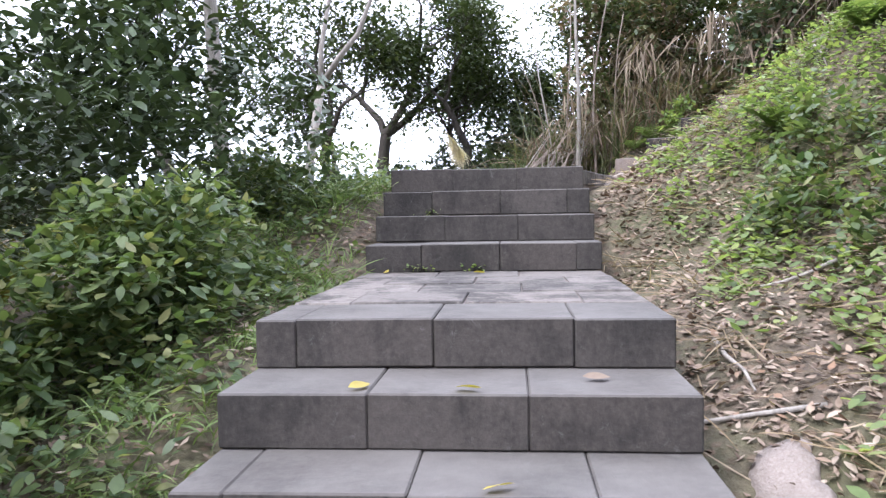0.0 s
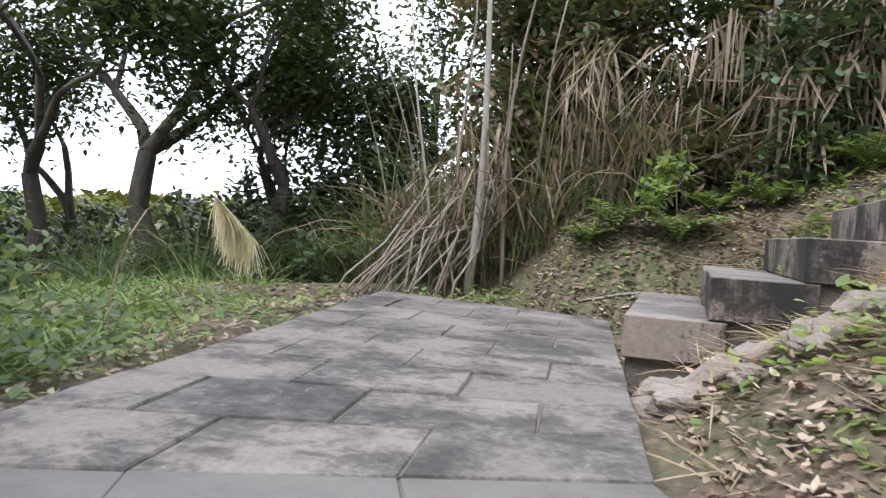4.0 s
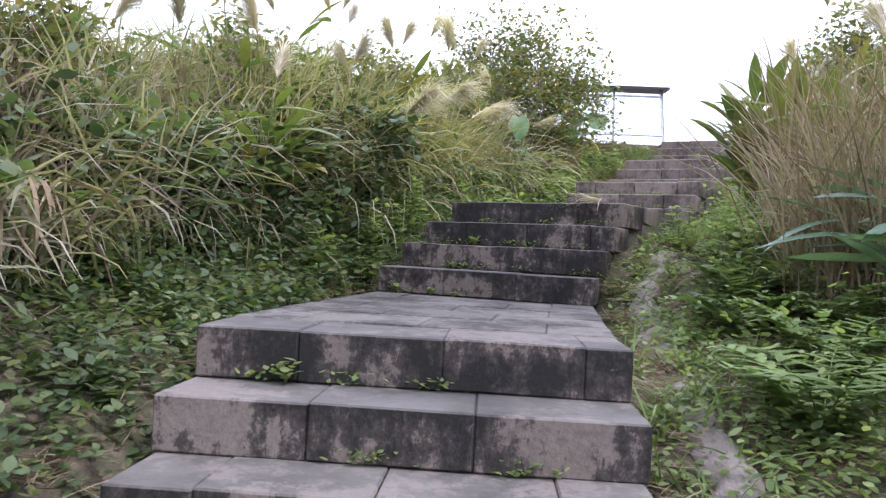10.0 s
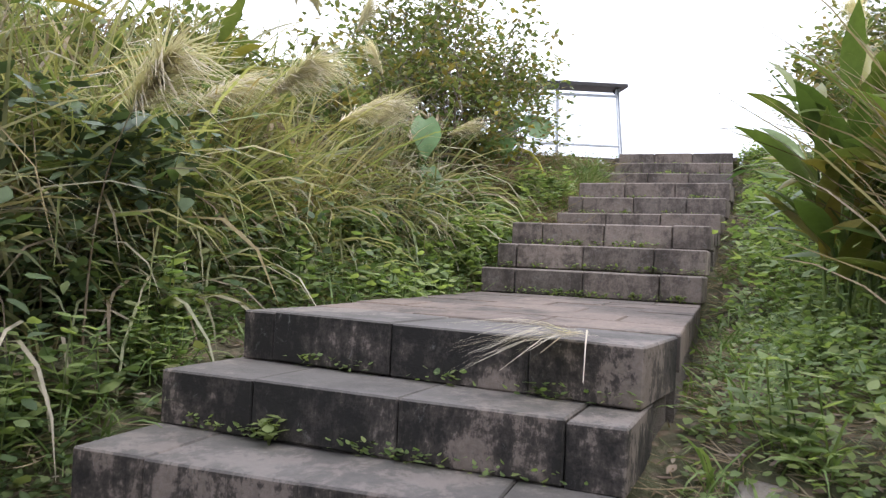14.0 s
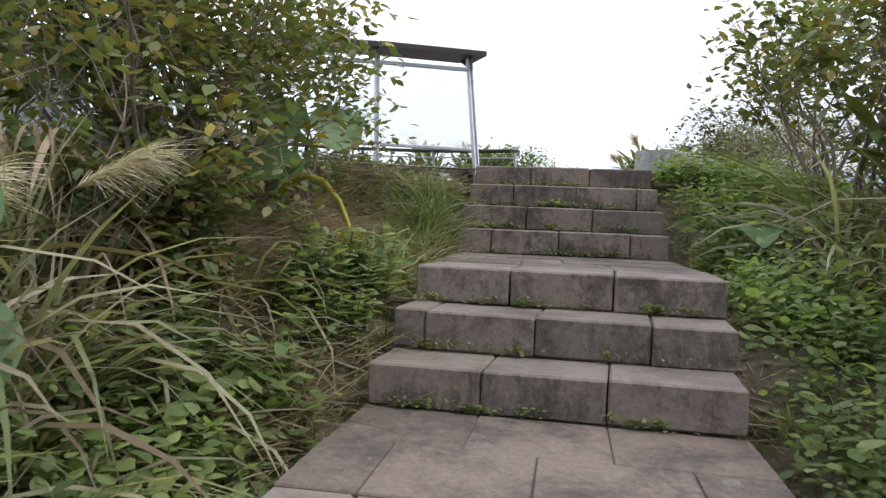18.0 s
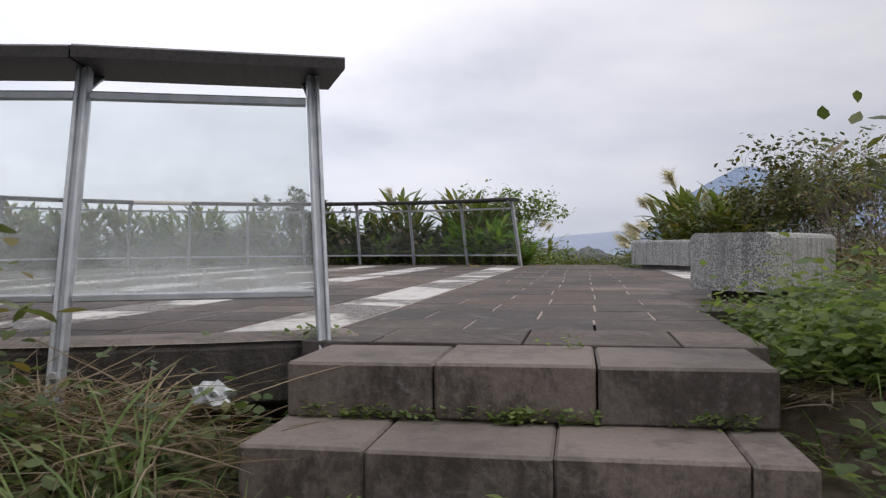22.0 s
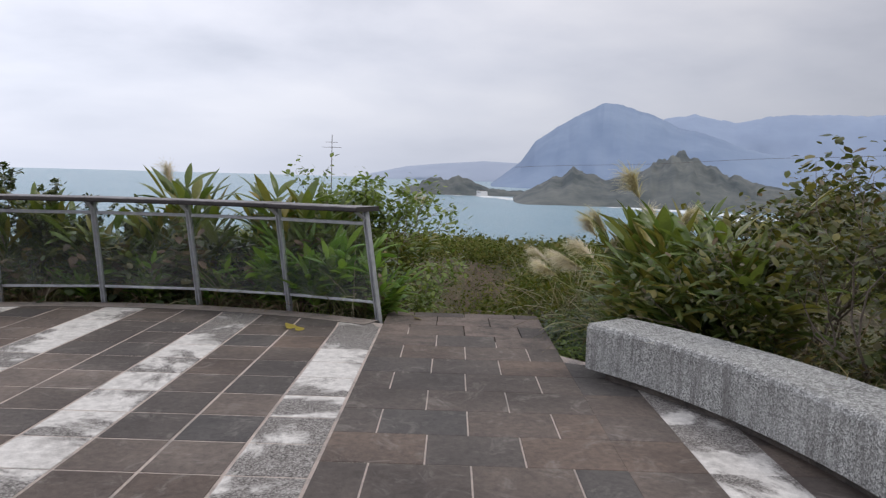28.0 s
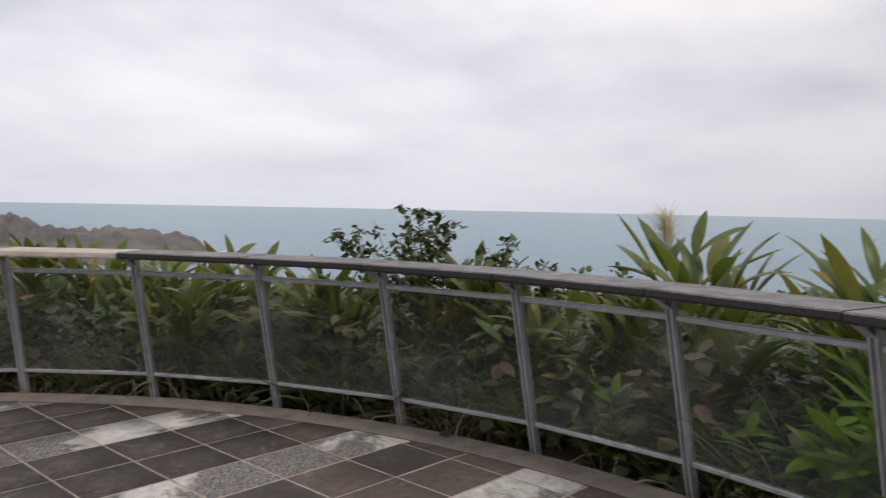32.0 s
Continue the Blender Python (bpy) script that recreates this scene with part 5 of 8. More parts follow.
c = sample(330, (3.0, 5.0, 18.5, 13.5), lambda x, y, d, s, a: LEFT(x, y, d, s, a) & (x > 5.2) & (d > 1.75) & (d < 3.9) & (x < 14.2))
stuff("reed_bank", [reeds(c, 50, 0.5, 1.2, 0.28, 0.018, (0.3, 2.6), (0.0, 0.38))], M_GRASS, "tall arching green and straw-coloured reed grass on the bank", "reed grass")
c = sample(150, (0.8, 5.0, 15.0, 12.5), lambda x, y, d, s, a: LEFT(x, y, d, s, a) & (d > 1.9) & (d < 4.4) & ((x > 4.4) | (d > 2.5)))
stuff("dry_reeds", [reeds(c, 40, 0.4, 1.2, 0.26, 0.012, (0.9, 3.2), (0.1, 0.9))], M_DEADHANG, "dry brown drooping reed stalks on the bank", "dry reeds")
c = sample(120, (4.5, 5.0, 15.0, 12.5), lambda x, y, d, s, a: LEFT(x, y, d, s, a) & (d > 1.6) & (d < 3.4))
c[:, 2] += U(0.2, 0.9, len(c))
stuff("hanging_dead_leaves", [reeds(c, 18, 0.25, 0.7, 0.18, 0.02, (0.2, 1.4), (1.5, 2.9))], M_DRY, "dead straw-coloured blades hanging in the reeds", "dead leaves")
c = sample(55, (4.2, 5.0, 11.2, 12.0), lambda x, y, d, s, a: LEFT(x, y, d, s, a) & (d > 1.6) & (d < 2.2))
bs = (np.repeat(c, 150, 0).reshape(-1, 150, 3) + blob((0, 0, 0), (0.42, 0.42, 0.4), 150)[None] * U(0.5, 1.1, len(c))[:, None, None] + np.stack([np.zeros(len(c)), np.zeros(len(c)), U(0.1, 0.55, len(c))], -1)[:, None, :]).reshape(-1, 3)
stuff("vine_tangle", [leaves(bs, 0.045, 0.10, 0.72, (0.6, 2.2))], M_CREEP, "dark green leafy vines hanging over the foot of the bank", "vines")
c = sample(70, (9.0, 5.0, 14.4, 11.0), lambda x, y, d, s, a: LEFT(x, y, d, s, a) & (d > 1.35) & (d < 2.4))
bs = (np.repeat(c, 90, 0).reshape(-1, 90, 3) + blob((0, 0, 0), (0.36, 0.36, 0.3), 90)[None] * U(0.4, 1.0, len(c))[:, None, None] + np.stack([np.zeros(len(c)), np.zeros(len(c)), U(0.05, 0.35, len(c))], -1)[:, None, :]).reshape(-1, 3)
stuff("vine_tangle", [leaves(bs, 0.03, 0.07, 0.72, (0.6, 2.2))], M_CREEP, "green leafy vines under the reeds beside the steps", "vines")
c = sample(60, (3.0, 5.0, 14.6, 12.0), lambda x, y, d, s, a: LEFT(x, y, d, s, a) & (d > 1.9) & (d < 4.2))
b = blob((0, 0, 0), (0.45, 0.45, 0.5), 90)
bs = (np.repeat(c, 90, 0).reshape(-1, 90, 3) + b[None] * U(0.5, 1.1, len(c))[:, None, None] + np.array([0, 0, 0.55])).reshape(-1, 3)
stuff("vine_tangle", [leaves(bs, 0.05, 0.11, 0.7, (0.6, 2.2))], M_CREEP, "green vine leaves climbing through the reeds", "vines")
c = sample(900, (0.6, 4.0, 18.5, 12.5), lambda x, y, d, s, a: LEFT(x, y, d, s, a) & (d > 0.84) & (d < 2.4) & ((x < 13.9) | (x > 16.9)) & ((x > 3.9) | (np.sin(x * 7.1) * np.cos(y * 6.3) > 0.25)))
stuff("creeper_cover", [cover(c, 30, 0.15, 0.16, 0.025, 0.06)], M_CREEP, "low dark green creeper leaves covering the bank", "creeper")
c = sample(140, (7.0, 4.0, 14.2, 11.5), lambda x, y, d, s, a: LEFT(x, y, d, s, a) & (d > 0.92) & (d < 1.9))
stuff("nettle_cover", [cover(c, 44, 0.17, 0.30, 0.035, 0.07, 0.72)], M_CREEP, "bright green broad leaved weeds beside the steps", "weeds")
c = sample(1500, (1.4, 0.3, 19.5, 7.6), lambda x, y, d, s, a: RIGHT(x, y, d, s, a) & (d > np.where(x < 11.5, 1.14, 1.0)) & (d < 3.6) & (np.sin(x * 5.3 + y * 2.1) * np.cos(y * 4.7 - x) > -0.35))
stuff("creeper_cover", [cover(c, 44, 0.17, 0.2, 0.022, 0.055)], M_NETTLE, "low green creeper leaves along the stairs", "creeper")
c = sample(230, (6.0, 0.3, 19.0, 7.2), lambda x, y, d, s, a: RIGHT(x, y, d, s, a) & (d > np.where(x < 11.5, 1.25, 0.9)) & (d < 2.3))
stuff("nettle_cover", [cover(c, 64, 0.18, 0.28, 0.03, 0.065, 0.72)], M_NETTLE, "bright green broad leaved weeds beside the steps", "weeds")
c = sample(60, (7.6, 0.0, 10.3, 6.6), lambda x, y, d, s, a: RIGHT(x, y, d, s, a) & (d > np.where(x < 9.0, 2.0, 2.7)) & (d < 3.9))
stuff("reed_bank", [reeds(c, 34, 0.6, 1.35, 0.3, 0.02, (0.2, 2.2), (0.0, 0.3))], M_GRASS, "tall reed grass standing beside the stairs", "reed grass")
c = sample(70, (7.4, 0.0, 10.3, 6.6), lambda x, y, d, s, a: RIGHT(x, y, d, s, a) & (d > 1.8) & (d < 3.6))
stuff("dry_reeds", [reeds(c, 44, 0.8, 1.8, 0.18, 0.011, (0.2, 1.3), (0.0, 0.35))], M_DRY, "upright dry brown reed stalks", "dry reeds")
c = sample(120, (7.5, 3.5, 18.0, 8.5), lambda x, y, d, s, a: LEFT(x, y, d, s, a) & (d > 0.82) & (d < 1.15))
c2 = sample(120, (5.5, 2.0, 18.0, 8.0), lambda x, y, d, s, a: RIGHT(x, y, d, s, a) & (d > 0.82) & (d < 1.3))
stuff("grass_tufts", [reeds(np.concatenate([c, c2]), 16, 0.10, 0.34, 0.07, 0.008, (0.5, 2.0), (0.1, 0.9))], M_FERN, "small green grass tufts along the edges of the steps", "grass")

c = sample(230, (3.3, 8.0, 8.0, 10.6), lambda x, y, d, s, a: LEFT(x, y, d, s, a) & (d > 0.86) & (d < 1.9))
stuff("creeper_cover", [cover(c, 34, 0.15, 0.22, 0.03, 0.07)], M_CREEP, "dark green creeper at the foot of the bank", "creeper")
c = sample(130, (11.5, 0.3, 18.6, 6.2), lambda x, y, d, s, a: RIGHT(x, y, d, s, a) & (d > 0.95) & (d < 2.2))
stuff("nettle_cover", [cover(c, 24, 0.2, 0.36, 0.05, 0.095, 0.75)], M_NETTLE, "broad leaved bright green weeds beside the upper stairs", "weeds")
c = sample(26, (11.5, 5.0, 14.2, 8.2), lambda x, y, d, s, a: LEFT(x, y, d, s, a) & (d > 0.88) & (d < 1.5))
stuff("nettle_cover", [cover(c, 24, 0.16, 0.34, 0.05, 0.095, 0.75)], M_NETTLE, "broad leaved bright green weeds at the edge of the upper stairs", "weeds")

c = sample(130, (5.0, 5.4, 12.0, 7.6), lambda x, y, d, s, a: RIGHT(x, y, d, s, a) & (d > 0.79) & (d < 1.2))
stuff("nettle_cover", [cover(c, 26, 0.09, 0.10, 0.02, 0.045, 0.75)], M_NETTLE, "small bright weeds and creepers in the drain beside the steps", "weeds")

# --- woods round the first flights ---
def bush_mass(name, centres, size, per, mat, label, lo=0.06, hi=0.13, aspect=0.55, plan=None):
    parts = []
    for cx, cy, h, s in centres:
        if plan:
            cx, cy = [float(k) for k in plan(cx, cy)]
        z = float(ground_z(cx, cy))
        parts.append(leaves(blob((cx, cy, z + h), (size * s, size * s, size * s * 0.95), int(per * s)), lo, hi, aspect, (0.5, 2.2)))
    stuff(name, parts, mat, label, "undergrowth")


r = random.Random(3)
cs = [(-1.75 - r.random() * 2.0, 0.2 + i * 0.23 + r.uniform(-0.3, 0.3), r.uniform(0.1, 1.9), r.uniform(0.6, 1.0)) for i in range(26)]
bush_mass("undergrowth", cs, 0.75, 1200, M_DARKLEAF, "dark green leafy undergrowth beside the first steps", 0.05, 0.12, plan=low)
cs = [(-1.3 - r.random() * 0.7, -0.8 + i * 0.24, r.uniform(0.05, 0.6), r.uniform(0.6, 1.0)) for i in range(20)]
bush_mass("undergrowth", cs, 0.5, 1100, M_CREEP, "leafy bushes crowding the side of the first steps", 0.045, 0.10, plan=low)
cs = [(-4.0 - r.random() * 2.5, -0.5 + i * 0.5 + r.uniform(-0.3, 0.3), r.uniform(0.3, 1.9), r.uniform(0.7, 1.1)) for i in range(18)]
bush_mass("undergrowth", cs, 0.95, 900, M_DARKLEAF, "dark leafy wood edge beyond the undergrowth", 0.07, 0.15, plan=low)
cs = [(-1.45 - r.random() * 2.0, 4.2 + i * 0.22 + r.uniform(-0.3, 0.3), r.uniform(-0.1, 0.45), r.uniform(0.4, 0.85)) for i in range(22)]
bush_mass("undergrowth", cs, 0.55, 1000, M_CREEP, "green leafy weeds at the side of the second flight", 0.04, 0.09, plan=low)
cs = [(1.75 + r.random() ** 1.5 * 3.2, 0.8 + i * 0.15 + r.uniform(-0.3, 0.3), r.uniform(0.05, 0.4), r.uniform(0.35, 0.75)) for i in range(30)]
bush_mass("undergrowth", cs, 0.55, 1000, M_CREEP, "green leafy shrubs on the slope above the first steps", 0.04, 0.10, plan=low)
cs = [(r.uniform(3.4, 6.5), -0.5 + r.random() * 4.3, r.uniform(0.6, 2.2), r.uniform(0.7, 1.1)) for i in range(20)]
bush_mass("undergrowth", cs, 0.8, 1000, M_DARKLEAF, "dark leafy thicket at the top of the slope", 0.06, 0.13, plan=low)
cs = [(r.uniform(0.9, 3.6), 11.0 + r.random() * 1.8, r.uniform(0.2, 1.7), r.uniform(0.5, 1.0)) for i in range(20)] + [(r.uniform(3.4, 7.0), 11.0 + r.random() * 1.6, r.uniform(-0.1, 0.6), r.uniform(0.4, 0.8)) for i in range(28)]
bush_mass("undergrowth", cs, 0.7, 1000, M_THICKET, "dark tangled thicket on the bank behind the landing", 0.06, 0.14)
cs = [(r.uniform(-8.0, 0.6), 11.6 + r.random() * 3.0, r.uniform(-0.2, 1.3), r.uniform(0.6, 1.0)) for i in range(46)]
bush_mass("undergrowth", cs, 0.7, 1000, M_DARKLEAF, "dark low thicket behind the landing", 0.07, 0.15)
cs = [(r.uniform(1.4, 4.2), 13.5 + r.random() * 2.5, r.uniform(0.0, 1.5), r.uniform(0.8, 1.2)) for i in range(16)]
bush_mass("undergrowth", cs, 1.0, 700, M_DARKLEAF, "dense dark wood beyond the landing", 0.16, 0.30)
cs = [(r.uniform(-0.2, 1.7), 11.4 + r.random() * 2.4, r.uniform(0.2, 2.7), r.uniform(0.55, 0.95)) for i in range(30)]
bush_mass("undergrowth", cs, 0.65, 1000, M_THICKET, "brown and green thicket behind the rooted trunk", 0.06, 0.14)
cs = [(r.uniform(a, b), r.uniform(9.95, 10.5), r.uniform(0.1, 0.55), r.uniform(0.3, 0.55)) for a, b in ((1.4, 1.7), (2.3, 2.7), (3.0, 3.6), (1.5, 2.0)) for k in range(1)]
bush_mass("undergrowth", cs, 0.4, 420, M_NETTLE, "bright green leafy shoots at the foot of the bank", 0.045, 0.09)
c = sample(110, (-5.0, 6.0, 0.8, 11.0), lambda x, y, d, s, a: (s > 0) & (d > 1.15) & (a < 8.2) & ((x < -1.3) | (y < 9.3)))
stuff("grass_patch", [reeds(c, 46, 0.1, 0.36, 0.25, 0.009, (0.6, 2.4), (0.1, 0.9))], M_FERN, "fresh green grass beside the landing", "grass")
c = sample(46, (-4.5, 11.0, 0.9, 12.4), lambda x, y, d, s, a: (x > -5))
stuff("reed_thicket", [reeds(c, 46, 0.6, 1.4, 0.22, 0.012, (0.5, 2.4), (0.0, 0.5))], M_CREEP, "tall thin reeds behind the landing", "reed grass")
c = sample(190, (2.5, 9.0, 7.0, 11.6), lambda x, y, d, s, a: (s > 0) & (a > 8.0) & (d > 1.95) & (d < 2.9))
c[:, 2] += U(0.3, 1.3, len(c)) * np.where(c[:, 0] > 4.6, 0.7, 1.2)
stuff("hanging_dead_leaves", [reeds(c, 22, 0.2, 0.75, 0.22, 0.024, (-0.4, 1.4), (1.7, 3.1))], M_DEADHANG, "dead grey-brown leaves hanging down the bank like a curtain", "dead leaves")
c = sample(80, (2.4, 9.0, 7.2, 11.8), lambda x, y, d, s, a: (s > 0) & (a > 8.0) & (d > 1.9) & (d < 2.7))
bs = (np.repeat(c, 110, 0).reshape(-1, 110, 3) + blob((0, 0, 0), (0.42, 0.42, 0.5), 110)[None] * U(0.4, 1.0, len(c))[:, None, None] + np.stack([np.zeros(len(c)), np.zeros(len(c)), U(0.1, 1.2, len(c)) * np.where(c[:, 0] > 4.4, 0.55, 1.0)], -1)[:, None, :]).reshape(-1, 3)
stuff("vine_tangle", [leaves(bs, 0.05, 0.12, 0.7, (0.6, 2.2))], M_DARKLEAF, "dark green vine leaves over the shaded bank", "vines")
c = sample(20, (7.6, 5.0, 10.6, 10.5), lambda x, y, d, s, a: LEFT(x, y, d, s, a) & (d > 1.3) & (d < 2.1))
bs = (np.repeat(c, 130, 0).reshape(-1, 130, 3) + blob((0, 0, 0), (0.36, 0.36, 0.4), 130)[None] * U(0.5, 1.0, len(c))[:, None, None] + np.stack([np.zeros(len(c)), np.zeros(len(c)), U(0.1, 0.75, len(c))], -1)[:, None, :]).reshape(-1, 3)
stuff("vine_tangle", [leaves(bs, 0.05, 0.10, 0.75, (0.8, 2.3), (-0.1, 0.6), "heart")], M_DARKLEAF, "dark broad-leaved vine climbing out of the bank", "vines")
c = sample(80, (9.6, 5.0, 13.1, 10.0), lambda x, y, d, s, a: LEFT(x, y, d, s, a) & (d > 1.6) & (d < 3.0))
stuff("reed_bank", [reeds(c, 60, 0.6, 1.35, 0.26, 0.017, (0.6, 2.8), (0.0, 0.42))], M_REEDBRIGHT, "dense yellow-green and straw reed blades on the upper bank", "reed grass")
c = sample(40, (7.6, 5.0, 15.0, 10.5), lambda x, y, d, s, a: LEFT(x, y, d, s, a) & (d > 1.3) & (d < 2.0))
stuff("reed_bank", [reeds(c, 30, 0.5, 1.0, 0.2, 0.014, (1.6, 3.2), (0.2, 0.9))], M_GRASS, "arching reed blades hanging over the vines", "reed grass")
# long reeds arching towards the upper stairs
c = sample(10, (12.3, 6.0, 14.6, 8.6), lambda x, y, d, s, a: LEFT(x, y, d, s, a) & (d > 1.5) & (d < 2.4))
stuff("reed_bank", [reeds(c, 46, 0.9, 1.5, 0.16, 0.022, (1.4, 2.6), (0.1, 0.7))], M_LONGREED, "long green reed blades arching over the edge of the stairs", "reed grass")
c = sample(150, (-1.6, 5.8, 6.0, 10.6), lambda x, y, d, s, a: (d > 0.82) & (d < 1.9) & (a > 6) & (a < 10.5))
stuff("creeper_cover", [cover(c, 16, 0.14, 0.12, 0.03, 0.07)], M_NETTLE, "small bright green weeds on the soil", "weeds")
c = sample(300, (1.0, 0.0, 3.4, 7.0), lambda x, y, d, s, a: (s < 0) & (d > 1.2) & (a < 7.5), low)
stuff("creeper_cover", [cover(c, 20, 0.16, 0.16, 0.035, 0.08)], M_NETTLE, "small bright green weeds on the slope", "weeds")
c = sample(320, (-3.0, 0.0, -0.8, 9.0), lambda x, y, d, s, a: (s > 0) & (d > 0.95) & (d < 2.2) & (a < 7.5), low)
stuff("creeper_cover", [cover(c, 22, 0.17, 0.2, 0.035, 0.08)], M_CREEP, "low creeping leaves beside the steps", "creeper")

c = sample(70, (-2.4, 4.2, -0.85, 8.2), lambda x, y, d, s, a: (s > 0) & (d > 0.95) & (d < 1.9), low)
stuff("grass_patch", [reeds(c, 40, 0.1, 0.3, 0.2, 0.008, (0.6, 2.2), (0.1, 0.8))], M_FERN, "bright green grass beside the second flight", "grass")
c = sample(150, (-2.6, 0.4, -0.82, 4.6), lambda x, y, d, s, a: (s > 0) & (d > 0.85) & (d < 1.9), low)
stuff("grass_patch", [reeds(c, 40, 0.06, 0.22, 0.2, 0.007, (0.6, 2.2), (0.2, 1.2))], M_FERN, "short fresh grass beside the first flight", "grass")
c = sample(12, (13.8, 1.8, 15.8, 4.6), lambda x, y, d, s, a: RIGHT(x, y, d, s, a) & (d > 1.7) & (d < 2.5))
stuff("reed_bank", [reeds(c, 40, 0.8, 1.4, 0.16, 0.024, (1.2, 2.4), (0.1, 0.6))], M_LONGREED, "long pale reed blades arching towards the upper stairs", "reed grass")

c = sample(46, (2.3, 5.4, 4.6, 7.2), lambda x, y, d, s, a: (s < 0) & (d > 1.3) & (d < 2.3))
stuff("nettle_cover", [cover(c, 50, 0.2, 0.3, 0.03, 0.065, 0.7)], M_NETTLE, "bright leafy weeds over the drain by the landing", "weeds")

# dead leaves and twigs on the ground
c = sample(20000, (-1.6, -1.0, 3.8, 11.0), lambda x, y, d, s, a: (d > 0.76) & (a < 9.5) & ((s < 0) | (d < 1.6) | (a > 6.5)), low)
c[:, 2] += 0.012
lv = leaves(c, 0.02, 0.06, 0.5, (1.2, 1.85), (-0.6, 0.6), "chip")
stuff("leaf_litter", [lv], M_LITTER, "brown dead leaves lying on the slope", "leaf litter")
c = sample(11000, (0.8, -0.6, 3.6, 7.2), lambda x, y, d, s, a: (s < 0) & (d > 0.8) & (a < 7.8), low)
c[:, 2] += 0.02
stuff("leaf_litter", [leaves(c, 0.02, 0.058, 0.5, (1.0, 1.9), (-0.8, 0.8))], M_LITTER, "curled pale brown dead leaves on the slope beside the first steps", "leaf litter")
c = sample(4500, (0.2, 9.1, 3.4, 10.7), lambda x, y, d, s, a: (d > 0.8) & (np.sin(x * 3.1) * np.cos(y * 4.3) > -0.6))
c[:, 2] += 0.012
stuff("leaf_litter", [leaves(c, 0.02, 0.055, 0.5, (1.2, 1.85), (-0.7, 0.7))], M_LITTER, "reddish brown dead leaves on the bare bank", "leaf litter")
c = sample(5000, (1.0, 3.0, 18.0, 11.0), lambda x, y, d, s, a: (d > 0.80) & (d < 1.5) & (a > 8) & (terrace_uv(x, y)[2] > 6.6))
c[:, 2] += 0.015
stuff("leaf_litter", [leaves(c, 0.02, 0.07, 0.32, (1.3, 1.8), (-0.5, 0.5))], M_LITTER, "brown dead leaves along the stairs", "leaf litter")
c = sample(5, (17.2, 5.2, 17.7, 5.9), lambda x, y, d, s, a: (terrace_uv(x, y)[2] > 6.25) & (terrace_uv(x, y)[2] < 6.5) & (d > 1.2))
c[:, 2] += U(0.12, 0.28, len(c))
stuff("hanging_dead_leaves", [reeds(c, 12, 0.12, 0.3, 0.08, 0.016, (0.1, 0.9), (1.9, 3.0))], M_DRY, "withered brown leaves hanging below the end of the railing", "dead leaves")
c = sample(8, (16.8, 4.4, 17.9, 6.9), lambda x, y, d, s, a: (s > 0) & (d > 0.85) & (d < 2.4) & (terrace_uv(x, y)[2] > 6.45))
stuff("creeper_cover", [cover(c, 34, 0.16, 0.2, 0.03, 0.07, 0.7)], M_CREEP, "low green weeds below the terrace railing", "weeds")
c = sample(225, (13.9, 4.2, 17.9, 7.1), lambda x, y, d, s, a: (s > 0) & (d > 0.85) & (d < 2.4) & (terrace_uv(x, y)[2] > 6.4))
c[:, 2] += 0.02
stuff("cut_straw", [reeds(c, 44, 0.2, 0.6, 0.25, 0.005, (-0.1, 0.5), (1.1, 1.62))], M_DRY, "mown dry straw lying below the railing", "straw")
c = sample(17, (15.2, 4.2, 17.6, 6.2), lambda x, y, d, s, a: (s > 0) & (d > 0.78) & (d < 1.1) & (terrace_uv(x, y)[2] > 6.4))
stuff("grass_tufts", [reeds(c, 40, 0.25, 0.6, 0.12, 0.009, (0.5, 1.8), (0.1, 0.7))], M_FERN, "long green grass tufts beside the top steps", "grass")


def fallen_sticks():
    rng = random.Random(77)
    for x, y in (*[low_vec(*p) for p in ((1.05, 3.1), (1.25, 2.4), (1.5, 4.4), (1.2, 1.9), (1.7, 3.5))], (2.9, 6.75), (1.45, 9.5), (3.3, 6.7)):
        a, L = rng.uniform(0, 6.28), rng.uniform(0.35, 0.8)
        pts = []
        for k in range(4):
            px, py = x + math.cos(a) * L * k / 3 + rng.uniform(-0.02, 0.02), y + math.sin(a) * L * k / 3 + rng.uniform(-0.02, 0.02)
            pts.append((px, py, float(ground_z(px, py)) + 0.014))
        ob = tube("fallen_stick", pts, [0.011, 0.010, 0.008, 0.005], M_BARKPALE, sides=6)
        tagged(ob, "pale fallen stick lying on dead leaves", "stick", "fallen sticks")


fallen_sticks()

c = sample(22, (-0.9, 10.7, 1.5, 11.6), lambda x, y, d, s, a: d > 1.2)
stuff("reed_thicket", [reeds(c, 40, 0.8, 1.9, 0.24, 0.011, (0.3, 2.2), (0.0, 0.5))], M_THICKET, "tall dull green and brown reeds round the cane clump", "reed grass")
c = sample(30, (-0.5, 10.4, 3.0, 11.6), lambda x, y, d, s, a: d > 1.9)
c[:, 2] += U(0.6, 1.6, len(c))
stuff("hanging_dead_leaves", [reeds(c, 24, 0.3, 0.8, 0.25, 0.02, (0.0, 0.8), (2.0, 3.0))], M_DEADHANG, "dead brown blades hanging in the thicket behind the landing", "dead leaves")
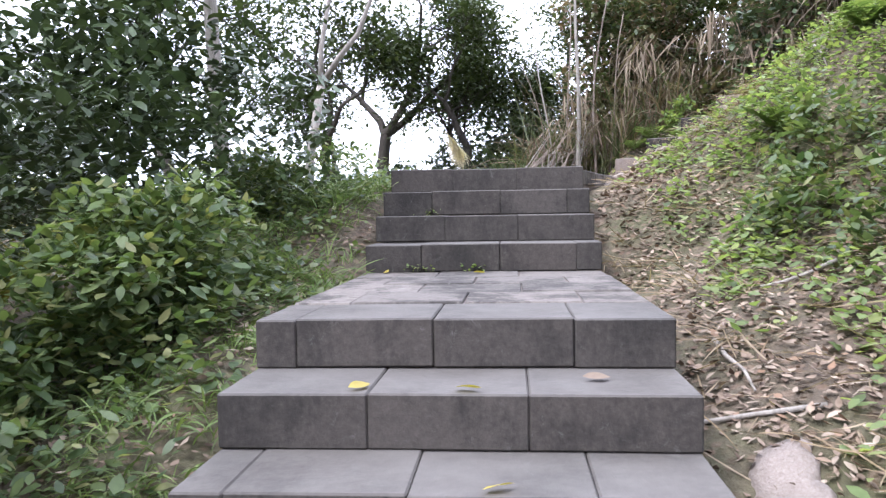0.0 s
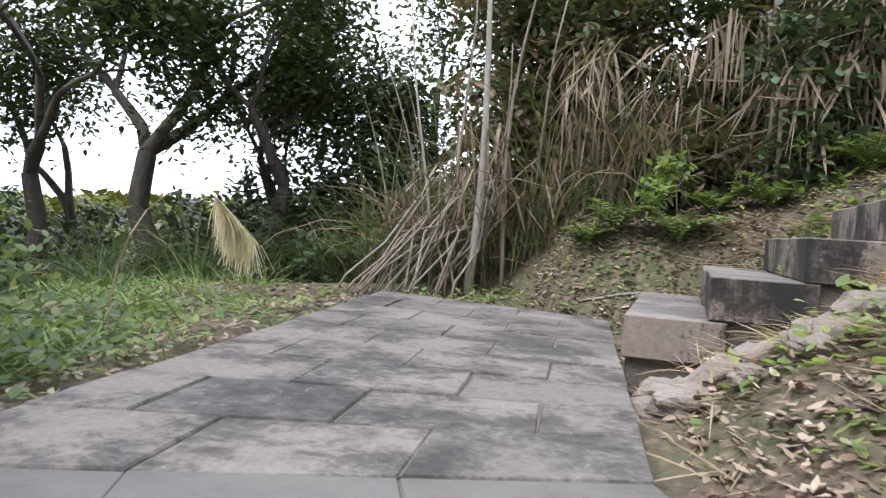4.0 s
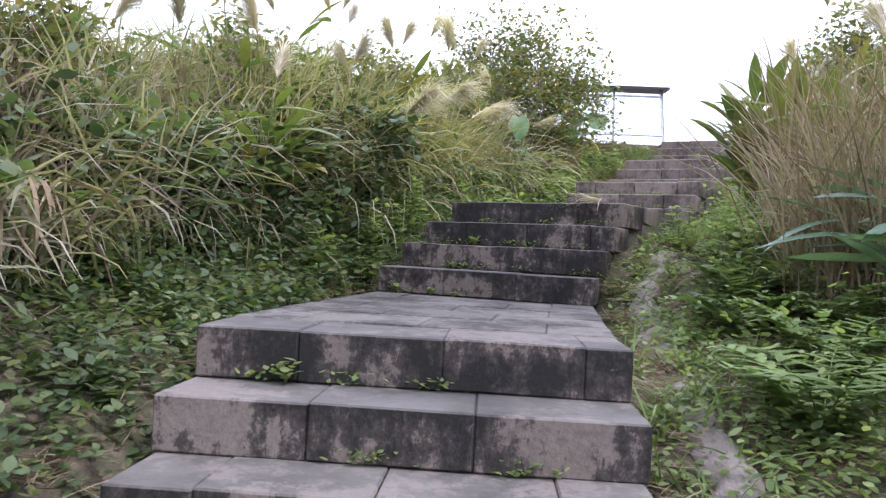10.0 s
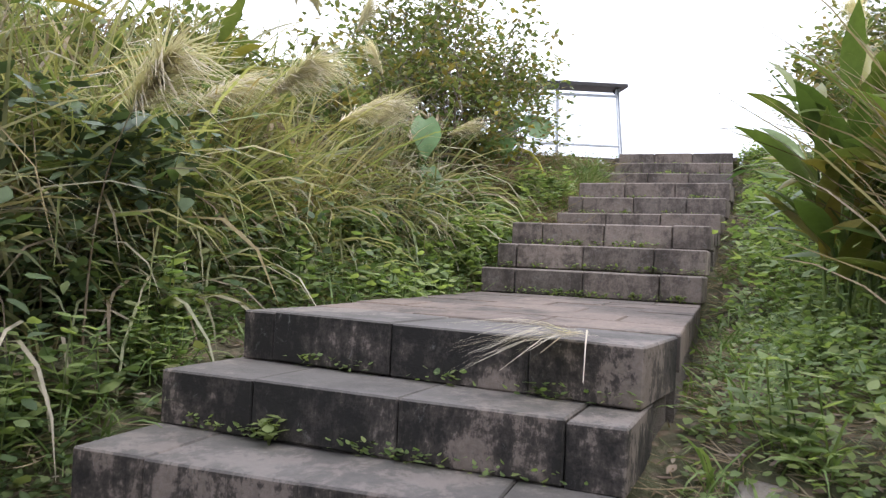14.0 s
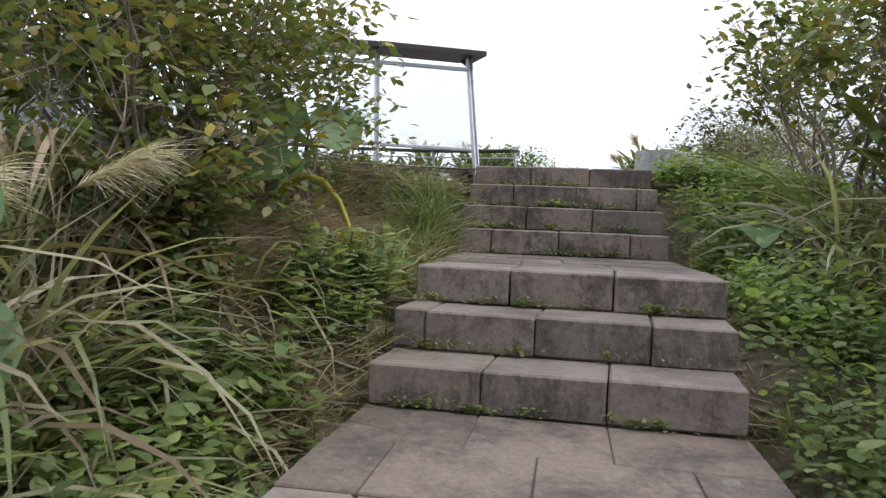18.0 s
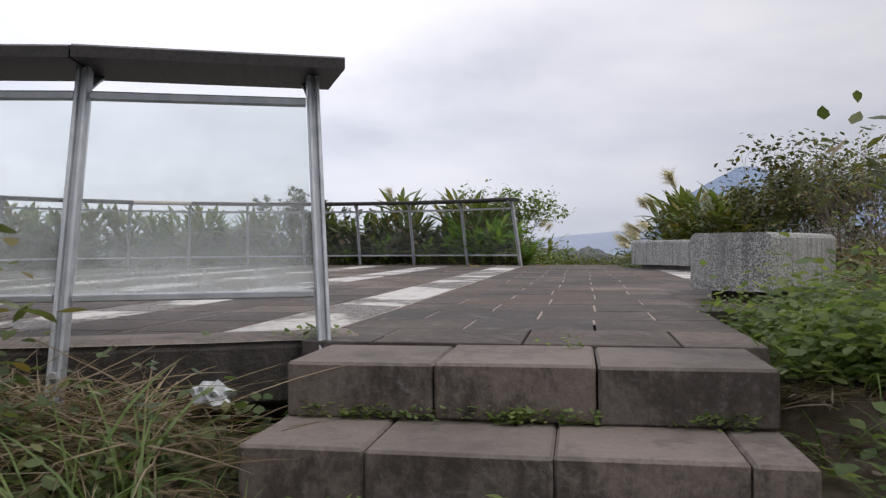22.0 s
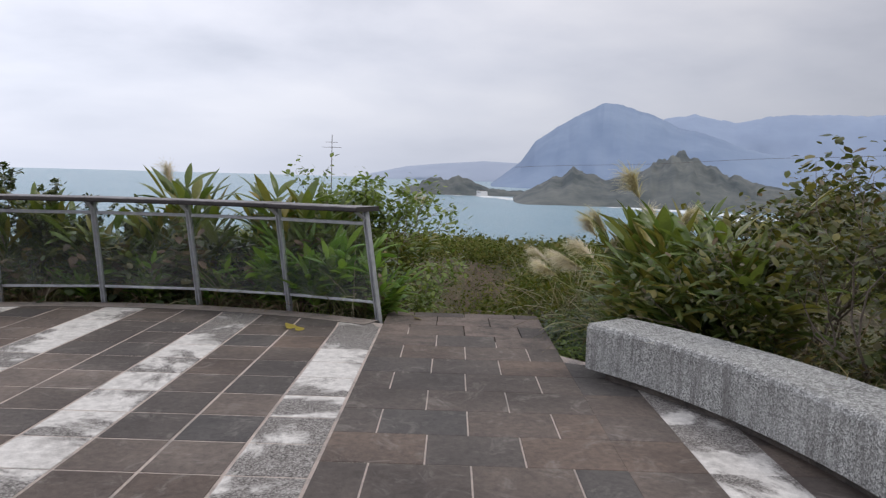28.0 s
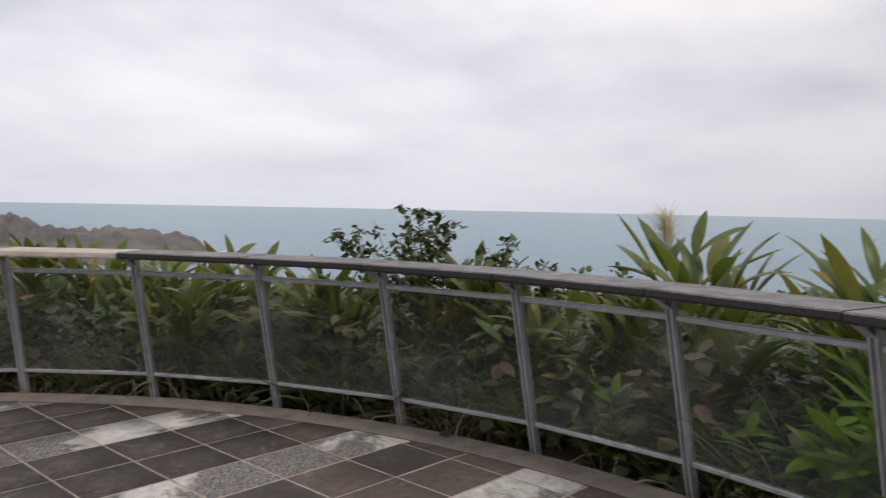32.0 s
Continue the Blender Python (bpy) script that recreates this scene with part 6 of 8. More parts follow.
# --- trees ---
for k, (x, y, ln, rd, dep, lab) in enumerate(((-3.2, 12.2, 1.7, 0.16, 5, 1), (1.2, 13.6, 2.1, 0.18, 5, 1), (-6.5, 10.5, 1.9, 0.16, 5, 1), (4.2, 13.2, 1.8, 0.15, 5, 1), (-1.0, 15.5, 2.2, 0.18, 5, 1), (*low_vec(-5.0, 4.5), 1.8, 0.13, 5, 1), (*low_vec(6.8, 3.2), 1.5, 0.12, 5, 1), (-2.6, 13.6, 1.15, 0.12, 5, 1), (-5.2, 13.2, 1.2, 0.12, 5, 1), (-0.6, 13.2, 1.25, 0.11, 5, 1), (-1.9, 12.4, 1.45, 0.13, 5, 1), (-4.3, 11.6, 1.55, 0.13, 5, 1), (0.6, 14.4, 1.5, 0.13, 5, 1))):
    woody("tree", "spreading tree with dark twisted limbs and small leaves against the sky", "tree", x, y, 1, ln, rd, dep, M_TREELEAF, 25, (0.06, 0.12), 0.24, 100 + k, M_BARK, "trees behind the landing",
          lean=(0.15 * (k % 3 - 1), -0.1), up=0.05, wander=0.2, angle=0.7, part_names=("trunk", "crown"))
woody("tree", "slender pale-barked young tree beside the steps", "tree", *low_vec(-2.42, 6.75), 1, 3.2, 0.085, 2, M_DARKLEAF, 26, (0.10, 0.2), 0.3, 120, M_BARKPALE, lean=(0.03, 0.0), wander=0.05, up=0.1, part_names=("trunk", "crown"))
def forked_tree():
    """The pale young tree left of the landing that forks at head height."""
    x, y = -2.95, 8.7
    z = float(ground_z(x, y))
    root = thing("tree", "pale forked young tree leaning beside the landing", "tree", at=(x, y, z - 0.1))
    h = 2.45 - z
    tube("trunk", [(-0.12, 0, 0), (-0.06, 0, h * 0.5), (0.13, 0, h + 0.1)], [0.07, 0.062, 0.055], M_BARKPALE, root, 8)
    tube("limb", [(0.13, 0, h + 0.1), (0.12, 0.05, h + 0.6), (0.22, 0.1, h + 1.2), (0.3, 0.2, h + 2.2)], [0.042, 0.035, 0.028, 0.015], M_BARKPALE, root, 7)
    tube("limb", [(0.13, 0, h + 0.1), (0.42, -0.05, h + 0.42), (0.72, -0.05, h + 0.72), (1.0, 0.0, h + 1.4), (1.1, 0.1, h + 2.2)], [0.046, 0.04, 0.033, 0.024, 0.012], M_BARKPALE, root, 7)


forked_tree()

for k, (x, y, h) in enumerate(((3.6, 11.6, 0.95), (4.9, 11.3, 0.9), (6.1, 11.9, 0.8), (2.6, 11.9, 1.0))):
    woody("shrub", "twiggy half-bare bush on the bank above the stairs", "shrub", x, y, 5, h, 0.022, 4, M_THICKET, 3, (0.05, 0.10), 0.10, 150 + k, M_BARKPALE, "bank bushes", aspect=0.5, angle=0.5)

# --- shrubs by the stairs and the terrace ---
for k, (x, y, h, n) in enumerate(((15.3, 7.15, 0.85, 5), (16.2, 6.95, 0.82, 6), (14.3, 7.55, 0.7, 5), (16.9, 7.5, 0.72, 4), (15.8, 7.35, 0.9, 5), (16.35, 6.6, 0.62, 4), (16.65, 6.25, 0.6, 4))):
    woody("shrub", "leafy shrub with olive and yellowing leaves beside the stairs", "shrub", x, y, n, h, 0.018, 3, M_SHRUB, 6, (0.05, 0.095), 0.11, 200 + k, group="stairside shrubs", extra=(16, M_YELLOW), aspect=0.62)
for k, (x, y, h, n) in enumerate(((15.6, 2.35, 0.85, 5), (14.5, 2.6, 0.8, 5), (16.6, 1.9, 0.8, 5), (13.4, 3.0, 0.75, 4), (17.5, 1.3, 0.7, 4))):
    woody("shrub", "leafy shrub with olive leaves and bare twigs beside the stairs", "shrub", x, y, n, h, 0.022, 3, M_SHRUB, 7, (0.06, 0.12), 0.10, 210 + k, group="stairside shrubs", extra=(16, M_YELLOW), aspect=0.6)
for k, (x, y, h) in enumerate(((10.5, 9.9, 0.46), (12.2, 9.2, 0.46), (8.2, 10.6, 0.36), (13.3, 8.4, 0.48), (6.0, 10.9, 0.3), (11.4, 10.8, 0.44))):
    woody("shrub", "small-leaved shrub rising out of the reeds", "shrub", x, y, 4, h, 0.02, 3, M_SHRUB, 6, (0.05, 0.10), 0.10, 230 + k, group="bank shrubs", aspect=0.6)


c = sample(40, (12.0, 4.8, 14.4, 7.6), lambda x, y, d, s, a: LEFT(x, y, d, s, a) & (d > 0.86) & (d < 1.4))
stuff("nettle_cover", [cover(c, 44, 0.17, 0.26, 0.05, 0.10, 0.72)], M_NETTLE, "fresh green nettle-like weeds beside the upper steps", "weeds")
woody("shrub", "dense leafy shrub with olive and yellowing leaves beside the railing", "shrub", 15.6, 7.0, 6, 0.66, 0.02, 3, M_SHRUB, 10, (0.045, 0.085), 0.13, 260, group="stairside shrubs", extra=(20, M_YELLOW), aspect=0.7)
r = random.Random(31)
cs = [(r.uniform(14.6, 16.6), r.uniform(6.75, 7.5), r.uniform(0.1, 0.6), r.uniform(0.35, 0.65)) for i in range(18)]
cs = [q for q in cs if float(terrace_uv(q[0], q[1])[2]) > 6.95]
bush_mass("undergrowth", cs, 0.42, 600, M_SHRUB, "olive leafy undergrowth below the terrace railing", 0.04, 0.085, 0.6)

# dry straw and litter in the gaps beside the steps
c = sample(800, (1.0, 2.0, 18.5, 8.0), lambda x, y, d, s, a: RIGHT(x, y, d, s, a) & (d > 0.80) & (d < 1.5) & ((x < 12.5) | (d < 1.0)))
c[:, 2] += 0.015
stuff("cut_straw", [reeds(c, 34, 0.06, 0.24, 0.14, 0.004, (-0.3, 0.5), (1.25, 1.65))], M_DRY, "dry straw and dead grass beside the steps", "straw")
c = sample(420, (1.0, 4.0, 14.0, 10.5), lambda x, y, d, s, a: (s > 0) & (a > 8) & (d > 0.82) & (d < 1.6))
c[:, 2] += 0.015
stuff("cut_straw", [reeds(c, 28, 0.08, 0.26, 0.16, 0.0045, (-0.3, 0.5), (1.2, 1.65))], M_DRY, "dry straw along the edge of the bank", "straw")
c = sample(150, (0.9, 0.0, 2.4, 7.2), lambda x, y, d, s, a: (s < 0) & (d > 0.8) & (a < 7.5), low)
c[:, 2] += 0.015
stuff("cut_straw", [reeds(c, 20, 0.12, 0.4, 0.2, 0.006, (-0.3, 0.5), (1.2, 1.65))], M_DRY, "dry straw on the slope beside the first steps", "straw")
c = sample(500, (1.0, 7.3, 1.45, 9.6), lambda x, y, d, s, a: x > 0.9)
c[:, 2] += 0.012
stuff("leaf_litter", [leaves(c, 0.025, 0.07, 0.5, (1.3, 1.85), (-0.6, 0.6))], M_LITTER, "brown dead leaves beside the landing", "leaf litter")


def cane_clump():
    """The old reed clump behind the landing: slim standing canes over a fan of bare pale stems that spill down the bank."""
    rng = random.Random(55)
    x, y = 0.1, 10.55
    z = float(ground_z(x, y))
    root = thing("cane_clump", "old clump of canes with a fan of bare pale stems", "cane clump", at=(x, y, z - 0.1))
    for k in range(34):
        t = k / 33
        bx, by = -0.85 + 0.95 * t + rng.uniform(-0.07, 0.07), -0.45 + 0.35 * t + rng.uniform(-0.15, 0.15)
        top = (-0.05 + 0.3 * t + rng.uniform(-0.3, 0.2), 0.15 + rng.uniform(-0.1, 0.25), rng.uniform(0.5, 1.15))
        mid = (bx * 0.52 + top[0] * 0.48 + rng.uniform(-0.14, 0.14), by * 0.5 + rng.uniform(-0.06, 0.06), rng.uniform(0.42, 0.62))
        q3 = (bx * 0.85 + top[0] * 0.15, by * 0.9, rng.uniform(0.12, 0.25))
        tube("fan_stem", [(bx, by, 0.04), q3, mid, top], [0.006, 0.010, 0.010, 0.005], M_BARKPALE if k % 5 == 0 else M_TWIG, root, 5)
    for k, (dx, dy, h, lean, rad) in enumerate(((0.12, -0.1, 3.4, 0.10, 0.036), (-0.25, 0.1, 2.5, -0.25, 0.016), (0.35, 0.15, 3.0, 0.2, 0.02), (0.0, 0.25, 2.8, -0.05, 0.018), (0.25, 0.3, 2.2, 0.05, 0.014), (-0.4, 0.3, 2.0, -0.3, 0.013), (0.5, 0.35, 2.6, 0.3, 0.017))):
        pts = [(dx + lean * t * t + 0.05 * math.sin(5 * t + k), dy + 0.04 * math.cos(4 * t + k), h * t) for t in [i / 7 for i in range(8)]]
        tube("cane", pts, [rad * (1 - 0.6 * i / 7) for i in range(8)], M_BARKPALE if k < 2 else M_TWIG, root, 7)


cane_clump()

# ---- kerbs and drains beside the stairs ----
def along_line(a, off):
    """A place beside the stairs' line: whole part of a is the stretch, off metres to the right."""
    i = min(int(a), len(LINE) - 2)
    t = a - i
    p, q = LINE[i], LINE[i + 1]
    d = Vector((q[0] - p[0], q[1] - p[1])).normalized()
    n0 = d
    if i + 2 < len(LINE) and t > 0.5:
        e = Vector((LINE[i + 2][0] - q[0], LINE[i + 2][1] - q[1])).normalized()
        n0 = d.lerp(e, (t - 0.5)).normalized()
    elif i > 0 and t < 0.5:
        e = Vector((p[0] - LINE[i - 1][0], p[1] - LINE[i - 1][1])).normalized()
        n0 = d.lerp(e, (0.5 - t)).normalized()
    x, y = p[0] + (q[0] - p[0]) * t + n0.y * off, p[1] + (q[1] - p[1]) * t - n0.x * off
    return x, y, p[2] + (q[2] - p[2]) * t


def drain_kerb(a0, a1, n, off, wide, high, label, seed, mat):
    """A rough hand-laid concrete strip that follows the stairs."""
    rng = random.Random(seed)
    rings = []
    for i in range(n + 1):
        a = a0 + (a1 - a0) * i / n
        w = wide * (1 + 0.35 * noise.noise(Vector((a * 9, seed, 0))))
        o = off + 0.06 * noise.noise(Vector((a * 5, seed, 4)))
        pts = []
        taper = min(1, 4 * i / n, 4 * (n - i) / n)
        for k, (s, h) in enumerate(((-0.5, -0.25), (-0.48, 0.45), (-0.25, 0.9), (0.1, 1.0), (0.38, 0.8), (0.5, 0.3), (0.52, -0.25))):
            x, y, z = along_line(a, o + s * w)
            gz = float(ground_z(x, y))
            jit = noise.noise(Vector((x * 9, y * 9, s * 3))) * 0.010
            pts.append((x + jit * 0.7, y + jit * 0.7, gz + jit * (h > 0) + (h * high * (1 + 0.35 * noise.noise(Vector((a * 8, s * 2, seed))))) * (taper if h > 0 else 1)))
        rings.append(pts)
    ob = sweep("drain_kerb", rings, mat, smooth=True)
    return tagged(ob, label, "kerb", kind="structure")


drain_kerb(9.05, 11.3, 150, 1.02, 0.15, 0.05, "rough pale concrete drain kerb following the stairs", 4, M_CONC)
drain_kerb(11.5, 12.9, 60, 1.04, 0.15, 0.05, "broken pale concrete drain kerb beside the stairs", 5, M_CONC)
drain_kerb(2.6, 3.6, 24, 1.02, 0.20, 0.05, "broken concrete drain edge beside the first steps", 6, M_CONC)
drain_kerb(8.5, 9.15, 60, 1.03, 0.16, 0.05, "lumpy pale concrete drain kerb beside the turned flight", 7, M_CONC)



def apron():
    """The concrete fillet between the steps' side and the drain, trowelled on by hand."""
    rng = random.Random(17)
    rings, n = [], 110
    for i in range(n + 1):
        a = 8.3 + 0.82 * i / n
        pts = []
        for k, off in enumerate((0.72, 0.757, 0.785, 0.815, 0.845, 0.87, 0.89)):
            x, y, z = along_line(a, off)
            gz = min(float(ground_z(x, y)), z - 0.25)
            t = (0.0, 0.0, 0.30, 0.58, 0.85, 1.0, 1.0)[k]
            top = z - 0.25 + 0.07 * noise.noise(Vector((x * 3, y * 3, 2)))
            pts.append((x, y, top * (1 - t) + (gz + 0.015) * t + (0.008 + 0.012 * (k in (2, 3, 4, 5))) * (noise.noise(Vector((x * 9, y * 9, 0))) + 0.5 * noise.noise(Vector((x * 27, y * 27, 5)))) - (0.25 if k == 6 else 0)))
        rings.append(pts)
    ob = sweep("concrete_apron", rings, M_CONC, closed=False, caps=False, smooth=True)
    tagged(ob, "rough sloping concrete fillet beside the turned flight", "kerb", kind="structure")


apron()


def rubble_stones():
    """Broken pale concrete lumps lying along the drain beside the turned flight."""
    rng = random.Random(91)
    for i in range(24):
        a, off, s = rng.uniform(7.95, 8.5), rng.uniform(0.88, 1.35), rng.uniform(0.03, 0.10)
        x, y, z = along_line(a, off)
        bm = bmesh.new()
        bmesh.ops.create_icosphere(bm, subdivisions=3, radius=1.0)
        for v in bm.verts:
            n1 = noise.noise(v.co * 1.3 + Vector((i * 7, 0, 0)))
            n2 = noise.noise(v.co * 4.0 + Vector((0, i * 5, 0)))
            v.co = Vector((v.co.x * 1.25, v.co.y, v.co.z * 0.62)) * (1 + 0.38 * n1 + 0.12 * n2) * s
        me = bpy.data.meshes.new("rubble_stone")
        bm.to_mesh(me)
        bm.free()
        ob = link_mesh("rubble_stone", me, M_CONC)
        ob.location = (x, y, float(ground_z(x, y)) + s * 0.25)
        ob.rotation_euler = (rng.uniform(-0.2, 0.2), rng.uniform(-0.2, 0.2), rng.uniform(0, 6.28))
        tagged(ob, "rough pale concrete lump lying beside the drain", "stone", "drain rubble")


rubble_stones()


drain_kerb(7.98, 8.5, 40, 1.08, 0.2, 0.05, "lumpy broken concrete beside the lowest turned steps", 19, M_CONC)


# ---- single plants ----
def ginger(seed, stems=10, high=1.3, leaf=0.5, mat=None, lean=(0.05, 0.45), bend=(0.2, 0.9), open_=(0.25, 0.7), wide=(0.17, 0.24), low=2):
    """A clump of arching stems with long two-ranked leaves, built at the origin."""
    rng = np.random.RandomState(seed)
    segs, b, az, tl = [], [], [], []
    for k in range(stems):
        a, t0, cv, L = rng.uniform(0, 6.283), rng.uniform(*lean), rng.uniform(*bend), high * rng.uniform(0.6, 1.1)
        p = np.array([rng.uniform(-0.14, 0.14), rng.uniform(-0.14, 0.14), -0.06])
        n = 9
        flip = 1
        for i in range(n):
            th = t0 + cv * i / n
            q = p + np.array([math.sin(th) * math.cos(a), math.sin(th) * math.sin(a), math.cos(th)]) * L / n
            segs.append((*p, *q, 0.011 * (1 - 0.7 * i / n), 0.011 * (1 - 0.7 * (i + 1) / n)))
            if i >= low:
                b.append(q)
                az.append(a + flip * rng.uniform(0.5, 1.3))
                tl.append(th + rng.uniform(*open_))
                flip = -flip
            p = q
        b.append(p)
        az.append(a)
        tl.append(t0 + cv)
    b, az, tl = np.array(b), np.array(az), np.array(tl)
    n = len(b)
    Ls = leaf * rng.uniform(0.65, 1.1, n)
    lv = strips(b, az, tl, rng.uniform(0.1, 0.9, n), Ls, Ls * rng.uniform(*wide, n), "long", rng.uniform(-0.5, 0.5, n), 0.35)
    root = thing("ginger_plant", "clump of wild ginger with long glossy green leaves", "plant", "wild ginger clumps")
    tagged(piece("stem_clump", [tubes(segs, 4)], M_NETTLE, root), kind="stuff")
    tagged(piece("foliage", [lv], mat or M_GINGER, root), kind="stuff")
    return root


def fern(seed, fronds=9, size=0.55):
    rng = np.random.RandomState(seed)
    segs, b, az, tl, ln = [], [], [], [], []
    for k in range(fronds):
        a, L = 6.283 * k / fronds + rng.uniform(-0.3, 0.3), size * rng.uniform(0.7, 1.1)
        p, n, t0 = np.array([0, 0, -0.02]), 14, rng.uniform(0.25, 0.6)
        for i in range(n):
            th = t0 + 1.25 * i / n
            q = p + np.array([math.sin(th) * math.cos(a), math.sin(th) * math.sin(a), math.cos(th)]) * L / n
            segs.append((*p, *q, 0.003, 0.0025))
            if i > 0:
                for s in (-1, 1):
                    b.append(q)
                    az.append(a + s * 1.25)
                    tl.append(1.35 + 0.15 * rng.uniform(-1, 1))
                    ln.append(L * 0.34 * math.sin(math.pi * (0.16 + 0.84 * (i + 1) / (n + 1))) + 0.012)
            p = q
    b, ln = np.array(b), np.array(ln)
    n = len(b)
    root = thing("fern", "bright green fern with arching feathery fronds", "fern", "ferns")
    piece("stalk_fan", [tubes(segs, 3)], M_FERN, root)
    piece("frond_spray", [strips(b, np.array(az), np.array(tl), rng.uniform(0.1, 0.5, n), ln, ln * 0.22 + 0.006, "blade")], M_FERN, root)
    return root


def plume(seed, high=1.7, head=0.38, arch=0.28):
    rng = np.random.RandomState(seed)
    root = thing("reed_plume", "pale feathery reed plume on a thin stalk", "reed plume", "reed plumes")
    a, p, segs = rng.uniform(0, 6.283), np.array([0, 0, -0.05]), []
    n = 8
    for i in range(n):
        th = 0.05 + arch * (i / n) ** 2
        q = p + np.array([math.sin(th) * math.cos(a), math.sin(th) * math.sin(a), math.cos(th)]) * high / n
        segs.append((*p, *q, 0.006 - 0.0005 * i, 0.0055 - 0.0005 * i))
        p = q
    piece("stalk", [tubes(segs, 5)], M_DRY, root)
    k = 420
    t = rng.uniform(0, 1, k)
    e = 0.07 + arch
    d = np.array([math.sin(e) * math.cos(a), math.sin(e) * math.sin(a), math.cos(e)])
    b = p[None] + d[None] * (t * head * 0.55)[:, None]
    hairs = strips(b, a + rng.normal(0, 0.5, k), arch - 0.28 + rng.uniform(0.1, 0.55, k), rng.uniform(0.5, 1.7, k), head * rng.uniform(0.35, 0.75, k), np.full(k, 0.0055), "hair", rng.uniform(-1, 1, k))
    piece("head", [hairs], M_PLUME, root)
    return root


def heart_leaf(L, W, droop):
    """A broad heart-shaped leaf lying out along x, cupped about its midrib."""
    rows, cols, v = 9, 5, []
    for i in range(rows):
        t = i / (rows - 1)
        w = W * (math.sin(math.pi * min(1, (t * 0.93 + 0.07)) ** 0.72)) * (1 - 0.15 * t)
        x = L * (t - 0.22)
        for j in range(-2, 3):
            s = j / 2
            back = -0.10 * L * abs(s) * max(0, 1 - t * 3.2)
            v.append((x + back, w * s, -droop * t * t + 0.10 * W * abs(s) ** 1.5 + 0.01 * math.sin(9 * t + 3 * s)))
    f = [(i * cols + j, i * cols + j + 1, (i + 1) * cols + j + 1, (i + 1) * cols + j) for i in range(rows - 1) for j in range(cols - 1)]
    return raw_mesh("blade", v, f, True)


def taro(x, y, stalks, label):
    """Elephant-ear plant: thick leaf stalks and big heart-shaped leaves. stalks: azimuth, reach, height, leaf length, yellow."""
    gz = float(ground_z(x, y)) - 0.04
    root = thing("taro_plant", label, "plant", at=(x, y, gz))
    for az_, reach, high, L, yellow, *turn in stalks:
        a = radians(az_)
        pts = []
        for i in range(9):
            t = i / 8
            r_ = reach * (t ** 1.5 if not yellow else math.sin(t * 2.2) * 0.9 + 0.25 * t)
            h_ = high * (math.sin(t * 1.45) / math.sin(1.45) if not yellow else math.sin(t * 2.75) * 1.0 + 0.10 * (1 - t))
            pts.append((r_ * math.cos(a), r_ * math.sin(a), max(h_, 0.03)))
        stalk = tube("leaf_stalk", pts, [(0.018 if yellow else 0.024) - 0.0018 * i for i in range(9)], M_TAROYELLOW if yellow else M_TARO, root, 7, "yellowed drooping stalk" if yellow else "")
        me = heart_leaf(L, L * 0.40, L * (0.55 if yellow else 0.2))
        lf = link_mesh("blade", me, M_TAROYELLOW if yellow else M_TARO, root, "withered yellow leaf" if yellow else "")
        lf.matrix_local = pose(*pts[-1], turn[1] if len(turn) > 1 else 0, turn[0] if turn else (62 if yellow else 12), az_) @ Matrix.Translation((L * 0.18, 0, 0))
    return root


def old_taro():
    """The big elephant-ear: a short crown, three leaves held towards the stairs and one yellow stalk bent to the ground."""
    x, y = 16.2, 6.42
    gz = float(ground_z(x, y)) - 0.05
    root = thing("taro_plant", "elephant-ear plant with huge leaves and one yellow drooping stalk", "plant", at=(x, y, gz))
    off = Vector((x, y, gz))
    tube("crown", [Vector((0, 0, 0)), Vector((0.01, 0, 0.2)), Vector((0.0, -0.01, max(5.2 - gz, 0.3)))], [0.05, 0.045, 0.03], M_TARO, root, 9)
    for base, tip, up, L in (((16.29, 6.14, 5.62), (16.5, 5.82, 5.80), (-0.75, -0.35, 0.55), 0.46), ((16.38, 6.28, 5.66), (16.46, 6.62, 5.86), (-0.8, -0.1, 0.6), 0.46), ((16.2, 6.36, 5.50), (16.16, 6.62, 5.36), (-0.85, 0.0, 0.5), 0.42), ((16.35, 6.5, 5.9), (16.3, 6.8, 6.0), (-0.5, 0.1, 0.85), 0.4)):
        b, t = Vector(base), Vector(tip)
        ax = (t - b).normalized()
        nz = Vector(up)
        nz = (nz - ax * nz.dot(ax)).normalized()
        ay = nz.cross(ax)
        start = Vector((0.0, -0.01, 5.2 - gz))
        end = b - off
        bow = [start.lerp(end, k / 6) + Vector((0.05, -0.03, 0.02)) * math.sin(math.pi * k / 6) for k in range(7)]
        tube("leaf_stalk", bow, [0.026 - 0.002 * k for k in range(7)], M_TARO, root, 8)
        lf = link_mesh("blade", heart_leaf(L, L * 0.42, L * 0.14), M_TARO, root)
        lf.matrix_local = Matrix(((ax.x, ay.x, nz.x, end.x), (ax.y, ay.y, nz.y, end.y), (ax.z, ay.z, nz.z, end.z), (0, 0, 0, 1))) @ Matrix.Translation((L * 0.2, 0, 0))
    arc = [Vector(q) - off for q in ((16.2, 6.42, 5.18), (16.12, 6.36, 5.27), (16.03, 6.26, 5.34), (15.99, 6.14, 5.30), (15.96, 6.04, 5.18), (15.9, 5.99, 5.05), (15.8, 5.97, 4.92))]
    tube("leaf_stalk", arc, [0.03, 0.028, 0.025, 0.021, 0.018, 0.015, 0.012], M_TAROYELLOW, root, 8, "yellowed drooping stalk")
    lf = link_mesh("blade", heart_leaf(0.3, 0.13, 0.12), M_TAROYELLOW, root, "withered yellow leaf")
    lf.matrix_local = pose(*arc[-1], -50, 5, 235)


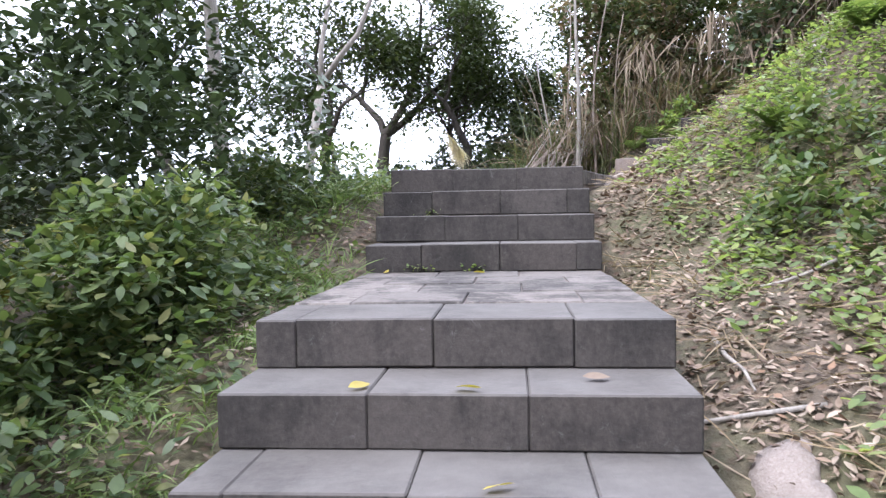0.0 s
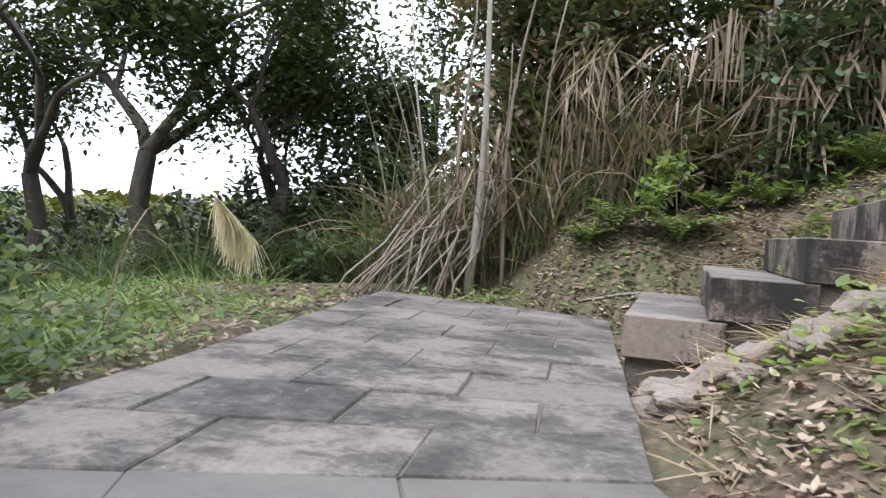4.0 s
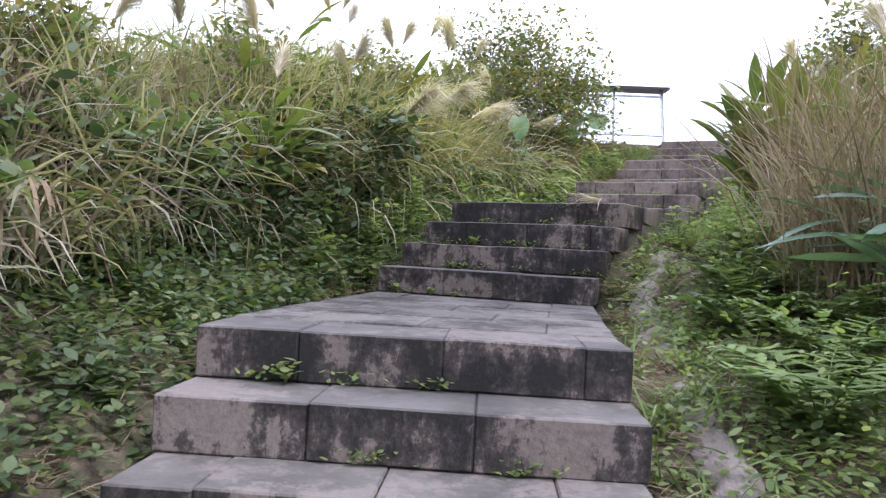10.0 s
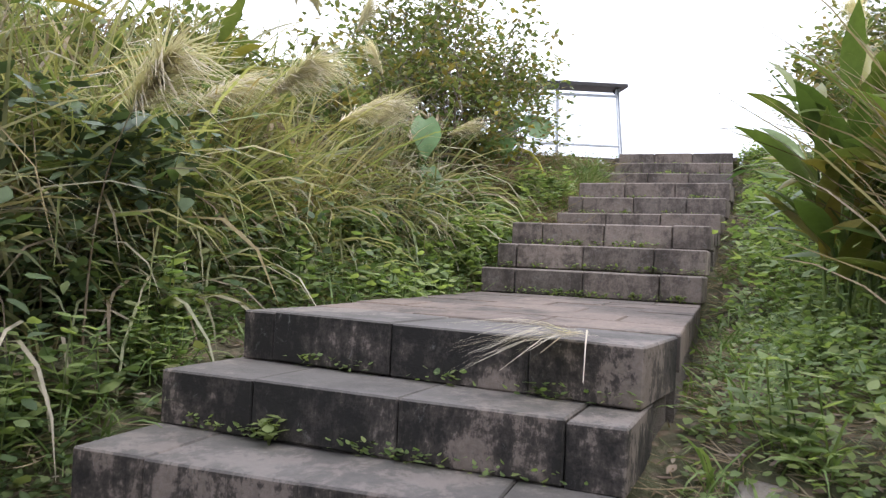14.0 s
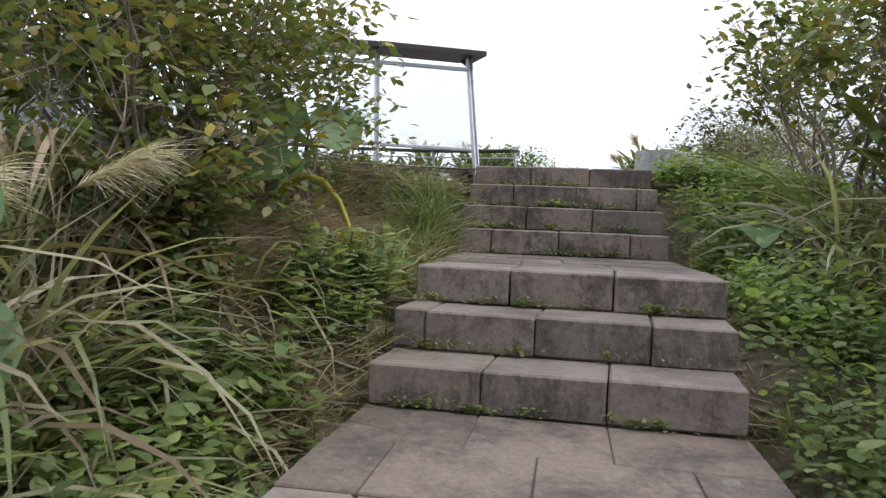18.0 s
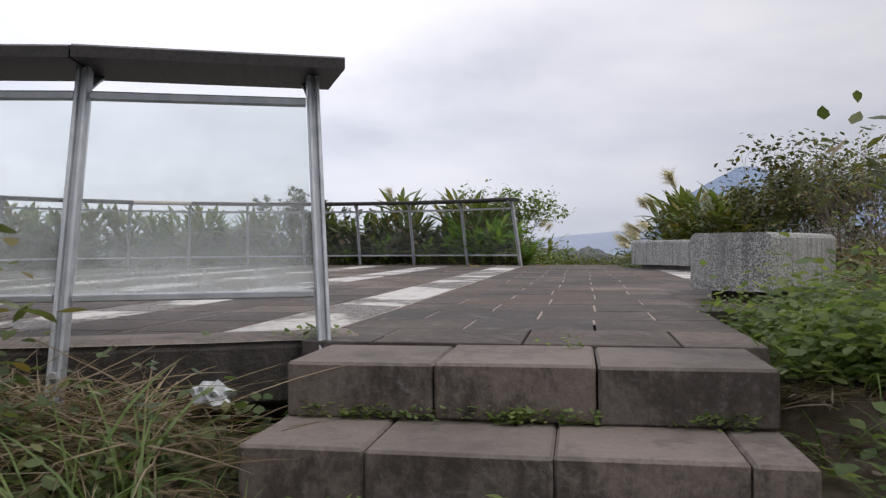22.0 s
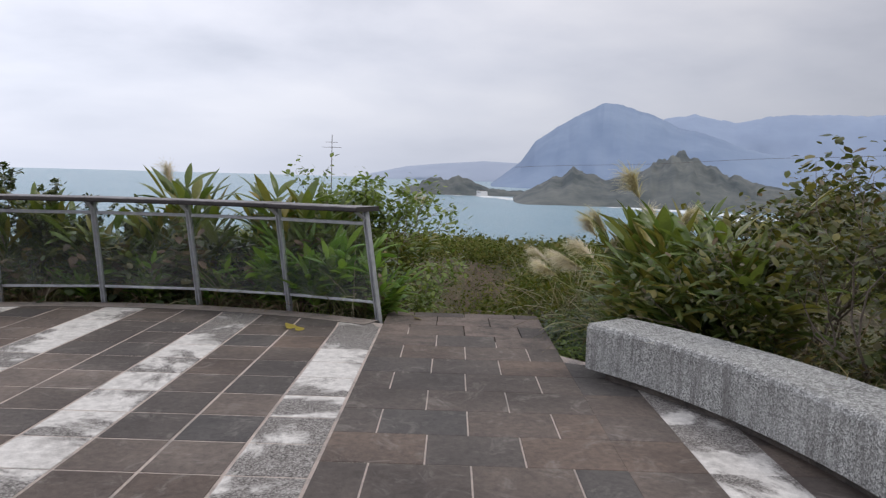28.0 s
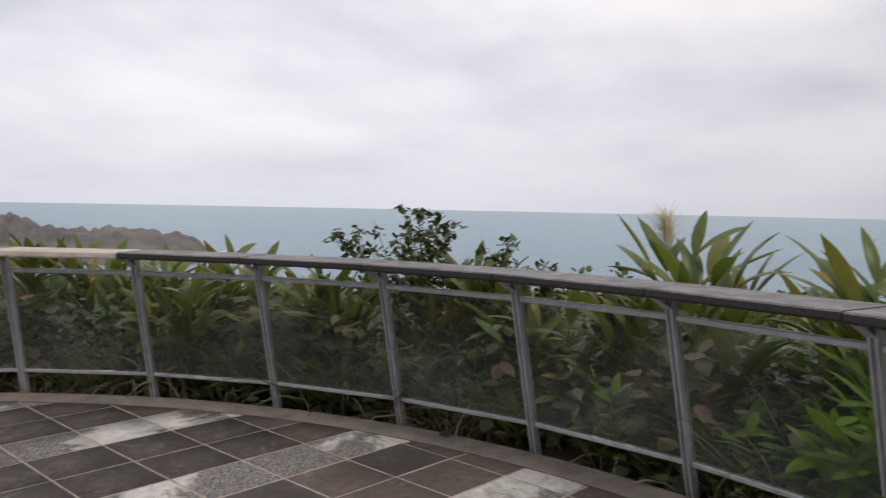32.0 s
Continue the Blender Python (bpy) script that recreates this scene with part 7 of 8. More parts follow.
old_taro()
taro(13.75, 7.45, ((195, 0.25, 0.85, 0.36, False, 72), (215, 0.2, 0.45, 0.30, False, 60), (90, 0.3, 0.8, 0.34, False, 40)), "elephant-ear plant with a pale hanging leaf among the reeds")
taro(15.55, 3.35, ((150, 0.25, 0.35, 0.34, False), (60, 0.3, 0.42, 0.30, False), (260, 0.3, 0.4, 0.32, False)), "small elephant-ear plant with broad leaves among weeds")

ROOT_Z = lambda x, y: float(ground_z(x, y))
G1, G2, G3 = ginger(1, 10, 1.35, 0.52), ginger(2, 13, 1.1, 0.48), ginger(3, 8, 1.5, 0.55)
GB = ginger(4, 9, 0.95, 0.62, M_GINGERBLUE)
GB.name = "ginger_plant"
used = set()


def put(ob, x, y, rz, scale=1.0, dz=0.0):
    m = pose(x, y, ROOT_Z(x, y) + dz, 0, 0, rz)
    if ob.name not in used:
        used.add(ob.name)
        ob.matrix_basis = m
        t = ob
    else:
        t = copy_thing(ob, m)
    t.scale = (scale,) * 3
    return t


rp = random.Random(12)
# wild ginger by the stairs
for ob, x, y, sc in ((GB, 4.9, 6.3, 0.75), (GB, 7.1, 5.35, 0.9), (G1, 11.3, 4.65, 1.0), (G2, 12.1, 4.1, 1.0), (G1, 10.6, 4.9, 0.9), (G3, 12.9, 3.7, 0.95), (G2, 8.75, 9.45, 0.9), (G1, 11.6, 9.0, 0.85), (G3, 9.7, 9.9, 0.9)):
    put(ob, x, y, rp.uniform(0, 360), sc)
# wild ginger round the terrace, outside the railing: upright broad blades over drooping lower leaves
T1 = ginger(21, 15, 1.25, 0.46, None, (0.0, 0.22), (0.0, 0.35), (0.15, 0.55), (0.20, 0.27), 3)
T2 = ginger(22, 12, 1.15, 0.52, None, (0.0, 0.3), (0.1, 0.5), (0.2, 0.8), (0.20, 0.26), 2)
T3 = ginger(23, 17, 1.05, 0.44, M_GINGERBRIGHT, (0.0, 0.4), (0.1, 0.6), (0.2, 0.9), (0.22, 0.30), 2)
for i in range(74):
    d = -15.5 + 2.9 * i + rp.uniform(-1.2, 1.2)
    if d > 182:
        break
    x, y = polar(rp.uniform(6.72, 7.6), d)
    tall = 1.06 if d < 2 else (0.90 if d < 40 else 0.94)
    if i % 9 == 3:
        continue
    put(rp.choice((T1, T1, T2, G2)), x, y, rp.uniform(0, 360), tall * rp.uniform(0.86, 1.08))
for d, r_, sc in ((-17.0, 6.60, 0.9), (-14.5, 6.66, 0.85), (-19.3, 6.66, 0.8), (-22.5, 6.7, 0.66), (-11.0, 6.62, 0.6), (-6.0, 6.6, 0.55), (1.5, 6.62, 0.55), (8.0, 6.62, 0.5), (21.0, 6.62, 0.55), (30.0, 6.62, 0.5)):
    put(T3, *polar(r_, d), d * 31, sc)
for ob, x, y, sc in ((T1, 10.6, 5.25, 1.05), (T2, 10.0, 5.1, 1.0), (T2, 15.0, 2.5, 0.9)):
    put(ob, x, y, x * 57, sc)
# the two sides of the way down
for ob, u, v, sc in ((G2, 12.95, 1.15, 0.62), (G2, 14.2, 1.55, 0.7), (G1, 15.0, 1.75, 0.8), (G3, 16.2, 1.7, 0.8), (G2, 17.3, 1.3, 0.85), (G1, 18.4, 0.9, 0.8),                      (T2, 11.75, -1.95, 0.95), (T1, 11.35, -2.05, 1.0), (G1, 11.2, -1.75, 0.8), (G3, 12.0, -2.3, 0.85), (T2, 10.6, -2.25, 1.0), (T1, 12.3, -2.6, 1.05), (G2, 10.9, -2.0, 0.85), (G3, 11.6, -1.55, 0.62), (G1, 10.2, -2.5, 0.95), (T2, 10.9, -2.6, 1.1), (G3, 11.3, -2.5, 1.05), (T1, 12.0, -2.0, 1.0), (G1, 10.4, -2.15, 0.9), (G3, 10.7, -1.8, 0.85), (G2, 11.0, -2.3, 1.0), (G2, 13.2, -2.4, 0.8), (G1, 14.6, -2.2, 0.7)):
    x, y = puv(u, v)
    put(ob, x, y, rp.uniform(0, 360), sc)

F1, F2 = fern(5, 9, 0.5), fern(6, 8, 0.42)
for ob, x, y, sc in ((F1, 7.85, 6.2, 1.05), (F2, 7.3, 5.95, 1.1), (F1, 6.1, 6.5, 1.15), (F2, 7.45, 6.35, 1.2), (F2, 8.6, 5.9, 1.0), (F1, 6.7, 6.2, 1.1), (F1, 1.7, 9.75, 0.8), (F2, 2.3, 9.9, 0.9), (F1, 2.9, 9.8, 0.8), (F2, 1.1, 9.9, 0.7), (F1, 3.6, 9.75, 0.85), (F2, 2.0, 10.15, 0.9),
                     (F1, 2.6, 5.6, 0.9), (F2, 3.2, 6.1, 0.9), (F1, 1.3, 10.0, 0.8), (F2, 4.4, 9.6, 0.8)):
    put(ob, x, y, rp.uniform(0, 360), sc)

P1, P2 = plume(7, 1.75, 0.42), plume(8, 1.45, 0.36)
for ob, x, y, sc in ((P1, 8.9, 9.3, 0.85), (P2, 9.6, 9.0, 0.95), (P1, 10.4, 9.1, 0.9), (P2, 11.1, 8.6, 1.0), (P1, 7.4, 9.9, 0.9), (P2, 6.4, 10.0, 0.95), (P1, 12.0, 8.2, 0.9), (P2, 5.2, 10.2, 1.0), (P1, 12.9, 8.1, 0.9), (P2, 13.4, 7.6, 0.9), (P1, 11.2, 9.9, 1.0), (P2, 13.2, 3.9, 1.0), (P1, 12.2, 4.3, 0.9),
                     (P1, 9.3, 5.2, 1.0), (P2, 8.0, 9.6, 0.9), (P1, 9.2, 9.7, 0.85), (P2, 10.0, 9.5, 1.0), (P1, 10.8, 9.4, 0.85), (P2, 11.6, 9.4, 0.95), (P1, 12.5, 8.7, 0.85), (P2, 8.4, 9.2, 0.9), (P1, 9.9, 8.8, 0.7), (P2, 11.9, 8.9, 0.9), (P2, 7.0, 9.7, 0.85), (P1, 13.6, 8.2, 0.8), (P2, 8.6, 5.0, 1.05), (P1, 7.9, 5.1, 0.95)):
    put(ob, x, y, rp.uniform(0, 360), sc)
PL = plume(11, 1.05, 0.42, 2.2)
put(PL, -0.95, 7.35, 0, 1.0)
PB = plume(9, 1.5, 0.4, 0.5)
PA = plume(10, 1.0, 0.5, 0.9)
for ob, u, v, sc in ((PB, 12.25, -2.1, 1.12), (PB, 11.62, -1.75, 0.86), (PB, 11.75, -1.55, 0.8), (PB, 12.1, -1.75, 0.84), (PB, 11.85, -1.95, 0.88), (PB, 12.0, -1.3, 0.66), (PB, 12.75, -1.9, 0.8),
                     (PA, 12.3, -1.45, 0.8), (PA, 12.8, -1.3, 0.75), (PA, 13.3, -1.5, 0.8), (PA, 12.0, -1.5, 0.85), (PA, 13.9, -1.3, 0.7), (PA, 14.6, -1.4, 0.8), (PA, 12.6, -1.7, 0.95), (PB, 21.5, 1.2, 0.9), (PB, 20.8, 1.3, 0.9)):
    x, y = puv(u, v)
    put(ob, x, y, rp.uniform(0, 360) if ob is not PA else rp.uniform(60, 170), sc)
for x, y, sc, turn in ((12.0, 8.2, 0.95, 20), (12.8, 7.9, 0.9, 300), (13.4, 7.6, 0.85, 60), (11.3, 8.5, 1.0, 330), (14.0, 7.4, 0.8, 10), (10.6, 8.7, 1.0, 45), (9.8, 8.6, 1.0, 310)):
    put(PA, x, y, turn, sc)
for d, sc in ((0.2, 0.86), (66, 0.8), (95, 0.85), (120, 0.85), (140, 0.85), (155, 0.9)):
    x, y = polar(7.25, d)
    put(P1, x, y, d * 7, sc)

c = sample(150, (16.0, -1.5, 21.5, 4.0), lambda x, y, d, s, a: (lambda w: (w[0] > 0.2) & (w[0] < 2.7) & (w[1] < -0.9) & (w[1] > -2.2) & ~((w[0] > 1.9) & (w[1] > -1.5)))(terrace_uv(x, y)))
stuff("nettle_cover", [cover(c, 50, 0.13, 0.26, 0.03, 0.06, 0.72)], M_NETTLE, "bright green weeds beside the end of the bench", "weeds")

# --- thickets round the terrace ---
ring = lambda lo, hi, r0, r1: (lambda x, y, d, s, a: (lambda w: (w[1] > way_v(w[0]) + 0.95) & (w[2] > r0) & (w[2] < r1) & (np.degrees(np.arctan2(w[1] - CV, w[0] - CU)) > lo) & (np.degrees(np.arctan2(w[1] - CV, w[0] - CU)) < hi))(terrace_uv(x, y)))
c = sample(900, (17.0, -3.0, 34.0, 15.0), ring(-30, 150, 6.42, 8.8))
stuff("creeper_cover", [cover(c, 26, 0.22, 0.6, 0.06, 0.14, 0.75)], M_CREEP, "green leafy weeds behind the railing", "weeds")
c = sample(240, (17.0, -3.0, 36.0, 15.0), ring(-26, 150, 6.75, 8.8))
bs = (np.repeat(c, 110, 0).reshape(-1, 110, 3) + blob((0, 0, 0), (0.45, 0.45, 0.42), 110)[None] * U(0.6, 1.15, len(c))[:, None, None] + np.array([0, 0, 0.55])).reshape(-1, 3)
stuff("thicket", [leaves(bs, 0.05, 0.11, 0.66, (0.6, 2.2))], M_DARKLEAF, "dense dark green thicket behind the railing", "thicket")
c = sample(150, (17.0, -3.0, 34.0, 15.0), ring(-24, 150, 6.5, 6.95))
bs = (np.repeat(c, 26, 0).reshape(-1, 26, 3) + blob((0, 0, 0), (0.3, 0.3, 0.4), 26)[None] * U(0.6, 1.1, len(c))[:, None, None] + np.stack([np.zeros(len(c)), np.zeros(len(c)), U(0.25, 0.75, len(c))], -1)[:, None, :]).reshape(-1, 3)
stuff("vine_tangle", [leaves(bs, 0.09, 0.16, 0.85, (1.2, 2.4), (-0.1, 0.5), "heart")], M_THICKET, "dull green heart-leaved vine hanging behind the railing", "vines")
c = sample(70, (17.0, -3.0, 34.0, 15.0), ring(-26, 150, 6.42, 7.0))
stuff("dry_reeds", [reeds(c, 26, 0.35, 0.9, 0.18, 0.007, (0.6, 2.4), (0.1, 0.7))], M_DRY, "pale thin grass blades behind the railing", "dry reeds")
c = sample(160, (17.0, -3.0, 34.0, 15.0), ring(-28, 150, 6.5, 8.6))
stuff("reed_bank", [reeds(c, 34, 0.4, 1.0, 0.2, 0.012)], M_GRASS, "reed grass behind the railing", "reed grass")
c = sample(120, (19.0, -7.0, 32.0, 3.0), lambda x, y, d, s, a: (lambda w: (w[2] > 6.55) & (w[2] < 9.0) & (w[1] < -0.95) & (w[0] > 2.5) & ((w[0] < 10.0) | (w[1] < -3.2)))(terrace_uv(x, y)))
bs = (np.repeat(c, 150, 0).reshape(-1, 150, 3) + blob((0, 0, 0), (0.5, 0.5, 0.42), 150)[None] * U(0.5, 1.0, len(c))[:, None, None] + np.array([0, 0, 0.2])).reshape(-1, 3)
stuff("thicket", [leaves(bs, 0.035, 0.085, 0.62, (0.6, 2.2))], M_BENCHLEAF, "dense dark olive thicket behind the bench", "thicket")
c = sample(60, (19.0, -7.0, 32.0, 3.0), lambda x, y, d, s, a: (lambda w: (w[2] > 6.5) & (w[2] < 8.0) & (w[1] < -1.2) & (w[0] > 2.5) & (w[0] < 11.0))(terrace_uv(x, y)))
stuff("dry_reeds", [reeds(c, 30, 0.4, 1.0, 0.22, 0.008, (0.6, 2.6), (0.1, 0.9))], M_DRY, "thin dry reed blades tangled behind the bench", "dry reeds")
c = sample(420, (24.0, -6.0, 32.0, 2.0), lambda x, y, d, s, a: (lambda w: (w[2] > 6.1) & (w[1] < -0.86) & (w[1] > -2.4) & (w[0] > 9.6) & (w[0] < 13.5))(terrace_uv(x, y)))
stuff("creeper_cover", [cover(c, 22, 0.13, 0.16, 0.03, 0.07)], M_NETTLE, "small green creeper leaves at the end of the bench", "creeper")
c = sample(34, (24.0, -8.0, 38.0, 2.0), lambda x, y, d, s, a: (lambda w: (w[1] < way_v(w[0]) - 1.0) & (w[1] > -4.5) & (w[0] > 11.9) & (w[0] < 20))(terrace_uv(x, y)))
stuff("reed_bank", [reeds(c, 46, 0.5, 1.25, 0.24, 0.013, (0.6, 2.6), (0.1, 0.8))], M_GRASS, "reed grass arching over the way down", "reed grass")
c = sample(12, (24.0, -8.0, 38.0, 2.0), lambda x, y, d, s, a: (lambda w: (w[1] < way_v(w[0]) - 1.25) & (w[1] > -3.5) & (w[0] > 12.0) & (w[0] < 16))(terrace_uv(x, y)))
stuff("dry_reeds", [reeds(c, 40, 0.4, 1.0, 0.22, 0.010, (0.8, 3.0), (0.1, 0.9))], M_DRY, "dry pale reeds beside the way down", "dry reeds")
for k, (u, v, h, n) in enumerate(((10.6, -2.95, 0.66, 5), (9.3, -3.1, 0.7, 5), (11.4, -3.5, 0.7, 5), (8.5, -3.6, 0.7, 5), (12.4, -4.2, 0.7, 5))):
    x, y = puv(u, v)
    woody("shrub", "tall leafy shrub with oval dark green leaves behind the bench", "shrub", x, y, n + 1, h, 0.02, 3, M_BENCHLEAF, 7, (0.06, 0.115), 0.09, 300 + k, group="bench shrubs", aspect=0.6)
for k, (u, v, h, n) in enumerate(((7.6, -3.35, 0.64, 8), (6.4, -3.5, 0.64, 8), (8.5, -3.9, 0.66, 8), (5.2, -3.5, 0.58, 7), (3.8, -3.2, 0.5, 6), (7.0, -3.9, 0.66, 7))):
    x, y = puv(u, v)
    woody("shrub", "twiggy half-bare bush with sparse yellow-green leaves", "shrub", x, y, n, h, 0.014, 4, M_SHRUB, 1, (0.035, 0.07), 0.05, 320 + k, M_TWIG, "bench shrubs", aspect=0.6, angle=0.45)
for k, (d, r_, h, n, lf) in enumerate(((18.1, 7.35, 0.74, 5, 1), (16.0, 7.3, 0.70, 4, 1), (10.0, 7.2, 0.53, 5, 1), (3.6, 7.2, 0.53, 3, 1), (-18.4, 7.75, 0.74, 4, 0), (-14.0, 8.3, 0.72, 5, 0), (-17.5, 9.0, 0.6, 4, 0), (62, 8.0, 0.55, 4, 0), (100, 7.9, 0.55, 4, 1), (128, 7.7, 0.55, 4, 0))):
    x, y = polar(r_, d)
    if lf:
        woody("shrub", "open shrub with dark umbrella-like leaf whorls above the railing", "shrub", x, y, n, h, 0.013, 2, M_SHRUBDARK, 13, (0.055, 0.095), 0.03, 340 + k, group="railing shrubs", aspect=0.62, up=0.22, wander=0.12, angle=0.5)
    else:
        woody("shrub", "open shrub with light green oval leaves above the railing", "shrub", x, y, n, h, 0.016, 3, M_SHRUBLIGHT, 9, (0.06, 0.12), 0.08, 340 + k, group="railing shrubs", aspect=0.55, up=0.2)

c = sample(900, (24.0, -14.0, 46.0, 12.0), lambda x, y, d, s, a: (lambda w: (w[0] > 13.6) & (w[0] < 27) & (np.abs(w[1] - way_v(w[0])) > np.where(w[0] < 16.6, 0.9, 0.0)) & (np.abs(w[1]) < 9) & (w[2] > 7.6))(terrace_uv(x, y)))
hb = 125
bs = (np.repeat(c, hb, 0).reshape(-1, hb, 3) + blob((0, 0, 0), (0.55, 0.55, 0.5), hb, 0.6)[None] * U(0.45, 1.2, len(c))[:, None, None] + np.stack([np.zeros(len(c)), np.zeros(len(c)), U(0.1, 0.4, len(c))], -1)[:, None, :]).reshape(-1, 3)
stuff("hillside_scrub", [leaves(bs, 0.045, 0.095, 0.6, (0.6, 2.2), (-0.2, 0.9), "chip")], M_NEARSCRUB, "dense green rounded shrubs on the slope beyond the terrace", "scrub")
c = sample(170, (24.0, -8.0, 40.0, 6.0), lambda x, y, d, s, a: (lambda w: (w[0] > 12.9) & (w[0] < 18.5) & (np.abs(w[1] - way_v(w[0])) > 0.95) & (np.abs(w[1] - way_v(w[0])) < 3.6) & (w[2] > 7.2))(terrace_uv(x, y)))
bs = (np.repeat(c, 170, 0).reshape(-1, 170, 3) + blob((0, 0, 0), (0.42, 0.42, 0.36), 170, 0.6)[None] * U(0.5, 1.15, len(c))[:, None, None] + np.stack([np.zeros(len(c)), np.zeros(len(c)), U(0.08, 0.3, len(c))], -1)[:, None, :]).reshape(-1, 3)
stuff("hillside_scrub", [leaves(bs, 0.04, 0.085, 0.6, (0.6, 2.2), (-0.2, 0.9), "chip")], M_NEARSCRUB, "dense small-leaved shrubs along the way down", "scrub")
c = sample(160, (24.0, -6.0, 38.0, 4.0), lambda x, y, d, s, a: (lambda w: (w[0] > 12.6) & (w[0] < 19) & (np.abs(w[1] - way_v(w[0])) > 0.62) & (np.abs(w[1] - way_v(w[0])) < 1.2))(terrace_uv(x, y)))
stuff("grass_patch", [reeds(c, 44, 0.12, 0.34, 0.16, 0.008, (0.5, 2.0), (0.1, 0.8))], M_FERN, "fresh green grass along the way down", "grass")

c = sample(16, (24.0, -6.0, 31.0, 2.0), lambda x, y, d, s, a: (lambda w: (w[0] > 10.2) & (w[0] < 12.6) & (w[1] < -1.45) & (w[1] > -2.4))(terrace_uv(x, y)))
stuff("reed_bank", [reeds(c, 44, 0.6, 1.2, 0.18, 0.017, (1.2, 2.7), (0.1, 0.8))], M_LONGREED, "olive and straw-coloured reed blades drooping beside the way down", "reed grass")
c = sample(8, (27.0, -3.0, 33.0, 3.0), lambda x, y, d, s, a: (lambda w: (w[0] > 12.5) & (w[0] < 16.5) & (w[1] > way_v(w[0]) + 0.85) & (w[1] < way_v(w[0]) + 1.7))(terrace_uv(x, y)))
c[:, 2] += U(0.15, 0.7, len(c))
stuff("hanging_dead_leaves", [reeds(c, 26, 0.25, 0.6, 0.25, 0.02, (0.1, 1.0), (1.6, 2.8))], M_DEADHANG, "dead brown leaves hanging over the way down", "dead leaves")
c = sample(80, (27.0, -3.0, 36.0, 4.0), lambda x, y, d, s, a: (lambda w: (w[0] > 12.7) & (w[0] < 18) & (w[1] > way_v(w[0]) + 1.15) & (w[1] < way_v(w[0]) + 2.4) & (w[2] > 6.9))(terrace_uv(x, y)))
bs = (np.repeat(c, 110, 0).reshape(-1, 110, 3) + blob((0, 0, 0), (0.42, 0.42, 0.5), 110)[None] * U(0.6, 1.1, len(c))[:, None, None] + np.array([0, 0, 0.5])).reshape(-1, 3)
stuff("thicket", [leaves(bs, 0.05, 0.12, 0.55, (0.6, 2.2))], M_NEARSCRUB, "leafy olive thicket beside the way down", "thicket")

c = sample(420, (24.0, -8.0, 33.0, 2.0), lambda x, y, d, s, a: (lambda w: (w[2] > 6.62) & (w[1] < -0.9) & (w[1] > -3.2) & (w[0] > 9.8) & (w[0] < 12.6))(terrace_uv(x, y)))
stuff("creeper_cover", [cover(c, 24, 0.16, 0.22, 0.03, 0.06)], M_DARKLEAF, "small dark green creeper leaves under the wild ginger", "creeper")

# --- scrub down the hillside ---
c = sample(2300, (30.0, -60.0, 110.0, 40.0), lambda x, y, d, s, a: (lambda w: (w[0] > 13.5) & (np.abs(w[1] - way_v(w[0])) > np.where(w[0] < 16.6, 1.0, 0.0)) & (w[2] > 8.3) & (w[0] < 25 + 60 * np.random.RandomState(len(x)).uniform(0, 1, len(x)) ** 2 * 1.3))(terrace_uv(x, y)))
far = np.hypot(c[:, 0] - 24, c[:, 1] - 2)
per = 60
size = np.clip(0.45 + far * 0.012, 0.5, 1.5)
ball = blob((0, 0, 0), (1, 1, 0.85), per, 0.5)
bs = (c[:, None, :] + ball[None] * (size * U(0.6, 1.1, len(c)))[:, None, None] + np.array([0, 0, 0.35])[None, None] * size[:, None, None]).reshape(-1, 3)
Ls = np.repeat(0.09 + far * 0.0042, per) * U(0.7, 1.3, len(bs))
n = len(bs)
stuff("hillside_scrub", [strips(bs, U(0, 6.283, n), U(0.6, 2.1, n), U(-0.2, 0.8, n), Ls, Ls * 0.6, "chip", U(-0.6, 0.6, n))], M_FARWOOD, "olive and brown scrub covering the hillside down to the sea", "scrub")


# scrub over the rest of the hill, out of the way of the stairs and the terrace
c = sample(1700, (-34.0, -34.0, 34.0, 38.0), lambda x, y, d, s, a: (d > 5.6) & (terrace_uv(x, y)[2] > 10.0) & (terrace_uv(x, y)[0] < 14.0) & ((x < 0) | (y < 1.5) | (y > 11) | (d > 8)) & ((x > 7) | (x < -6) | (y < -3) | (y > 15)))
hb = 70
bs = (np.repeat(c, hb, 0).reshape(-1, hb, 3) + blob((0, 0, 0), (1.15, 1.15, 0.55), hb, 0.5)[None] * U(0.6, 1.1, len(c))[:, None, None] + np.array([0, 0, 0.2])).reshape(-1, 3)
stuff("hillside_scrub", [leaves(bs, 0.22, 0.42, 0.6, (0.6, 2.2), (-0.2, 0.9), "chip")], M_FARWOOD, "low green scrub covering the hill round the stairs", "scrub")


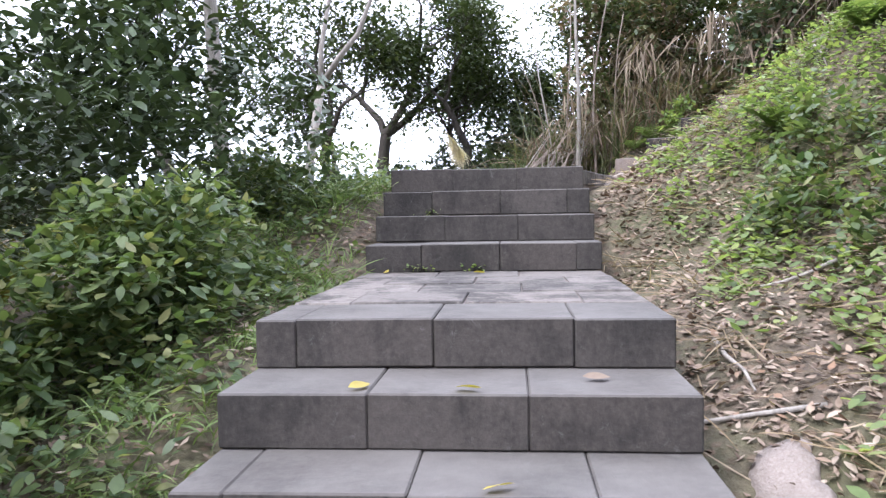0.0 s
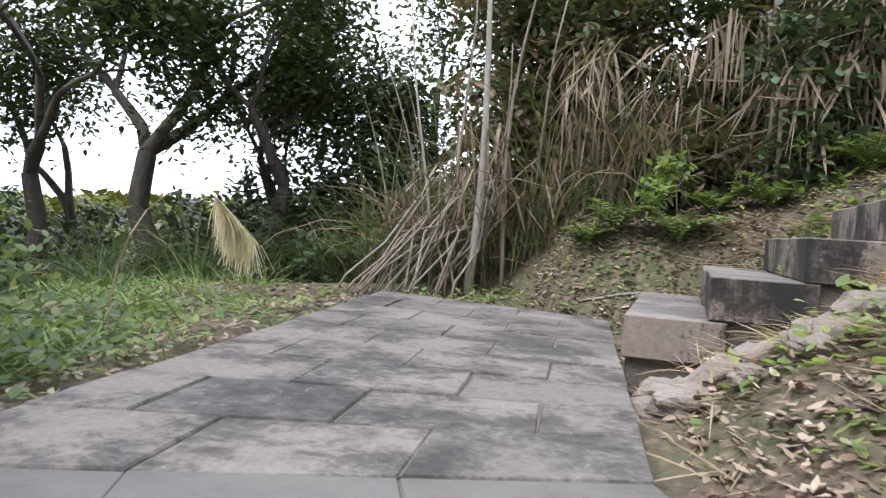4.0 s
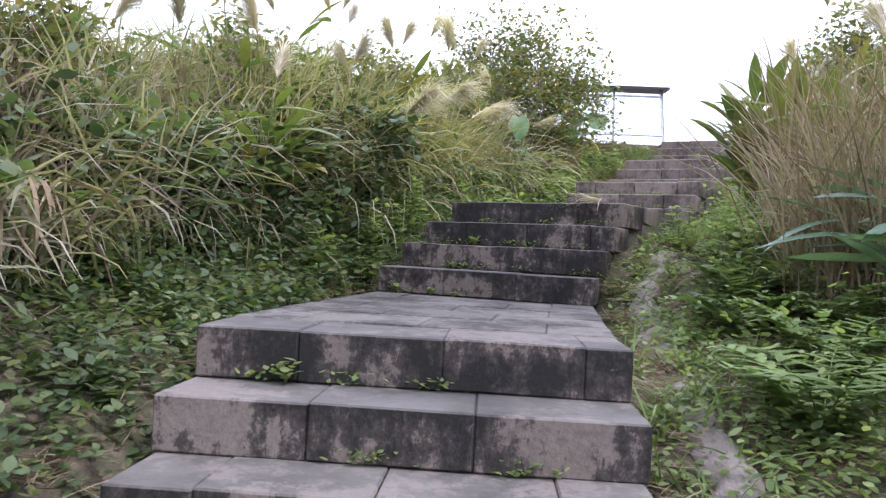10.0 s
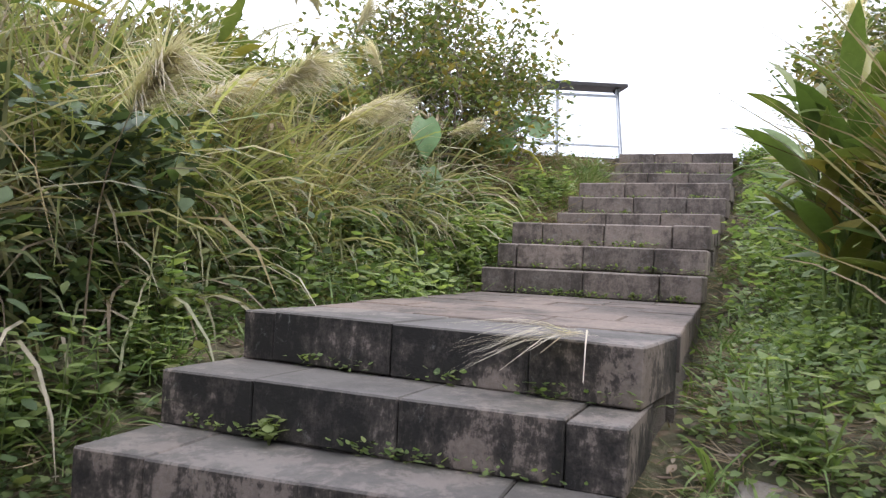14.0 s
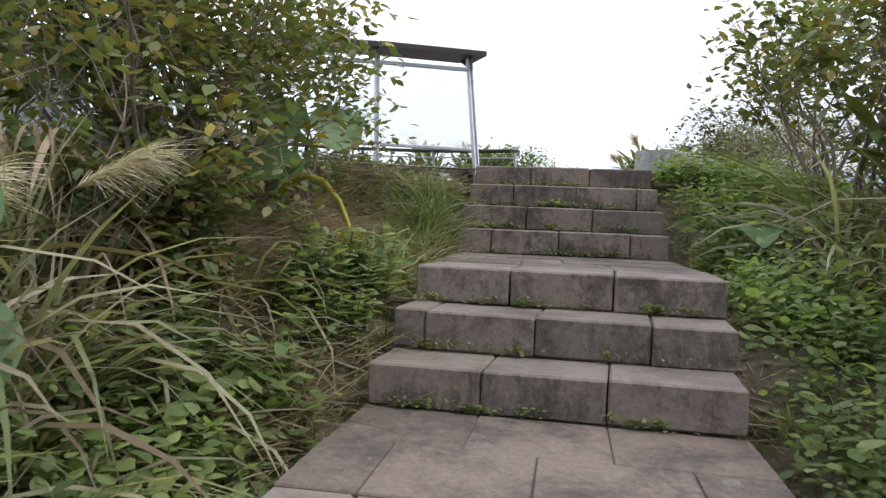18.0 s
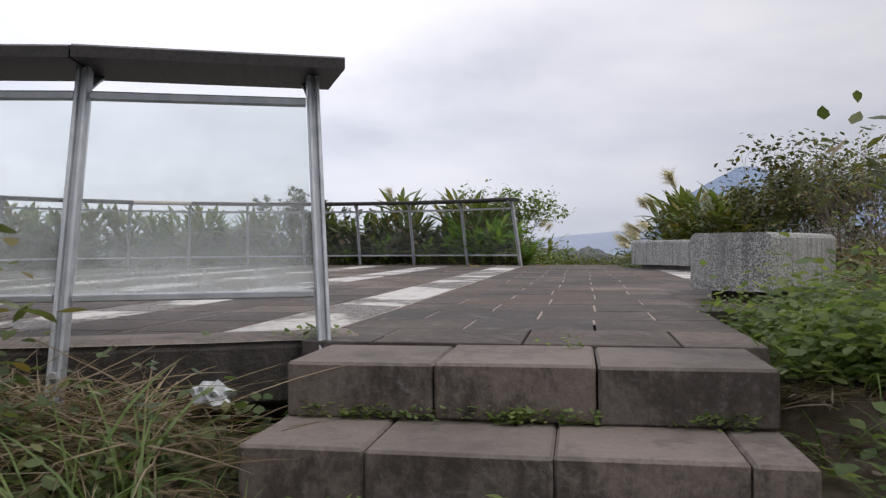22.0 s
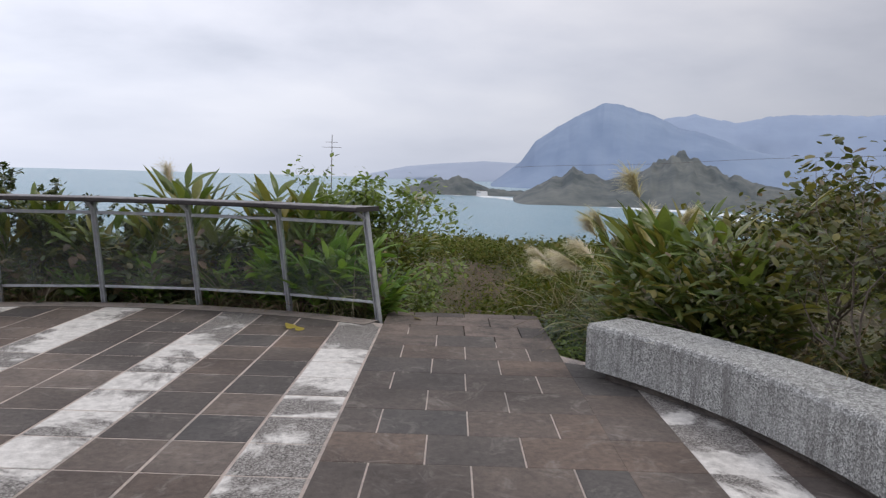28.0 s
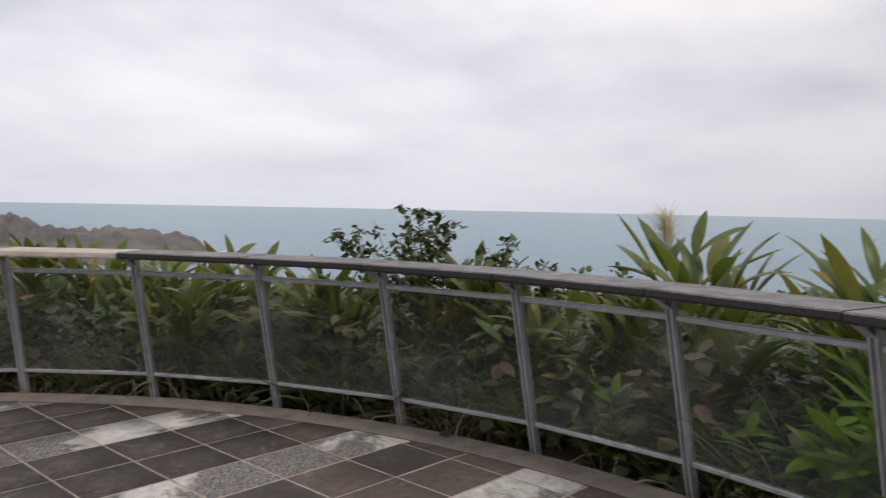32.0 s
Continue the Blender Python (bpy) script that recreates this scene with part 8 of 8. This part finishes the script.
# ---- weeds in the joints of the steps ----
def big_weed(seed, size):
    """A weed with a few broad leaves on a thin stem."""
    rng = np.random.RandomState(seed)
    root = thing("joint_weed", "broad leaved green weed growing in a joint of the steps", "weed", "joint weeds")
    for k in range(4):
        a, r_ = 1.57 * k + rng.uniform(-0.5, 0.5), size * rng.uniform(0.3, 0.7)
        tip = (r_ * math.cos(a), r_ * math.sin(a), size * rng.uniform(0.5, 1.0))
        tube("stem", [(0, 0, -0.01), (tip[0] * 0.4, tip[1] * 0.4, tip[2] * 0.6), tip], [0.0025, 0.002, 0.0015], M_NETTLE, root, 5)
        for q in range(5):
            f = 0.35 + 0.65 * q / 4
            p = np.array([[tip[0] * f, tip[1] * f, tip[2] * f]])
            L = size * rng.uniform(0.4, 0.65)
            v, qd = strips(p, np.array([a + 2.4 * q]), np.array([rng.uniform(0.8, 1.4)]), np.array([rng.uniform(0.2, 0.7)]), np.array([L]), np.array([L * 0.75]), "heart")
            link_mesh("leaf", np_mesh("leaf", v, qd), M_NETTLE, root)
    return root


def weeds_on_steps():
    rng = random.Random(91)
    count = {"turned": 5, "third": 8, "winding": 26, "fifth": 34, "sixth": 34, "top": 56, "second": 3}
    spots = []
    for fn, k in count.items():
        rs = risers(fn)
        for j in range(k):
            mid, a, z = rng.choice(rs)
            p = mid - Vector((math.cos(a), math.sin(a))) * 0.015 + Vector((-math.sin(a), math.cos(a))) * rng.uniform(-0.7, 0.7)
            spots.append((p.x, p.y, z - RISE, a))
    for u, v in ((0.35, -0.15), (0.5, 0.83), (0.55, 0.92), (0.6, 0.86), (0.7, 0.9), (1.9, -0.86), (2.2, -0.95), (2.5, -1.0)):
        spots.append((*puv(u, v), PLAZA_Z, 0))
    parts = []
    for x, y, z, a in spots:
        n = rng.randint(8, 30)
        wide = RNG.normal(0, 0.05, n)
        b = np.stack([x - math.sin(a) * wide + RNG.normal(0, 0.008, n), y + math.cos(a) * wide + RNG.normal(0, 0.008, n), z + U(0, 0.045, n)], -1)
        L = U(0.014, 0.032, n)
        parts.append(strips(b, U(0, 6.283, n), U(0.6, 1.5, n), U(0, 0.7, n), L, L * 0.75, "heart"))
    stuff("joint_weeds", parts, M_NETTLE, "small green weeds sprouting along the joints of the steps", "weeds")
    w1, w2 = big_weed(1, 0.085), big_weed(2, 0.06)
    for fn, i, s, w in (("third", 2, 0.42, w1), ("winding", 2, 0.30, w1), ("winding", 1, 0.32, w2), ("turned", 7, -0.38, w1), ("winding", 0, 0.35, w2), ("winding", 0, 0.62, w1), ("top", 2, 0.05, w1), ("top", 2, 0.15, w2), ("top", 1, 0.1, w2), ("top", 3, 0.0, w2), ("fifth", 0, -0.62, w2)):
        mid, a, z = risers(fn)[i]
        p = mid - Vector((math.cos(a), math.sin(a))) * 0.03 + Vector((-math.sin(a), math.cos(a))) * s
        m = pose(p.x, p.y, z - RISE + 0.001, 0, 0, 90 * i + 40 * s)
        if w.name in used:
            copy_thing(w, m)
        else:
            used.add(w.name)
            w.matrix_basis = m


weeds_on_steps()


# ---- small things ----
def mast():
    root = thing("radio_mast", "thin lattice mast with cross arms far down the slope", "mast", at=(66.5, -8.2, ROOT_Z(66.5, -8.2) - 0.1))
    h = 9.4 - ROOT_Z(66.5, -8.2)
    tube("pole", [(0, 0, 0), (0, 0, h)], [0.035, 0.02], M_CURB, root)
    for z, w in ((h - 0.75, 0.55), (h - 0.45, 0.35)):
        bar("arm", (-w * 0.35, -w, z), (w * 0.35, w, z), 0.022, 0.022, (0, 0, 1), M_CURB, root)


mast()


def cable():
    pts = []
    for i in range(25):
        b = -27 - 30 * i / 24
        d = 420
        e = (0.62 + 0.072 * i + 0.25 * math.sin(i * 0.55 + 0.5) * 0.2)
        pts.append((22 + d * math.cos(radians(b)), 2 + d * math.sin(radians(b)), 7.2 + d * math.tan(radians(e))))
    ob = tube("power_cable", pts, 0.10, M_CURB, sides=4)
    tagged(ob, "dark overhead cable spanning the valley", "cable", kind="structure")


cable()


def houses():
    rng = random.Random(44)
    for b, d, w, h in ((-55.0, 560, 9, 7), (-54.4, 565, 6, 4.5), (-40.6, 985, 16, 4), (-39.7, 990, 14, 4), (-41.4, 975, 12, 3.5), (-24.6, 1185, 16, 5)):
        a = radians(b)
        root = thing("house", "small white building on the far shore", "building", "shore buildings", at=(22 + d * math.cos(a), 2 + d * math.sin(a), SEA_Z))
        wall = link_mesh("wall", box_mesh(w, w * 0.7, h + 3, 0.1), M_WHITE, root)
        link_mesh("roof", box_mesh(w * 1.06, w * 0.76, 0.5, 0.1), M_CURB, root).location = (0, 0, h + 3)
        for k in (-0.3, 0.0, 0.3):
            wn_ = link_mesh("window", box_mesh(w * 0.14, 0.3, h * 0.3, 0.02), M_BOARD, root)
            wn_.location = (w * k, w * 0.35, 2.5 + h * 0.5)


houses()


def broad_weed(seed, stems=7, high=0.34, leaf=0.11):
    """A leafy weed: several upright stems with crossed pairs of broad toothless leaves."""
    rng = np.random.RandomState(seed)
    root = thing("broad_weed", "fresh green broad-leaved weed beside the steps", "weed", "broad weeds")
    segs, b, az_, tl, ln = [], [], [], [], []
    for k in range(stems):
        a, t0, L = rng.uniform(0, 6.283), rng.uniform(0.05, 0.6), high * rng.uniform(0.6, 1.15)
        p = np.array([rng.uniform(-0.1, 0.1), rng.uniform(-0.1, 0.1), -0.02])
        for i in range(6):
            q = p + np.array([math.sin(t0) * math.cos(a), math.sin(t0) * math.sin(a), math.cos(t0)]) * L / 6
            segs.append((*p, *q, 0.0035, 0.003))
            p = q
            if i > 0:
                for sgn in (0, math.pi):
                    b.append(p)
                    az_.append(a + sgn + (math.pi / 2) * (i % 2) + rng.uniform(-0.3, 0.3))
                    tl.append(rng.uniform(0.95, 1.5))
                    ln.append(leaf * rng.uniform(0.6, 1.1) * (1.0 - 0.07 * i))
    n, ln = len(b), np.array(ln)
    tagged(piece("stem_clump", [tubes(segs, 4)], M_NETTLE, root), kind="stuff")
    piece("foliage", [strips(np.array(b), np.array(az_), np.array(tl), rng.uniform(0.1, 0.6, n), ln, ln * 0.66, "heart", rng.uniform(-0.3, 0.3, n), 0.25)], M_NETTLE, root)
    return root


W1, W2, W3 = broad_weed(1), broad_weed(2, 9, 0.28, 0.09), broad_weed(3, 5, 0.42, 0.13)
c = sample(34, (8.2, 4.8, 15.2, 9.4), lambda x, y, d, s, a: LEFT(x, y, d, s, a) & (d > 0.93) & (d < 1.45))
c3 = sample(16, (13.3, 5.0, 15.3, 7.0), lambda x, y, d, s, a: LEFT(x, y, d, s, a) & (d > 0.95) & (d < 1.6))
c2 = sample(30, (8.0, 2.0, 17.5, 7.0), lambda x, y, d, s, a: RIGHT(x, y, d, s, a) & (d > 1.05) & (d < 1.9))
for i, (x, y) in enumerate([(11.36, 7.4), (11.72, 7.22), (11.05, 7.6), (11.5, 7.5), (11.2, 7.32)] + [(q[0], q[1]) for q in np.concatenate([c, c2, c3])]):
    put(W3 if i < 5 else (W1, W2, W3)[i % 3], x, y, rp.uniform(0, 360), rp.uniform(0.7, 1.05))


def single_leaf(name, x, y, z, L, rz, mat, label, tilt=12):
    me = np_mesh(name, *strips(np.array([[0, 0, 0.004]]), np.array([0.0]), np.array([1.35]), np.array([0.35]), np.array([L]), np.array([L * 0.45]), "long", np.array([0.5])))
    ob = link_mesh(name, me, mat)
    ob.matrix_world = pose(x, y, z, 0, 0, rz)
    return tagged(ob, label, "leaf", "fallen leaves")


for u, v, L, m, lab in ((11.35, 1.75, 0.26, M_YELLOW, "fallen yellow ginger leaf on the pavers"), (11.2, 1.62, 0.18, M_YELLOW, "fallen yellow ginger leaf on the pavers"), (11.9, 0.55, 0.14, M_YELLOW, "fallen yellow leaf on the pavers"),
                        (8.8, 4.4, 0.12, M_LITTER, "curled brown dead leaf on the pavers"), (8.9, 4.5, 0.10, M_LITTER, "curled brown dead leaf on the pavers"), (8.75, 4.55, 0.09, M_LITTER, "curled brown dead leaf on the pavers")):
    single_leaf("fallen_leaf", *puv(u, v), PLAZA_Z + 0.004, L, u * 77, m, lab)
single_leaf("fallen_leaf", *polar(5.78, 262), PLAZA_Z + 0.432, 0.17, 40, M_LITTER, "curled brown dead leaf lying on the bench")
for x, y, z in ((0.0, 2.15, 0.18), (-0.28, 2.2, 0.18), (0.5, 2.3, 0.18), (0.1, 1.75, 0.0), (-0.05, 4.5, 0.36), (-0.6, 4.55, 0.36)):
    single_leaf("fallen_leaf", *low_vec(x, y), z + 0.003, 0.09, x * 400, M_YELLOW if x != 0.5 else M_LITTER, "small yellow dead leaf lying on the steps")


def spent_plume():
    """The cut plume that lies over the edge of the winding flight."""
    rng = np.random.RandomState(3)
    mid, a, z = risers("winding")[3]
    side = Vector((math.sin(a), -math.cos(a)))
    p = mid + side * 0.55 - Vector((math.cos(a), math.sin(a))) * 0.02
    k = 60
    b = np.repeat(np.array([[p.x, p.y, z + 0.02]]), k, 0) + rng.normal(0, 0.02, (k, 3)) * np.array([1, 1, 0.2])
    t = a + math.pi / 2 + 0.6
    v, q = strips(b, t + rng.normal(0, 0.45, k), rng.uniform(1.15, 1.6, k), rng.uniform(0.3, 0.9, k), rng.uniform(0.2, 0.42, k), np.full(k, 0.005), "hair")
    v = np.asarray(v)
    v[:, 2] = np.minimum(v[:, 2], z + 0.10)
    root = thing("fallen_reed", "bent pale reed plume hanging over a step", "reed plume")
    link_mesh("head", np_mesh("head", v, q), M_PLUME, root)


spent_plume()


def plastic_scrap(x, y):
    """A crumpled piece of clear plastic among the weeds."""
    bm = bmesh.new()
    bmesh.ops.create_icosphere(bm, subdivisions=3, radius=1.0)
    for v in bm.verts:
        k = 1 + 0.5 * noise.noise(v.co * 2.3) + 0.35 * abs(noise.noise(v.co * 6.0))
        v.co = Vector((v.co.x * 0.075, v.co.y * 0.055, v.co.z * 0.04)) * k
    me = bpy.data.meshes.new("plastic_scrap")
    bm.to_mesh(me)
    bm.free()
    ob = link_mesh("plastic_scrap", me, M_PLASTIC)
    ob.matrix_world = pose(x, y, float(ground_z(x, y)) + 0.05, 0, 0, 25)
    tagged(ob, "crumpled greyish clear plastic lying in the weeds", "plastic")


plastic_scrap(17.7, 4.93)
